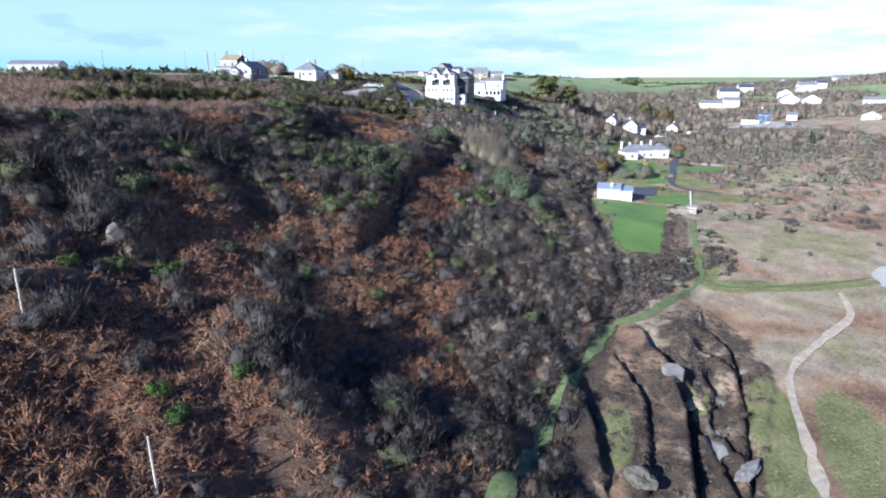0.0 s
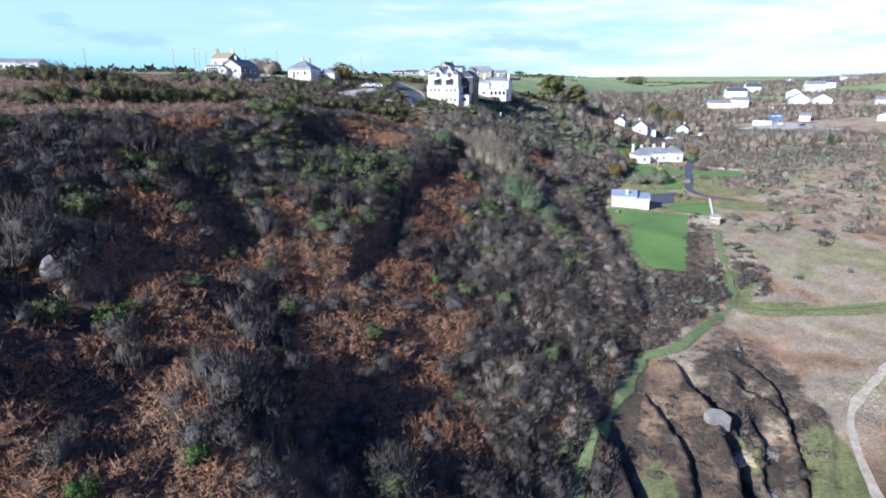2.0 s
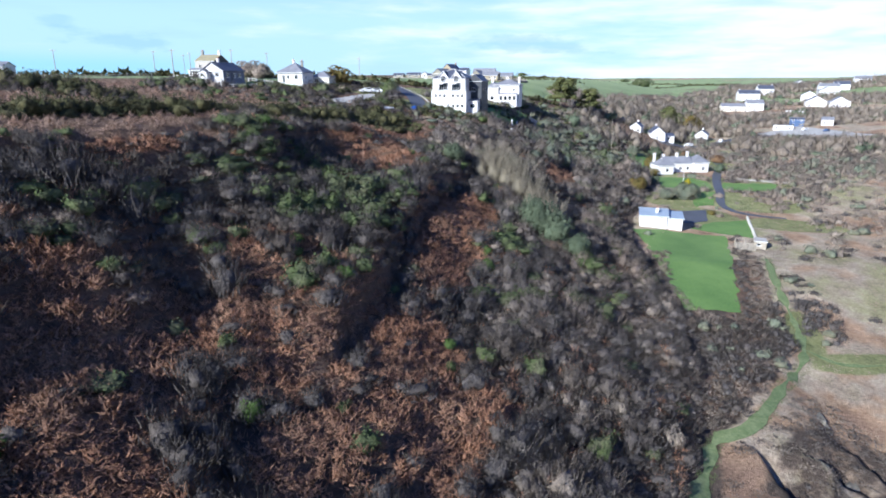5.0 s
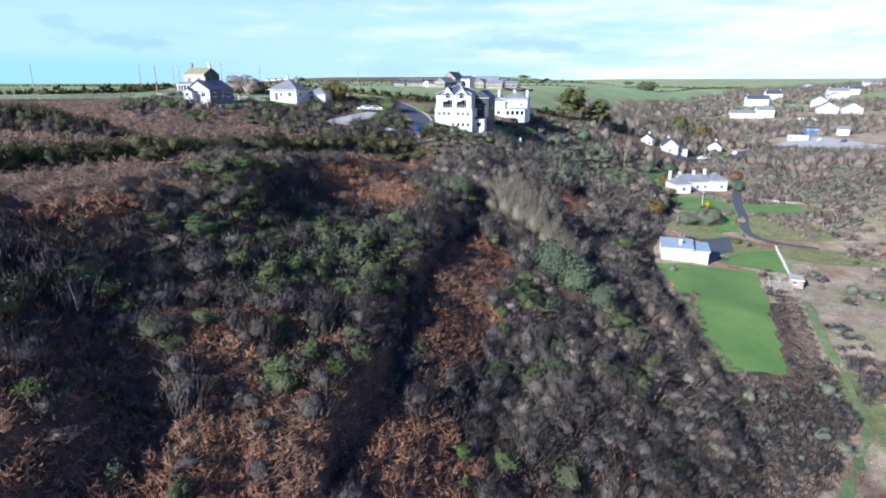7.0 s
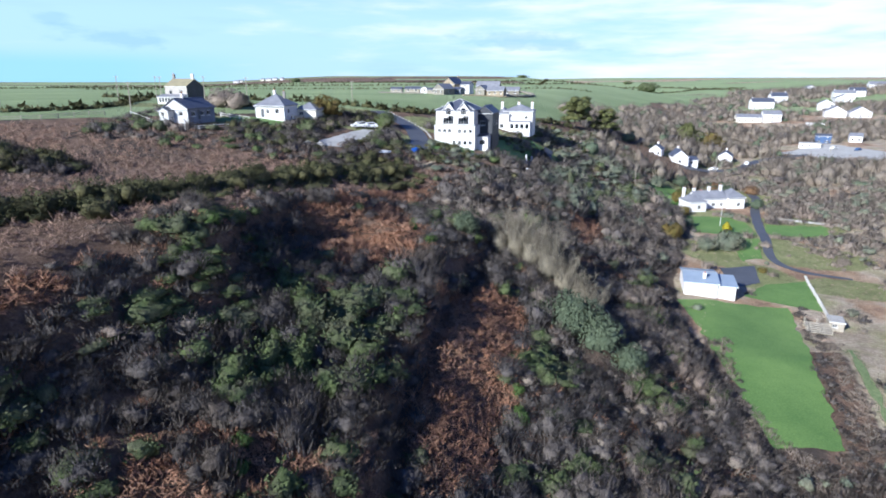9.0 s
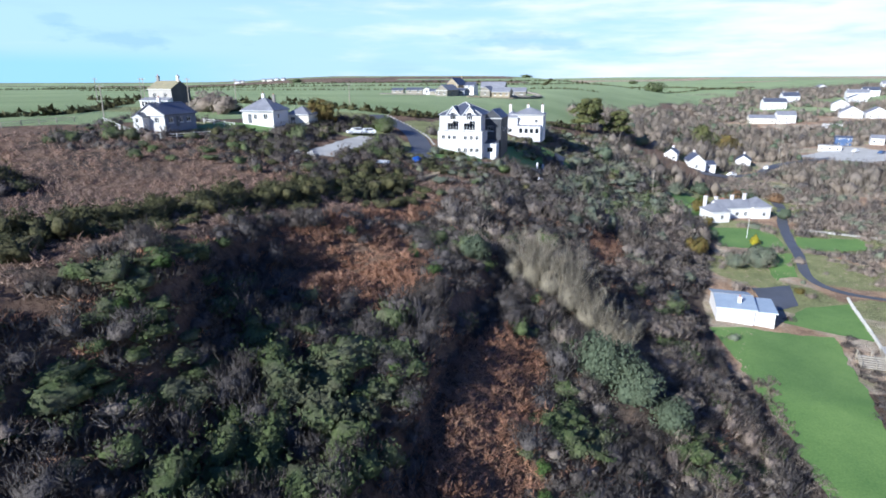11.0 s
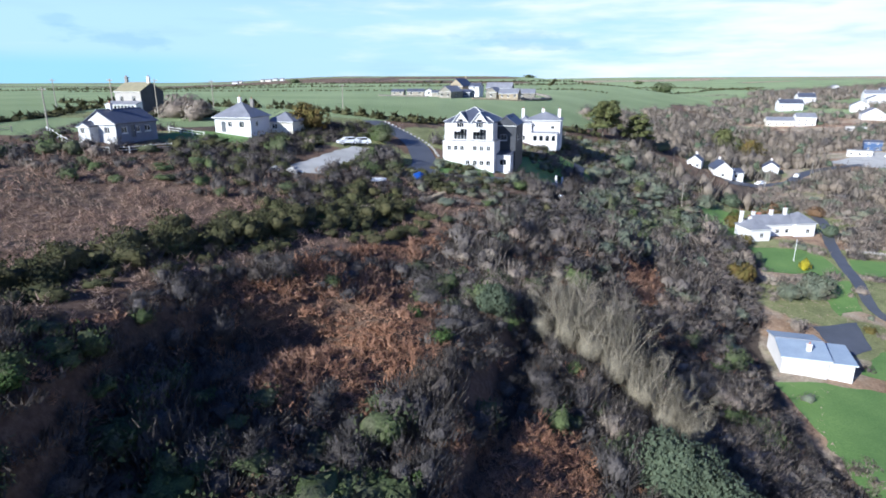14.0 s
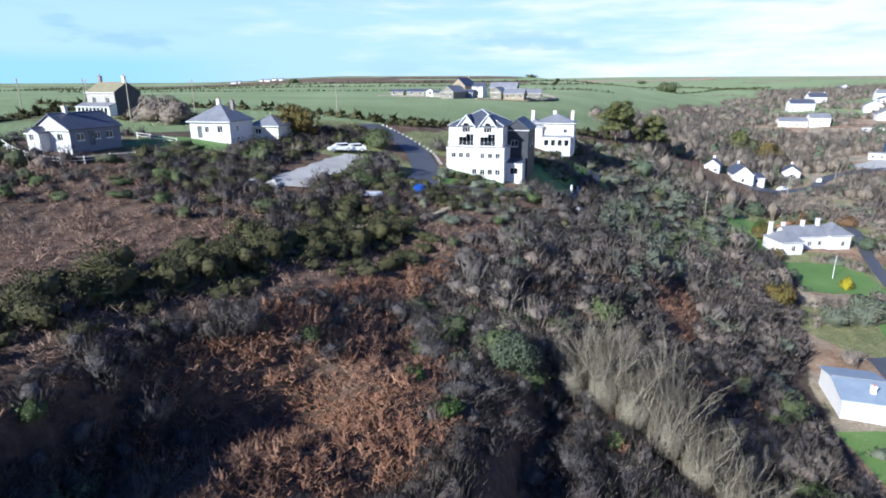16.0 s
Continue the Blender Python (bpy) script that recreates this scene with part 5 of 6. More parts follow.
heap("rock_slab", 21.6, 54.0, 1.8, 1.4, 1.2, M_ROCK, "dark rock slab at the hill's foot", "rock", 13)


def skiff(x, y, yaw):
    t = empty("dinghy", pose(x, y, z_at(x, y) + 0.25, 0, 8, yaw), "upturned white dinghy on the grass", "boat")
    bm = bmesh.new()
    rings = []
    for k in range(9):
        f = k / 8
        w = 0.75 * math.sin(min(1, f * 1.5 + 0.25) * math.pi * 0.5) * (1 - max(0, f - 0.55) ** 2 * 4.5)
        rings.append([bm.verts.new((f * 3.4 - 1.7, w * math.cos(a), 0.6 * math.sin(a) * (0.9 + 0.2 * f))) for a in np.linspace(0, math.pi, 7)])
    for a, b in zip(rings[:-1], rings[1:]):
        for k in range(6):
            bm.faces.new((a[k], a[k + 1], b[k + 1], b[k]))
    bm.faces.new(rings[0])
    bm.faces.new(rings[-1])
    part("hull", bm, M_PAINTW, t)
    bm = bmesh.new()
    box(bm, -1.6, -0.03, 0.55, 1.5, 0.03, 0.68)
    part("keel", bm, M_TIMBER, t)


skiff(-17.1, 187.2, 30)
skiff(18.2, 209.5, 70)

for px, py in ((19.5, 222.5), (21.5, 225.5)):
    post_of("gatepost", px, py, 1.6, 0.3, M_RENDER, "square white gatepost beside the brow lane", category="gatepost", group="gateposts")


# ---- plants ----
RNG = np.random.default_rng(11)


def rand_dirs(n, up=0.0):
    v = RNG.normal(size=(n, 3))
    v[:, 2] += up
    return v / np.linalg.norm(v, axis=1)[:, None]


def slivers(base, tip, width, out=None):
    """Thin triangles from base to tip, their broad side turned the way given in out."""
    d = tip - base
    side = np.cross(d, RNG.normal(size=d.shape) if out is None else out + RNG.normal(0, 0.35, d.shape))
    side /= np.linalg.norm(side, axis=1)[:, None] + 1e-9
    w = np.broadcast_to(width, len(base))[:, None] / 2
    return np.stack([base + side * w, base - side * w, tip], 1)


def icosphere(level):
    bm = bmesh.new()
    bmesh.ops.create_icosphere(bm, subdivisions=level, radius=1)
    v, f = np.array([q.co[:] for q in bm.verts]), np.array([[q.index for q in g.verts] for g in bm.faces])
    bm.free()
    return v, f


ICO = {k: icosphere(k) for k in (1, 2, 3)}


def unit(v):
    return v / (np.linalg.norm(v, axis=1)[:, None] + 1e-9)


def solid(v, f):
    """A closed shape with normals smoothed over its faces."""
    t = v[f]
    fn = np.cross(t[:, 1] - t[:, 0], t[:, 2] - t[:, 0])
    n = np.zeros_like(v)
    for k in range(3):
        np.add.at(n, f[:, k], fn)
    return v, f, unit(n)


def shrub(n, size=0.22, count=5, narrow=0.30, flat=0.9, up=0.2, leaf=False, rough=0.22, lift=0.40, core=None, level=None, soft=0.65, spread_out=0.75):
    """A bush of rounded lobes run together: close growth inside, fine twigs or leaves all over it."""
    c = rand_dirs(count, 0.5) * (RNG.uniform(0.3, spread_out, (count, 1)) * (1, 1, 0.5)) + (0, 0, lift)
    r = RNG.uniform(0.26, 0.48, count)
    v0, f0 = ICO[level or (2 if n > 60 else 1)]
    # the inner growth follows the lobes, with hollows between them
    reach = np.full(len(v0), 0.26)
    for ck, rk in zip(c, r):
        q = ck - (0, 0, 0.15)
        along = v0 @ q
        off = np.sum(q * q) - along ** 2
        reach = np.maximum(reach, np.where((off < rk * rk) & (along > 0), along + np.sqrt(np.clip(rk * rk - off, 0, None)), 0))
    v = v0 * (reach * (core or (0.88 if leaf else 0.84)) * (1 + RNG.normal(0, rough * 0.3, len(v0))))[:, None] * (1, 1, flat) + (0, 0, 0.15)
    keep = (v[f0][..., 2] > -0.05).any(1) & (v0[f0][..., 2].mean(1) > -0.45)
    body = solid(v, f0[keep])
    k, d = RNG.integers(0, count, n), rand_dirs(n, 0.45)
    deep = RNG.uniform(0.86, 1.08, n)
    p = c[k] + d * (r[k] * deep)[:, None] * (1, 1, flat)
    p[:, 2] = np.abs(p[:, 2])
    out = unit(unit(p - (0, 0, 0.1)) * 0.5 + d * 0.8)
    if leaf:
        tan = unit(np.cross(out, rand_dirs(n)))
        nrm = np.cross(tan, out) * 0.9 + out * RNG.uniform(0.0, 0.9, (n, 1))
        s = (size * RNG.uniform(0.7, 1.4, n))[:, None]
        tris = np.stack([p - tan * s * 0.55, p + tan * s * 0.55, p + nrm * s * 1.3], 1)
    else:
        way = unit(d * 0.55 + rand_dirs(n) * 0.45 + np.array((0, 0, up + 0.35)))
        tris = slivers(p - way * size * 0.35, p + way * size * RNG.uniform(0.35, 0.95, (n, 1)), size * narrow * RNG.uniform(0.6, 1.5, n), out)
    return joined(body, loose(tris, out, soft))


def brush(n, width=0.05):
    """Close low growth: slender upright twigs, higher in the middle, their tips leaning out."""
    a, r = RNG.uniform(0, math.tau, n), np.sqrt(RNG.uniform(0, 1, n))
    way = np.stack([np.cos(a), np.sin(a)], -1)
    top = (1.0 - 0.5 * r ** 2) * RNG.uniform(0.65, 1.1, n)
    base = np.concatenate([way * (r * 0.8)[:, None], (top * RNG.uniform(0.0, 0.35, n))[:, None]], 1)
    tip = np.concatenate([way * r[:, None] + RNG.normal(0, 0.16, (n, 2)), top[:, None]], 1)
    out = unit(np.concatenate([way * r[:, None] * 0.9 + RNG.normal(0, 0.25, (n, 2)), np.full((n, 1), 0.75)], 1))
    return loose(slivers(base, tip, width * RNG.uniform(0.6, 1.6, n), out), out, 0.75)


def fronds(n, width=0.12, lean=0.8):
    """A clump of dead bracken: arching fronds, broad and broken."""
    a = RNG.uniform(0, math.tau, n)
    r0, r1 = RNG.uniform(0, 0.8, n), RNG.uniform(0.15, 0.6, n)
    off = RNG.uniform(0, math.tau, n)
    base = np.stack([np.cos(off) * r0, np.sin(off) * r0, RNG.uniform(0.05, 0.5, n) * (1.15 - r0)], 1)
    tip = base + np.stack([np.cos(a) * r1, np.sin(a) * r1, RNG.uniform(0.0, 0.45, n)], 1)
    out = unit(np.stack([np.cos(off) * r0 * lean, np.sin(off) * r0 * lean, np.full(n, 0.7)], 1))
    return loose(slivers(base, tip, width * RNG.uniform(0.6, 1.7, n), out), out, 0.6)


def scatter(name, shapes, x, y, size, tall, mat, label, category, sink=0.08, kind="stuff", parent=None):
    """Many plants as one mesh: each a turned, scaled copy of one of the shapes."""
    if not len(x):
        return None
    z = height(x, y)
    turn, pick = RNG.uniform(0, math.tau, len(x)), RNG.integers(0, len(shapes), len(x))
    out = []
    for k, (v, f, nv) in enumerate(shapes):
        m = pick == k
        n = int(m.sum())
        if not n:
            continue
        c, s = np.cos(turn[m])[:, None], np.sin(turn[m])[:, None]
        px = (v[None, :, 0] * c - v[None, :, 1] * s) * size[m][:, None] + x[m][:, None]
        py = (v[None, :, 0] * s + v[None, :, 1] * c) * size[m][:, None] + y[m][:, None]
        pz = v[None, :, 2] * tall[m][:, None] + (z[m] - sink * tall[m])[:, None]
        faces = (f[None] + np.arange(n)[:, None, None] * len(v)).reshape(-1, 3)
        nx, ny = nv[None, :, 0] * c - nv[None, :, 1] * s, nv[None, :, 0] * s + nv[None, :, 1] * c
        out.append((np.stack([px, py, pz], -1).reshape(-1, 3), faces, np.stack([nx, ny, np.broadcast_to(nv[None, :, 2], nx.shape)], -1).reshape(-1, 3)))
    return tagged(soup(name, joined(*out), mat, parent), label, category, kind=kind)


def jittered(x0, x1, y0, y1, gap):
    gx, gy = np.meshgrid(np.arange(x0, x1, gap), np.arange(y0, y1, gap))
    x = gx.ravel() + RNG.uniform(-0.6, 0.6, gx.size) * gap
    y = gy.ravel() + RNG.uniform(-0.6, 0.6, gx.size) * gap
    return x, y


def inside(x, y, ellipses):
    """Nearness to a set of ellipses: 1 at a centre, 0 at the rim and beyond."""
    return np.maximum(nearness(x, y, ellipses), 0)


def nearness(x, y, ellipses):
    """The same, and below 0 beyond the rim."""
    best = np.full(np.shape(x), -9.0)
    for cx, cy, rx, ry, turn in ellipses:
        c, s = math.cos(radians(turn)), math.sin(radians(turn))
        u, v = (x - cx) * c + (y - cy) * s, -(x - cx) * s + (y - cy) * c
        best = np.maximum(best, 1 - np.hypot(u / rx, v / ry))
    return best


# cover of the hillside: x, y, half-widths, turn
BRACKEN_PATCHES = [(-29, 73, 6.5, 9, 14), (-23.7, 61, 4, 5, -29), (-25, 52, 5, 6.5, -50), (-15.5, 88, 5, 9, -31), (-12.5, 69.5, 3.5, 6, 0), (-4, 80, 3.6, 13, 0), (3, 83, 2.4, 4, -30),
                   (-2.5, 63.8, 4.2, 6.7, -35), (-20, 92, 4, 6, -26), (-15, 81, 3.2, 5.8, -44), (-28.5, 38, 6, 8, 29), (-20, 44, 4, 5, 0)]
HOLLOW_BRACKEN = [(-1.2, 122, 4.6, 13, -11), (-2.9, 113, 3.6, 10, -6), (3, 130, 3.5, 7, -18), (-15.5, 142, 7, 11, -21), (-12, 136, 4.5, 5, -60), (-39.4, 99.8, 2.4, 4.5, -37), (-32.4, 128.5, 2.1, 4.4, -35),
                  (-12.5, 164, 2.7, 7, -40), (28, 185, 2.8, 9, -26), (-17, 158.5, 1.8, 4.5, -50), (-14, 150, 3, 5, -45)]
BRACKEN_PATCHES = BRACKEN_PATCHES + HOLLOW_BRACKEN
GREEN_PATCHES = [(-38.5, 79, 4.5, 8, -10), (-26, 115, 6.5, 13, -4), (-13.5, 113.5, 5, 10, -14), (-31.5, 89.5, 2.5, 3.5, -20), (-21, 104.8, 2.8, 5.3, 7), (-12.2, 96.4, 2.2, 4, -12), (-16.2, 90.6, 1.8, 2.3, 0), (-30, 106.8, 2.8, 3.6, 23),
                 (44, 232, 13, 26, -25), (54, 256, 12, 24, -27), (8.7, 110, 3.5, 8, -17), (8.7, 124, 3.8, 8, -28), (-9.6, 119, 2.6, 5, -8), (34, 212, 12, 14, 0), (-2, 152, 4, 4, 0), (24, 128, 4, 6, -30)]
SCRUB_PATCHES = [(-16, 89, 4.2, 7, -31), (-21, 93, 3, 4, -26), (6.3, 103, 6.3, 13.8, -28), (12, 95, 6.5, 12, -41), (5.8, 74, 4.6, 9.5, -20), (-19.6, 65.4, 2.9, 4, 0), (-17.6, 53.5, 3.6, 5, -20), (-45.5, 83, 4, 6.5, -17), (-37, 92.5, 4, 9, -16), (-38, 67, 4, 6, 8),
                 (27.8, 110.6, 5.7, 14, -44), (-2.4, 139, 2.0, 9, -30), (-8.2, 131.5, 2.2, 6, -45), (-32.3, 121, 4.5, 8, -12), (-20.5, 148, 3, 4.5, -44), (0.3, 173, 7.2, 14, -29), (-31, 81, 2.4, 3.6, 3), (-22.6, 73.4, 2.1, 2.9, 13),
                 (-16, 73.3, 1.5, 2, -50), (-14, 126, 1.8, 5, -60), (-10.5, 112, 2.2, 13, -7)]
PALE_SCRUB = [(8, 102, 8, 18, -30), (14, 92, 8, 14, -40), (27, 112, 8, 16, -40), (8, 176, 14, 24, -30), (22, 150, 8, 24, -25), (32, 190, 12, 22, -25)]
TALL_SCRUB = [(-19.6, 65.4, 3, 4.2, 0), (-17.6, 53.5, 3.8, 5, -20), (-38, 66, 4, 7, 8), (-22.6, 73.4, 2.3, 3.2, 13), (-27, 117, 6, 9, -8), (-11.5, 116, 3, 16, -8), (-37, 92, 4, 9, -16), (-20.5, 148, 3, 4.5, -44)]
TAN_PATCHES = [(48, 222, 12, 20, -25), (26, 128, 6, 16, -32), (30, 150, 7, 14, 10), (33, 170, 8, 14, 20), (5, 160, 7, 5, 0), (52, 196, 10, 12, 30)]
BARE_SPOTS = [(-7.6, 107, 0.7, 10, -10), (-1.5, 141, 0.8, 7, -25)]
CLEAR = [(-26.5, 197, 4.2, 13, -18), (16.5, 132.5, 5.5, 4.5, -40), (-0.8, 150.6, 2.2, 2.2, 0), (-27, 183.5, 4, 2, 0), (-2, 205, 9, 5, -16), (-14, 216, 6, 18, 12), (-1, 216, 11, 10, -16), (18, 252, 9, 9, -15), (-60, 193, 9, 9, 0), (-47, 208, 9, 8, 0), (-84, 243, 9, 9, 0), (12, 218, 9, 6, 0), (15, 225, 6, 11, -40), (27, 243, 6, 8, -40),
         (52, 178, 9, 8, -16), (66, 187, 7, 7, 0), (52, 146, 8, 27, -20), (70, 176, 8, 10, 0), (77, 224, 10, 11, 0), (85, 244, 14, 9, 6), (66, 157, 5, 4, 0), (95, 218, 10, 7, 0), (74, 254, 9, 15, -30), (92, 262, 14, 9, 0)]


def keep_clear(x, y):
    ok = inside(x, y, CLEAR) <= 0.02
    for line, w in ((GREEN_PATH, 1.6), (WHITE_PATH, 1.4), (DRIVE, 2.8), (VILLAGE_ROAD, 4.5), (UPPER_ROAD, 3.4), (CROSS_PATH, 1.3)):
        ok &= from_line(x, y, line)[0] > w
    return ok


def hillside_plants():
    twigs = [joined(brush(120, 0.05), shrub(150, 0.27, c, 0.10, core=0.60, spread_out=0.9, soft=0.7, rough=0.5)) for c in (9, 12, 10, 14)]
    mats = [brush(n, 0.11) for n in (70, 80, 64)]
    far_twigs = [joined(brush(64, 0.07), shrub(60, 0.26, c, 0.18, up=0.1, core=0.68, level=1, soft=0.75)) for c in (7, 6, 8)]
    leaves = [shrub(230, 0.10, c, leaf=True, spread_out=0.85) for c in (9, 7, 10)]
    fern = [fronds(56, w) for w in (0.085, 0.075, 0.095, 0.08)]
    low_fern = [fronds(34, 0.07), fronds(36, 0.065), fronds(34, 0.075)]
    # bushes on the slope
    x, y = jittered(-74, 66, 30, 160, 1.9)
    fx, fy = jittered(-74, 66, 160, 262, 2.4)
    x, y = np.concatenate([x, fx]), np.concatenate([y, fy])
    u = hill(x, y)
    d_hedge = from_line(x, y, HEDGE)[0]
    m = (u > 0.015) & keep_clear(x, y) & (x > -92)
    m &= ~((u > 1.0) & (y < 168) & (d_hedge > 2.5)) & ~((u > 1.02) & (y > 225)) & ~((u > 1.0) & (x < -12) & (y > 205))
    m &= inside(x, y, BARE_SPOTS) <= 0
    x, y, u, d_hedge = x[m], y[m], u[m], d_hedge[m]
    n1, n2 = fbm(x, y, 9, 3, 101), fbm(x, y, 5, 2, 131)
    ragged = 0.5 * (fbm(x, y, 4, 2, 151) - 0.5)
    fern_here = nearness(x, y, BRACKEN_PATCHES) + ragged
    scrub_here, tall_here = nearness(x, y, SCRUB_PATCHES) + ragged, inside(x, y, TALL_SCRUB)
    thorny = smooth(0.5 - u, -0.05, 0.1) * smooth(y, 58, 78) + smooth(y, 150, 170) + smooth(u, 0.68, 0.8) * smooth(y, 80, 92)
    p_bush = np.clip(np.where(n1 > 0.5, 0.9, 0.62) + 0.5 * thorny, 0, 0.97)
    p_bush = np.where((u > 0.42) & (u < 0.98) & (y > 84) & (y < 135), np.maximum(p_bush, 0.9), p_bush)
    p_bush = np.where((y < 95) & (u > 0.2) & (u < 0.8), 0.34, p_bush)
    p_bush = np.where(fern_here > -0.22, 0.04, p_bush)
    p_bush = np.where((scrub_here > 0.0) & ((fern_here < 0.3) | (scrub_here > 0.3)), 0.96, p_bush)
    p_bush = np.where(u > 1.0, 0.55, p_bush)
    p_bush = np.where((u > 0.86) & (x < -36) & (y > 96) & (y < 140), 0.2, p_bush)
    bush = RNG.uniform(0, 1, len(x)) < p_bush
    green = (inside(x, y, GREEN_PATCHES) > 0) * (fbm(x, y, 4, 2, 171) > 0.40)
    tan = inside(x, y, TAN_PATCHES)
    kind = RNG.uniform(0, 1, len(x))
    is_green = bush & (kind < np.where(u > 1.0, 0.25, 0.06 + 0.7 * green + 0.16 * ((x < -8) & (y > 84) & (y < 132))))
    is_tan = bush & ~is_green & (kind > np.where(tan > 0, 0.4, np.where((u > 1.0) | (x < -8), 0.97, 0.88)))
    pale = bush & ~is_green & ~is_tan & (x > -6) & (fbm(x, y, 7, 2, 191) + 0.25 * (nearness(x, y, PALE_SCRUB) > 0) > 0.62)
    is_grey = bush & ~is_green & ~is_tan & ~pale
    grow = smooth(y, 150, 200)
    size = (1.0 + 1.5 * n2) * RNG.uniform(0.75, 1.3, len(x)) * (1 + 0.45 * grow) * (1 - 0.3 * smooth(u, 0.86, 1.0))
    tall = size * RNG.uniform(0.75, 1.15, len(x)) * (0.55 + 0.8 * smooth(n1, 0.36, 0.66))
    tall = tall * np.where(tall_here > 0, 1.25, 1.0)
    size = size * np.where(tall_here > 0, 1.15, 1.0)
    for name, k, mat, label in (("blackthorn_scrub", is_grey, M_SCRUB, "leafless grey-brown blackthorn scrub on the hillside"), ("willow_scrub", is_tan, M_TAN, "leafless tan willow scrub on the hillside"),
                                ("pale_thorn", pale, M_PALETHORN, "leafless pale grey thorn scrub on the hillside")):
        a, b = k & (y < 160), k & (y >= 160)
        scatter(name, twigs, x[a], y[a], size[a], tall[a], mat, label, "scrub")
        scatter(name, far_twigs, x[b], y[b], size[b], tall[b], mat, label, "scrub")
    # low growth that fills the gaps of the scrub
    lx, ly = jittered(-50, 60, 30, 200, 1.6)
    lu = hill(lx, ly)
    k = (lu > 0.02) & (lu < 0.97) & keep_clear(lx, ly) & (inside(lx, ly, BARE_SPOTS) <= 0) & (nearness(lx, ly, BRACKEN_PATCHES) + 0.5 * (fbm(lx, ly, 4, 2, 151) - 0.5) < -0.15)
    k &= (ly > 95) | (inside(lx, ly, SCRUB_PATCHES) > 0) | (lu < 0.2) | (lu > 0.8)
    lx, ly = lx[k], ly[k]
    low = RNG.uniform(0.9, 1.5, len(lx))
    scatter("low_thorn", mats, lx, ly, low, low * RNG.uniform(0.6, 1.1, len(lx)), M_SCRUB, "low leafless thorn growth between the bushes", "scrub")
    sage = is_green & (y > 170) & (x > -10) & (RNG.uniform(0, 1, len(x)) < 0.75)
    scatter("sage_scrub", leaves, x[sage], y[sage], size[sage], tall[sage], M_SAGE, "grey-green bushes and small trees on the slope", "bushes")
    is_green &= ~sage
    scatter("ivy_scrub", leaves, x[is_green], y[is_green], size[is_green], tall[is_green], M_IVY, "dark evergreen ivy and bramble bushes on the hillside", "bushes")
    # bracken over the open ground and between the bushes
    x, y = jittered(-92, 50, 24, 215, 1.5)
    fx, fy = jittered(-46, 36, 26, 192, 0.92)
    k = (nearness(fx, fy, BRACKEN_PATCHES) + 0.5 * (fbm(fx, fy, 4, 2, 151) - 0.5) > -0.3) & (hill(fx, fy) < 0.97)
    x, y = np.concatenate([x, fx[k]]), np.concatenate([y, fy[k]])
    u = hill(x, y)
    ragged = 0.5 * (fbm(x, y, 4, 2, 151) - 0.5)
    fern_here = nearness(x, y, BRACKEN_PATCHES) + ragged > -0.3
    plateau = (u > 0.96) & (y < 188 + 0.25 * (x + 40))
    m = (u > 0.02) & keep_clear(x, y) & (from_line(x, y, HEDGE)[0] > 1.6)
    m &= (fern_here | plateau | ((u < 0.97) & (y < 190) & (RNG.uniform(0, 1, len(x)) < np.where(y < 95, 0.9, 0.4))))
    x, y = x[m], y[m]
    size = RNG.uniform(0.7, 1.2, len(x))
    k = (hill(x, y) < 0.97)
    tall = size * RNG.uniform(0.6, 1.3, len(x)) * (0.45 + 1.5 * fbm(x, y, 3.0, 2, 221))
    scatter("bracken", fern, x[k], y[k], size[k], tall[k], M_BRACKEN, "rust-brown dead bracken covering the slope", "bracken")
    scatter("plateau_bracken", low_fern, x[~k], y[~k], size[~k] * 1.1, tall[~k], M_FADED, "flattened brown dead bracken on the plateau", "bracken")
    # the slope goes on behind the start, more thinly grown
    x, y = jittered(-84, 20, -44, 30, 2.5)
    u = hill(x, y)
    m = (u > 0.02) & (u < 1.4) & (RNG.uniform(0, 1, len(x)) < 0.8)
    x, y = x[m], y[m]
    size = RNG.uniform(0.9, 2.0, len(x))
    k = RNG.uniform(0, 1, len(x)) < 0.5
    scatter("south_scrub", mats, x[k], y[k], size[k], size[k] * 0.9, M_SCRUB, "leafless scrub further down the hillside", "scrub")
    scatter("south_bracken", low_fern, x[~k], y[~k], size[~k], size[~k] * 0.6, M_BRACKEN, "dead bracken further down the hillside", "bracken")
    # gorse hedge on the brow
    c = curve_through(HEDGE, 0.55)
    k = RNG.integers(0, len(c), 330)
    wide = 1.7 + 1.6 * smooth(c[k, 1], 130, 165)
    x, y = c[k, 0] + RNG.normal(0, 1, 330) * wide, c[k, 1] + RNG.normal(0, 1, 330) * wide
    size = RNG.uniform(0.8, 1.7, 330)
    scatter("gorse_hedge", leaves, x, y, size, size * RNG.uniform(0.85, 1.25, 330), M_GORSE, "dark green gorse undergrowth along the brow", "hedge")
    # garden shrubs and the hedge of the brow lane
    c = curve_through([(-8, 195.5), (0, 199.5), (7, 203.5), (15, 210), (23.5, 221), (29.5, 235)], 0.7)
    c = np.concatenate([c, np.stack([RNG.uniform(-9, 3, 26), RNG.uniform(200, 208, 26)], -1), np.stack([RNG.normal(16, 5, 40), RNG.normal(231, 5, 40)], -1), np.stack([RNG.uniform(-14, 14, 70), RNG.uniform(188, 199, 70)], -1)])
    size = RNG.uniform(0.7, 1.5, len(c))
    k = RNG.uniform(0, 1, len(c)) < 0.5
    scatter("garden_hedge", leaves, c[k, 0], c[k, 1], size[k], size[k], M_SAGE, "grey-green garden shrubs below the apartment house", "hedge")
    scatter("garden_bushes", leaves, c[~k, 0], c[~k, 1], size[~k], size[~k], M_GORSE, "green garden bushes below the apartment house", "hedge")
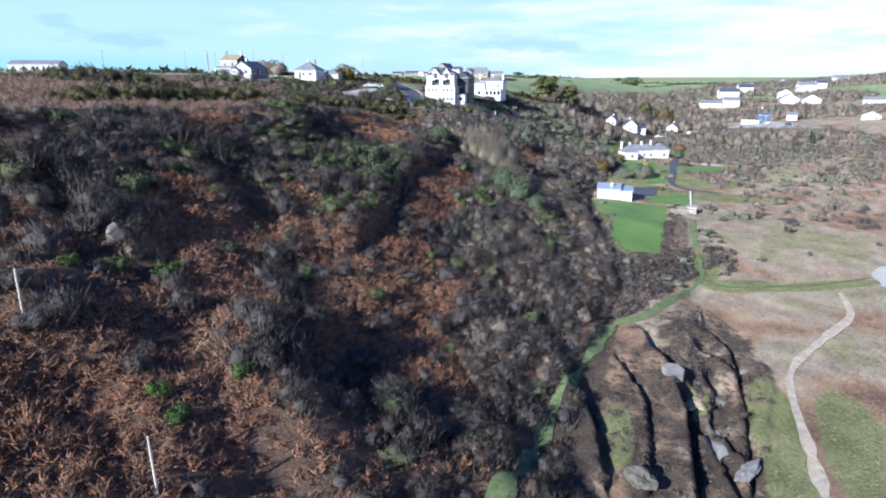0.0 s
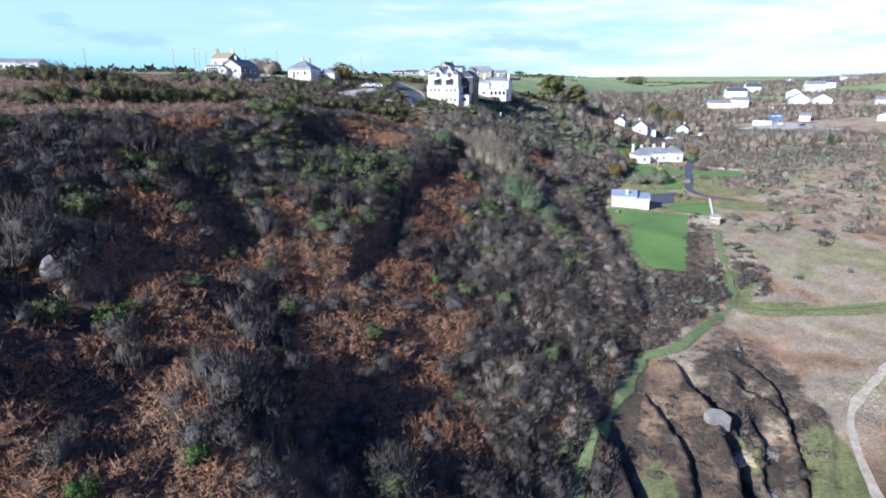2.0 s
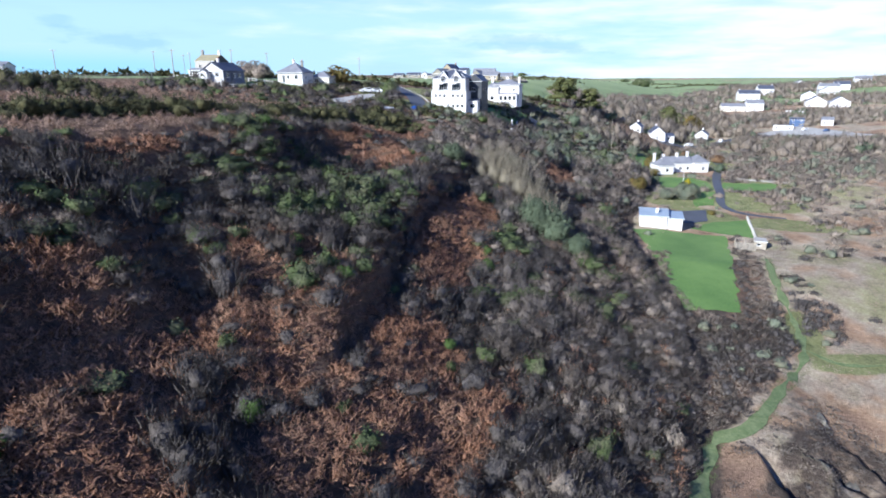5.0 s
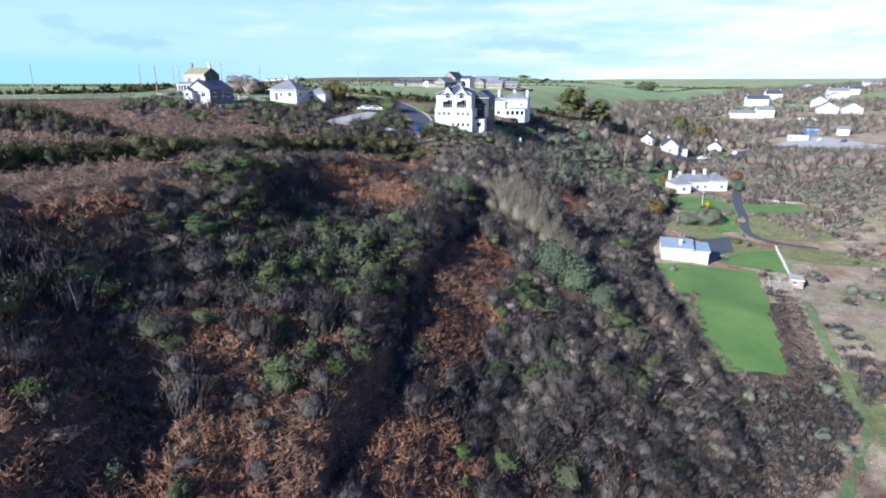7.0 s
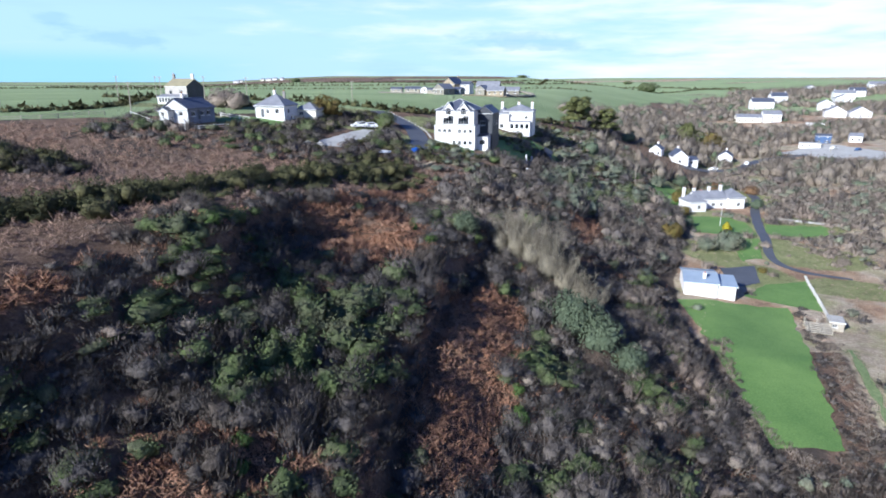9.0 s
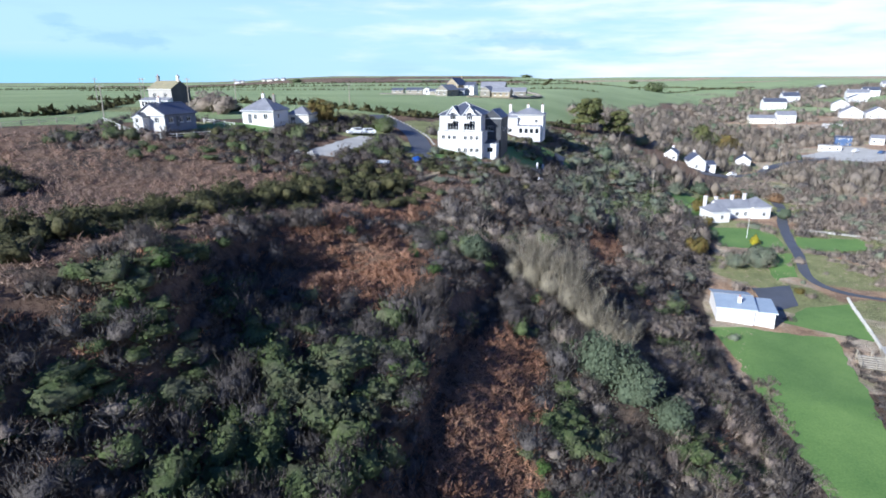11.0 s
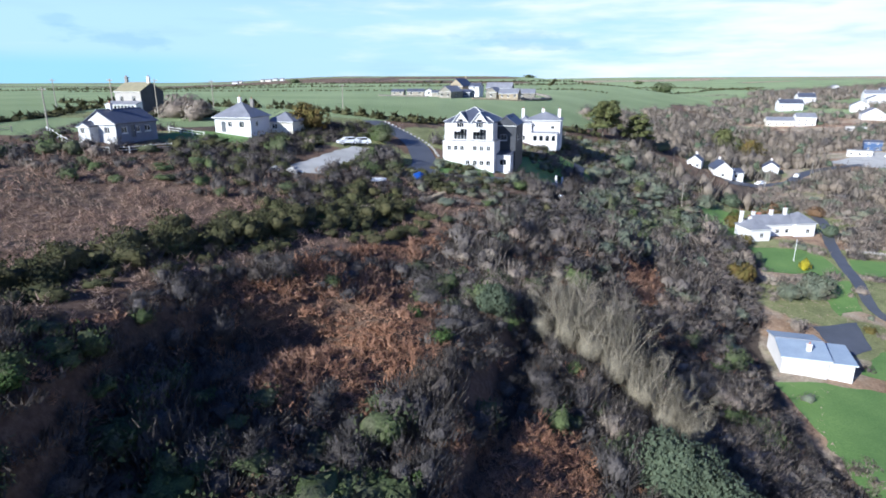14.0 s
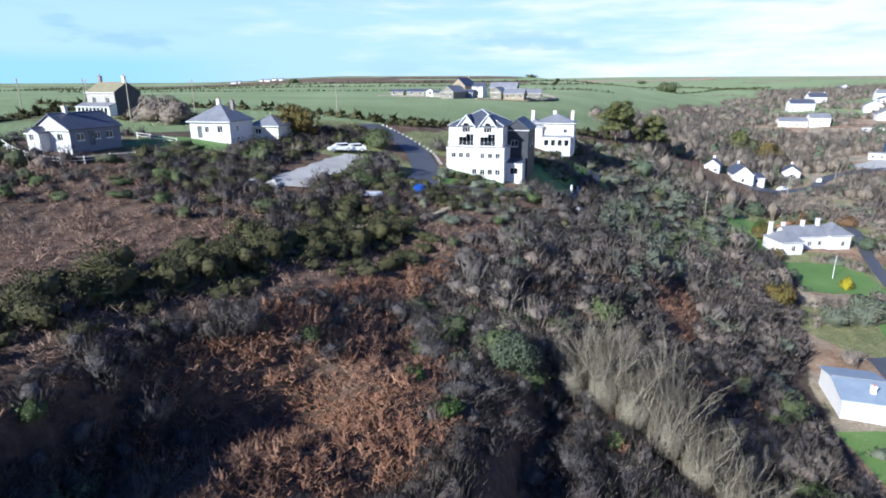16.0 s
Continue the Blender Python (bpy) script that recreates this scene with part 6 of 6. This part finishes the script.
    # bushes on the slope below the villa
    x, y = jittered(16, 74, 222, 318, 2.3)
    m = (inside(x, y, [(36, 258, 15, 26, -25), (60, 280, 16, 22, -20), (26, 238, 9, 10, 0)]) > 0) & keep_clear(x, y) & (RNG.uniform(0, 1, len(x)) < 0.8)
    x, y = x[m], y[m]
    size, k = RNG.uniform(1.0, 2.4, len(x)), RNG.uniform(0, 1, len(x))
    for lo, hi, shapes, mat, name, label in ((0, 0.35, leaves, M_SAGE, "villa_shrubs", "grey-green bushes on the slope below the villa"), (0.35, 0.6, leaves, M_GORSE, "villa_bushes", "dark green bushes on the slope below the villa"),
                                             (0.6, 1.0, far_twigs, M_TAN, "villa_thicket", "tan leafless bushes on the slope below the villa")):
        q = (k >= lo) & (k < hi)
        scatter(name, shapes, x[q], y[q], size[q], size[q] * 1.1, mat, label, "bushes")
    # dark thickets on the plateau
    x, y = jittered(-110, 0, 120, 232, 1.9)
    thick = inside(x, y, [(-80, 143, 24, 13, 0), (-41, 186, 11, 8, 35), (-30, 220, 12, 5, 20), (-36, 204, 5, 14, -10), (-13, 193, 4, 4, 0), (-19, 190, 6, 5, 0), (-24, 226, 10, 6, 10), (-66, 230, 10, 6, 0), (-2, 196, 12, 5, 10), (-38, 178, 9, 4, 25), (-48, 191, 10, 4, 15), (-23, 176, 8, 6, 20), (-20, 184, 9, 6, 0), (-36, 199, 5, 13, -20), (-17.5, 203, 3.6, 12, -10), (-30, 212, 7, 4, 20), (0, 226, 8, 5, 20)])
    m = (thick > 0.05) & keep_clear(x, y)
    x, y, thick = x[m], y[m], thick[m]
    size = RNG.uniform(1.1, 1.9, len(x))
    mound = inside(x, y, [(-80, 143, 24, 13, 0)]) > 0
    tall = size * RNG.uniform(0.9, 1.2, len(x)) * (0.6 + 0.6 * np.sqrt(thick)) * np.where(mound, 1.5, 1.0)
    a = RNG.uniform(0, 1, len(x)) < np.where(mound, 0.5, 0.72)
    scatter("plateau_thicket", far_twigs, x[a], y[a], size[a], tall[a] * 0.9, M_HEATHER, "dark leafless thicket on the plateau", "scrub")
    scatter("plateau_bushes", leaves, x[~a], y[~a], size[~a], tall[~a], M_GORSE, "dark green bushes on the plateau", "bushes")


def valley_plants():
    twigs = [joined(brush(52, 0.075), shrub(34, 0.26, c, 0.18, core=0.6, level=1, soft=0.75, spread_out=0.55)) for c in (5, 6, 7)]
    leaves = [shrub(70, 0.13, c, leaf=True) for c in (4, 5)]
    tuft = [fronds(10, 0.16), fronds(10, 0.15)]
    x, y = jittered(22, 210, 40, 330, 1.7)
    u = hill(x, y)
    m = (u < -0.01) & keep_clear(x, y) & (inside(x, y, [(53, 147, 12, 30, -22), (195, 350, 30, 35, 0)]) <= 0)
    x, y = x[m], y[m]
    n1 = fbm(x, y, 17, 3, 201)
    dense = smooth(y + 0.25 * (x - 60), 185, 235) * (0.25 + 0.9 * smooth(n1, 0.42, 0.58)) + smooth(n1, 0.54, 0.64) * 0.22 * smooth(y, 115, 150)
    dense = np.maximum(dense, inside(x, y, [(60, 128, 6, 14, -10), (60, 150, 5, 10, -20)]) > 0)
    d, side = from_line(x, y, GREEN_PATH)
    foot = (side < 0) & (y < 152)
    dense = np.where(foot, 1.25, dense)
    ribs = inside(x, y, [(33, 72, 10, 30, -27)]) > 0
    dense = np.where(ribs & ~foot, 0.10, dense)
    bush = RNG.uniform(0, 1, len(x)) < dense * 0.78
    size = RNG.uniform(0.8, 1.9, len(x)) * (0.6 + 1.05 * n1)
    size = size * (1 + 0.5 * smooth(y, 190, 260)) * np.where(ribs, 0.6, 1)
    kind = RNG.uniform(0, 1, len(x))
    kind = np.where((y < 150) & (kind < 0.68), 0.75, kind)
    for lo, hi, shapes, mat, name, label in ((0.0, 0.68, twigs, M_TAN, "valley_scrub", "leafless tan scrub on the valley side"),
                                             (0.68, 0.88, twigs, M_SCRUB, "valley_thorn", "leafless grey thorn scrub in the valley"),
                                             (0.88, 1.0, leaves, M_SAGE, "valley_bushes", "grey-green bushes in the valley")):
        k = bush & (kind >= lo) & (kind < hi)
        scatter(name, shapes, x[k], y[k], size[k], size[k] * RNG.uniform(0.7, 1.1, k.sum()), mat, label, "scrub")
    edge = curve_through([(67.5, 169), (62, 156), (56.5, 143), (51, 130), (47.5, 121.5)], 0.8)
    edge = edge + RNG.normal(0, 0.7, edge.shape) + (1.2, 0)
    s = RNG.uniform(0.6, 1.3, len(edge))
    scatter("lawn_border", twigs, edge[:, 0], edge[:, 1], s, s * 0.8, M_SCRUB, "brown leafless border along the lawn", "scrub")
    # close low growth at the hill's foot and over the rocks
    low = ribs | foot
    mats = [brush(n, 0.12) for n in (60, 66, 54)]
    lx, ly = jittered(8, 68, 42, 152, 1.15)
    d, side = from_line(lx, ly, GREEN_PATH)
    at_foot = (side < 0) & (d < 26)
    over = (inside(lx, ly, [(34, 73, 11, 32, -27)]) > 0) & ~at_foot
    for _, cleft in CLEFTS:
        over &= from_line(lx, ly, cleft)[0] > 1.1
    k = (hill(lx, ly) < 0.06) & keep_clear(lx, ly) & (at_foot | (over & (fbm(lx, ly, 5, 2, 261) > 0.33)))
    lx, ly, at_foot = lx[k], ly[k], at_foot[k]
    s = RNG.uniform(0.7, 1.2, len(lx)) * np.where(at_foot, 1.0, 0.85)
    h = s * RNG.uniform(0.45, 0.9, len(lx)) * np.where(at_foot, 0.85, 0.5)
    pale = fbm(lx, ly, 8, 2, 271) + 0.004 * (ly - 105) > 0.53
    for q, mat, name, label in ((~pale, M_PALETHORN, "low_scrub", "low grey-brown scrub at the hill's foot and over the rocks"), (pale, M_TAN, "low_heath", "low tan scrub at the hill's foot and over the rocks")):
        scatter(name, mats, lx[q], ly[q], s[q], h[q], mat, label, "scrub")
    t = ~bush & ~low & (RNG.uniform(0, 1, len(x)) < 0.85)
    s = RNG.uniform(0.4, 0.9, t.sum())
    scatter("heath_tufts", tuft, x[t], y[t], s, s * 0.55, M_HEATH, "low tan heath and dead grass tufts", "heath")
    # grass along the turf path
    edge = curve_through(GREEN_PATH, 0.22)
    edge = np.concatenate([edge, edge])
    off = RNG.normal(0, 0.25, edge.shape) + np.where(np.arange(len(edge)) < len(edge) // 2, -0.62, 0.62)[:, None] * (1.0, -0.35)
    s = RNG.uniform(0.22, 0.5, len(edge))
    blades = [fronds(14, 0.12), fronds(12, 0.14)]
    scatter("path_grass", blades, edge[:, 0] + off[:, 0], edge[:, 1] + off[:, 1], s, s * 0.7, M_VERGE, "green grass tufts along the turf path", "grass")
    # woods round the village
    x, y = jittered(46, 540, 232, 800, 6.7)
    u = hill(x, y)
    wood = inside(x, y, [(120, 350, 70, 60, 30), (170, 430, 60, 70, 0), (75, 275, 30, 26, 0), (240, 540, 60, 60, 0), (230, 420, 45, 30, 0), (160, 290, 50, 22, 0), (270, 440, 50, 40, 0), (330, 560, 60, 60, 0), (420, 700, 110, 90, 0), (300, 640, 60, 40, 0)])
    m = (wood > 0.0) & keep_clear(x, y) & (u < 1.0) & (from_line(x, y, VILLAGE_ROAD)[0] > np.where(y > 345, 4.2, 7.0)) & (inside(x, y, [(196, 352, 32, 32, 0), (90, 298, 26, 20, 0), (108, 290, 22, 14, 0), (98, 308, 14, 14, 0), (127, 320, 14, 18, 0), (215, 478, 44, 24, -14), (275, 560, 44, 28, 0), (300, 495, 40, 26, 0), (385, 620, 60, 34, 0), (340, 460, 30, 20, 0), (262, 364, 18, 14, 0)]) <= 0)
    x, y = x[m], y[m]
    size = RNG.uniform(3.4, 6.6, len(x))
    tall = RNG.uniform(4.5, 9.5, len(x)) * (0.7 + 0.5 * wood[m])
    bare = [joined(brush(64, 0.05), shrub(40, 0.20, c, 0.12, 1.05, 0.25, lift=0.42, core=0.66, level=1, soft=0.8, spread_out=0.5)) for c in (10, 12, 8)]
    k = RNG.uniform(0, 1, len(x))
    scatter("bare_woodland", bare, x[k < 0.8], y[k < 0.8], size[k < 0.8], tall[k < 0.8], M_WOOD, "leafless tan woodland round the village", "woodland")
    g = (k >= 0.8) & (k < 0.9)
    scatter("grey_woodland", bare, x[g], y[g], size[g], tall[g], M_SCRUB, "leafless grey woodland round the village", "woodland")
    g = k >= 0.9
    scatter("evergreen_woodland", leaves, x[g], y[g], size[g] * 0.8, tall[g] * 0.7, M_OAK, "scattered evergreen trees round the village", "woodland")
    # hedges of the far fields
    pts = []
    for line in ([(-140, 300), (-60, 262), (-22, 243), (-8, 248)], [(-22, 243), (12, 264), (48, 300)], [(-500, 700), (-100, 680), (150, 760), (420, 900)],
                 [(100, 700), (160, 1000)], [(-520, 860), (-200, 800), (60, 880), (300, 1010)], [(-300, 560), (-60, 520), (120, 560)], [(300, 1000), (420, 760)], [(-140, 178), (-95, 205), (-105, 262)]):
        c = curve_through(line, 1.3 if line[0][1] < 500 else 2.4)
        pts.append(c + RNG.normal(0, 0.4, c.shape))
    p = np.concatenate(pts)
    s = RNG.uniform(0.8, 1.5, len(p)) * (1 + smooth(p[:, 1], 400, 900))
    s = s * np.where(p[:, 1] < 300, 1.5, 1.0)
    hedge = [shrub(14, 0.5, 1, leaf=True, lift=0.3, core=0.9), shrub(14, 0.5, 1, leaf=True, lift=0.3, core=0.9)]
    scatter("field_hedges", hedge, p[:, 0], p[:, 1], s, s * 0.8, M_GORSE, "dark hedges between the far fields", "hedge")


hillside_plants()
valley_plants()


# single trees and bushes
def limb(bm, a, way, length, r, depth, rng, tips, bend=0.35):
    n = 3
    p, d = Vector(a), Vector(way).normalized()
    for k in range(n):
        q = p + d * (length / n)
        tube(bm, p, q, r * (1 - 0.22 * k), r * (1 - 0.22 * (k + 1)), 5)
        p = q
        d = (d + Vector((rng.uniform(-1, 1), rng.uniform(-1, 1), rng.uniform(-0.4, 0.9))) * bend * 0.5).normalized()
        if depth > 0 and k > 0:
            side = (d + Vector((rng.uniform(-1, 1), rng.uniform(-1, 1), rng.uniform(-0.1, 0.7))) * 0.8).normalized()
            limb(bm, p, side, length * rng.uniform(0.5, 0.7), r * 0.5, depth - 1, rng, tips, bend)
    tips.append((p, d))


def bare_tree(name, x, y, h, label, mat_bark, mat_twig, stems=4, seed=1, per_tip=36, spread_out=0.5, category="tree", group=""):
    rng = random.Random(seed)
    t = empty(name, pose(x, y, z_at(x, y) - 0.2), label, category, group)
    bm, tips = bmesh.new(), []
    for k in range(stems):
        a = k * math.tau / stems + rng.uniform(-0.4, 0.4)
        limb(bm, (0.25 * math.cos(a), 0.25 * math.sin(a), 0), (math.cos(a) * spread_out, math.sin(a) * spread_out, 1), h * rng.uniform(0.55, 0.75), 0.011 * h, 2, rng, tips, 0.22)
    part("trunk", bm, mat_bark, t)
    tris = []
    for p, d in tips:
        base = np.array(p)[None] - np.array(d)[None] * RNG.uniform(0, 0.16 * h, (per_tip, 1)) + RNG.normal(0, 0.03 * h, (per_tip, 3))
        way = np.array(d)[None] * 0.7 + rand_dirs(per_tip, 0.9) * 0.55
        tris.append(slivers(base, base + way * RNG.uniform(0.05, 0.13, (per_tip, 1)) * h, 0.0042 * h * RNG.uniform(0.6, 1.4, per_tip)))
    v, f, n = shrub(700, 0.30, 12, 0.045, up=0.9, core=0.74, level=2, soft=0.7, spread_out=0.6)
    soup("crown", joined((v * np.array((0.46 * h, 0.46 * h, 0.98 * h)), f, n), loose(np.concatenate(tris))), mat_twig, t)
    return t


def green_bush(name, x, y, r, h, mat, label, category="bush", n=420, size=0.11, count=8, group="", trunk=True):
    t = empty(name, pose(x, y, z_at(x, y) - 0.12), label, category, group)
    v, f, s = shrub(int(n * 1.4), size * 0.8, count, leaf=True, core=0.76)
    soup("crown", (v * np.array((r, r, h)), f, s), mat, t)
    if trunk:
        bm = bmesh.new()
        tube(bm, (0, 0, -0.2), (0.08 * r, 0.05 * r, 0.6 * h), 0.06 * r + 0.02, 0.03 * r, 6)
        for k in range(3):
            tube(bm, (0, 0, 0.2 * h), (0.4 * r * math.cos(k * 2.1), 0.4 * r * math.sin(k * 2.1), 0.7 * h), 0.04 * r + 0.01, 0.01, 5)
        part("trunk", bm, M_BARK, t)
    return t


# the pale willow thicket below the brow
for k, (tx, ty, th) in enumerate(((5.5, 153.5, 6.5), (8.2, 152.2, 8.0), (10.6, 150.4, 8.4), (13.0, 148.6, 8.2), (15.4, 146.6, 7.6), (17.6, 145.0, 6.8), (19.8, 143.4, 5.6), (9.6, 155.0, 7.2), (13.6, 152.4, 7.4))):
    bare_tree("willow_tree", tx, ty, th * 0.82, "pale leafless willow with many upright stems on the hillside", M_PALEBARK, M_WILLOW, 13, 40 + k, 20, 0.34, group="willow thicket")
EVERGREENS = ((14.2, 135.0, 4.0, 5.6, M_OAK), (17.8, 131.6, 3.4, 4.8, M_OAK), (21.4, 129.2, 2.8, 3.8, M_OAK), (-0.8, 150.6, 2.6, 3.6, M_OAK), (24.5, 133.5, 2.4, 3.0, M_TAN))
for bx, by, br, bh, bmat in EVERGREENS:
    green_bush("evergreen_oak", bx, by, br, bh, bmat, "round-topped grey-green evergreen oak on the hillside", "tree", 2600, 0.07, 16)
GREENS = ((-16.4, 110.4), (-9.5, 117.2), (-19.5, 96.8), (4.2, 116.5), (-28.5, 103.1), (-22, 100.7), (-3.5, 159.5), (-33.7, 57), (-29.6, 59.6), (-36.7, 54.6), (-11.2, 75.6), (-23.7, 43), (-21.4, 41.6), (-1.7, 87.7),
          (-13.2, 92), (-18.5, 48), (-21.4, 77.3), (-17.6, 72.2), (-2.1, 91.3), (-11.4, 96.2), (-19, 94.6), (4.3, 113.5), (-31.5, 79.7), (-8.8, 146), (-6, 142.6), (-17.3, 146.9), (-25.9, 125.1), (21.2, 178.4), (10, 142.9),
          (-7.5, 124.2), (-9.4, 119.1), (-16.7, 113.8), (-28.7, 117.9), (-29.6, 112.6), (-21.8, 115.9), (-21.1, 171.4), (-22.3, 166.1))
for k, (bx, by) in enumerate(GREENS):
    r = 1.0 + 0.5 * ((k * 37) % 10) / 10
    if k in (7, 8):
        r = 1.9
    green_bush("green_bush", bx, by, r, r * 1.15, M_BRIGHT if k % 3 != 1 else M_IVY, "bright green leafy bush among bracken" if k % 3 != 1 else "dark green leafy bush among bare scrub", n=420, size=0.12, group="green bushes on the hillside")


def pine(x, y, h, r, label):
    t = empty("pine_tree", pose(x, y, z_at(x, y) - 0.2), label, "tree", "pines")
    bm = bmesh.new()
    tube(bm, (0, 0, 0), (0.2, 0.1, h * 0.8), 0.3, 0.14, 8)
    for k in range(7):
        a = k * 2.4
        tube(bm, (0.1, 0.05, h * (0.3 + 0.07 * k)), (r * 0.7 * math.cos(a), r * 0.7 * math.sin(a), h * (0.42 + 0.07 * k)), 0.1, 0.04, 5)
    part("trunk", bm, M_BARK, t)
    tris = []
    for k in range(34):
        a, f = k * 2.4, RNG.uniform(0, 1)
        cz = h * (0.25 + 0.68 * f)
        rr = r * (1.0 - 0.55 * f ** 2) * RNG.uniform(0.35, 0.9)
        v, f, s = shrub(130, 0.15, 4, leaf=True, flat=0.65, core=0.86)
        tris.append((v * np.array((r * 0.42, r * 0.42, r * 0.34)) + np.array((rr * math.cos(a), rr * math.sin(a), cz)), f, s))
    soup("crown", joined(*tris), M_PINE, t)


pine(50.0, 300, 12.0, 6.6, "broad dark green pine beside the villa")
pine(64.0, 305, 11.5, 5.8, "dark green pine with a rounded crown")
pine(57.0, 318, 12.0, 4.6, "dark green pine behind the others")
for bx, by, br, bh, bmat, bl, bn in ((61, 216, 4.0, 5.0, M_TAN, "tan garden tree beside the white house", 900), (57, 208, 3.6, 4.6, M_OLIVE, "olive garden tree beside the bungalow", 800), (66, 229, 3.2, 4.2, M_TAN, "tan garden tree beside the white house", 700), (22.7, 86.3, 1.4, 2.6, M_TAN, "tall tan bush beside the green path", 700), (92, 262, 4.0, 4.6, M_RUSSET, "russet garden tree behind the white house", 800), (99, 268, 3.4, 4.0, M_OAK, "dark green garden shrub behind the white house", 700),
                                     (84, 272, 4.6, 4.2, M_OAK, "dark green garden shrub behind the white house", 800), (107, 264, 3.2, 3.4, M_RUSSET, "russet garden shrub behind the white house", 600), (72, 262, 4.2, 3.6, M_SAGE, "grey-green garden shrub behind the white house", 700), (81, 205, 1.8, 1.6, M_TAN, "tan shrub beside the drive", 400), (58, 189, 2.6, 2.2, M_TAN, "tan shrub behind the bungalow", 500), (72, 189, 1.6, 1.4, M_OLIVE, "low shrub on the forecourt's edge", 400), (69.3, 203, 4.4, 4.6, M_SAGE, "broad grey-green shrubbery in the garden", 2200), (63.5, 201, 3.0, 3.6, M_SAGE, "broad grey-green shrubbery in the garden", 1300),
                                     (76.0, 217.0, 1.7, 2.8, M_YELLOW, "golden yellow conifer on the lawn", 700), (75, 250, 3.2, 4.0, M_OLIVE, "russet-leaved tree behind the white house", 700),
                                     (84, 253, 3.0, 4.0, M_IVY, "dark evergreen behind the white house", 700), (90, 256, 3.0, 3.6, M_OLIVE, "olive-green tree behind the white house", 700),
                                     (123, 366, 9.5, 11, M_PINE, "large olive-green tree above the cottages", 1500), (136, 364, 7.5, 9, M_OLIVE, "orange-leaved tree above the cottages", 1000),
                                     (-19.7, 216.5, 4.2, 4.0, M_IVY, "dark green tree beside the road", 1200), (-36, 218, 5.5, 5.0, M_OLIVE, "tall tan-green bush beside the bungalow", 1100), (-66, 226, 6.5, 5.2, M_TAN, "tan bush between the farmhouses", 1300),
                                     (-60, 222, 4.5, 4.6, M_TAN, "tan bush between the farmhouses", 900), (250, 800, 16, 13, M_IVY, "dark copse in the far field", 900),
                                     (71.5, 236, 2.4, 3.0, M_OLIVE, "olive garden shrub beside the white house", 700), (67, 222, 2.6, 3.0, M_OAK, "green garden shrub beside the white house", 800), (98, 243, 3.0, 3.6, M_OAK, "green tree behind the drive", 900), (92, 262, 3.4, 4.2, M_OAK, "green tree behind the white house", 900), (79, 258, 2.6, 3.4, M_BRIGHT, "bright green tree behind the white house", 700),
                                     (-17, 200, 3.6, 3.6, M_SCRUB, "grey leafless tree above the brow", 1500)):
    green_bush("garden_tree" if bh > 3.3 else "shrub", bx, by, br, bh, bmat, bl, "tree" if bh > 3.3 else "shrub", bn, 0.1 if bn < 1200 else 0.075, 9)


# rocks by the stream
for k, (rx, ry, sx, sy, sz, rmat) in enumerate(((35.0, 64.5, 1.2, 3.2, 0.45, M_GREYSTONE), (43, 86, 1.0, 1.8, 0.4, M_ROCK), (36.4, 59, 0.9, 2.4, 0.4, M_GREYSTONE),
                                                (35.6, 72, 1.4, 1.9, 0.6, M_TANROCK), (46, 97, 0.8, 1.5, 0.7, M_ROCK), (40, 74, 0.9, 1.8, 0.5, M_ROCK))):
    heap("rock_outcrop", rx, ry, sx, sy, sz, rmat, "weathered rock beside the stream gully", "rock", 60 + k)["group"] = "rocks by the stream"


# single bushes that stand out, built once in a few shapes and copied
def bush_kind(name, r, h, mat, label, group, n, size, count, leaf):
    t = empty(name, pose(0, 0, 0), label, "bush", group)
    v, f, s = shrub(n, size, count, 0.10, leaf=leaf, core=0.88 if leaf else 0.58, rough=0.5, spread_out=0.95)
    soup("crown", (v * np.array((r, r, h)), f, s), mat, t)
    bm = bmesh.new()
    for k in range(4):
        a = k * 1.57 + 0.4
        tube(bm, (0.1 * math.cos(a), 0.1 * math.sin(a), -0.3), (0.45 * r * math.cos(a), 0.45 * r * math.sin(a), 0.65 * h), 0.05, 0.015, 5)
    part("stem", bm, M_BARK, t)
    return t


def plant_out(kinds, spots, seed):
    rng = random.Random(seed)
    for i, (px, py) in enumerate(spots):
        m = pose(px, py, z_at(px, py) - 0.15, 0, 0, rng.uniform(0, 360))
        if i < len(kinds):
            kinds[i].matrix_world = m
        else:
            copy_thing(kinds[i % len(kinds)], m)


hedge_line = curve_through(HEDGE, 1.05)
plant_out([bush_kind("gorse_bush", r, r * 1.2, M_GORSE, "dark green gorse bush in the hedge along the brow", "gorse hedge", 340, 0.07, 6, True) for r in (1.6, 2.0, 2.4, 1.8)],
          [(p[0] + RNG.normal(0, 1.1), p[1] + RNG.normal(0, 1.1)) for p in hedge_line], 5)
spots = []
while len(spots) < 110:
    px, py = float(RNG.uniform(-44, 26)), float(RNG.uniform(40, 160))
    if 0.08 < float(hill(px, py)) < 0.97 and bool(keep_clear(np.array([px]), np.array([py]))[0]) and float(inside(np.array([px]), np.array([py]), BRACKEN_PATCHES)[0]) < 0.02 and all((px - a) ** 2 + (py - b) ** 2 > 9 for a, b in spots):
        spots.append((px, py))
plant_out([bush_kind("blackthorn_bush", r, r * 1.15, M_SCRUB, "rounded leafless grey blackthorn bush on the hillside", "blackthorn bushes", 800, 0.24, 14, False) for r in (1.5, 1.9, 2.3, 1.7, 2.1)], spots, 9)
for cx, cy, cr, ch in ((330, 1150, 12, 6), (-210, 905, 12, 6), (150, 1220, 14, 6)):
    green_bush("copse", cx, cy, cr, ch, M_IVY, "dark copse on the skyline", "trees", 500, 0.1, 9, "copses", False)
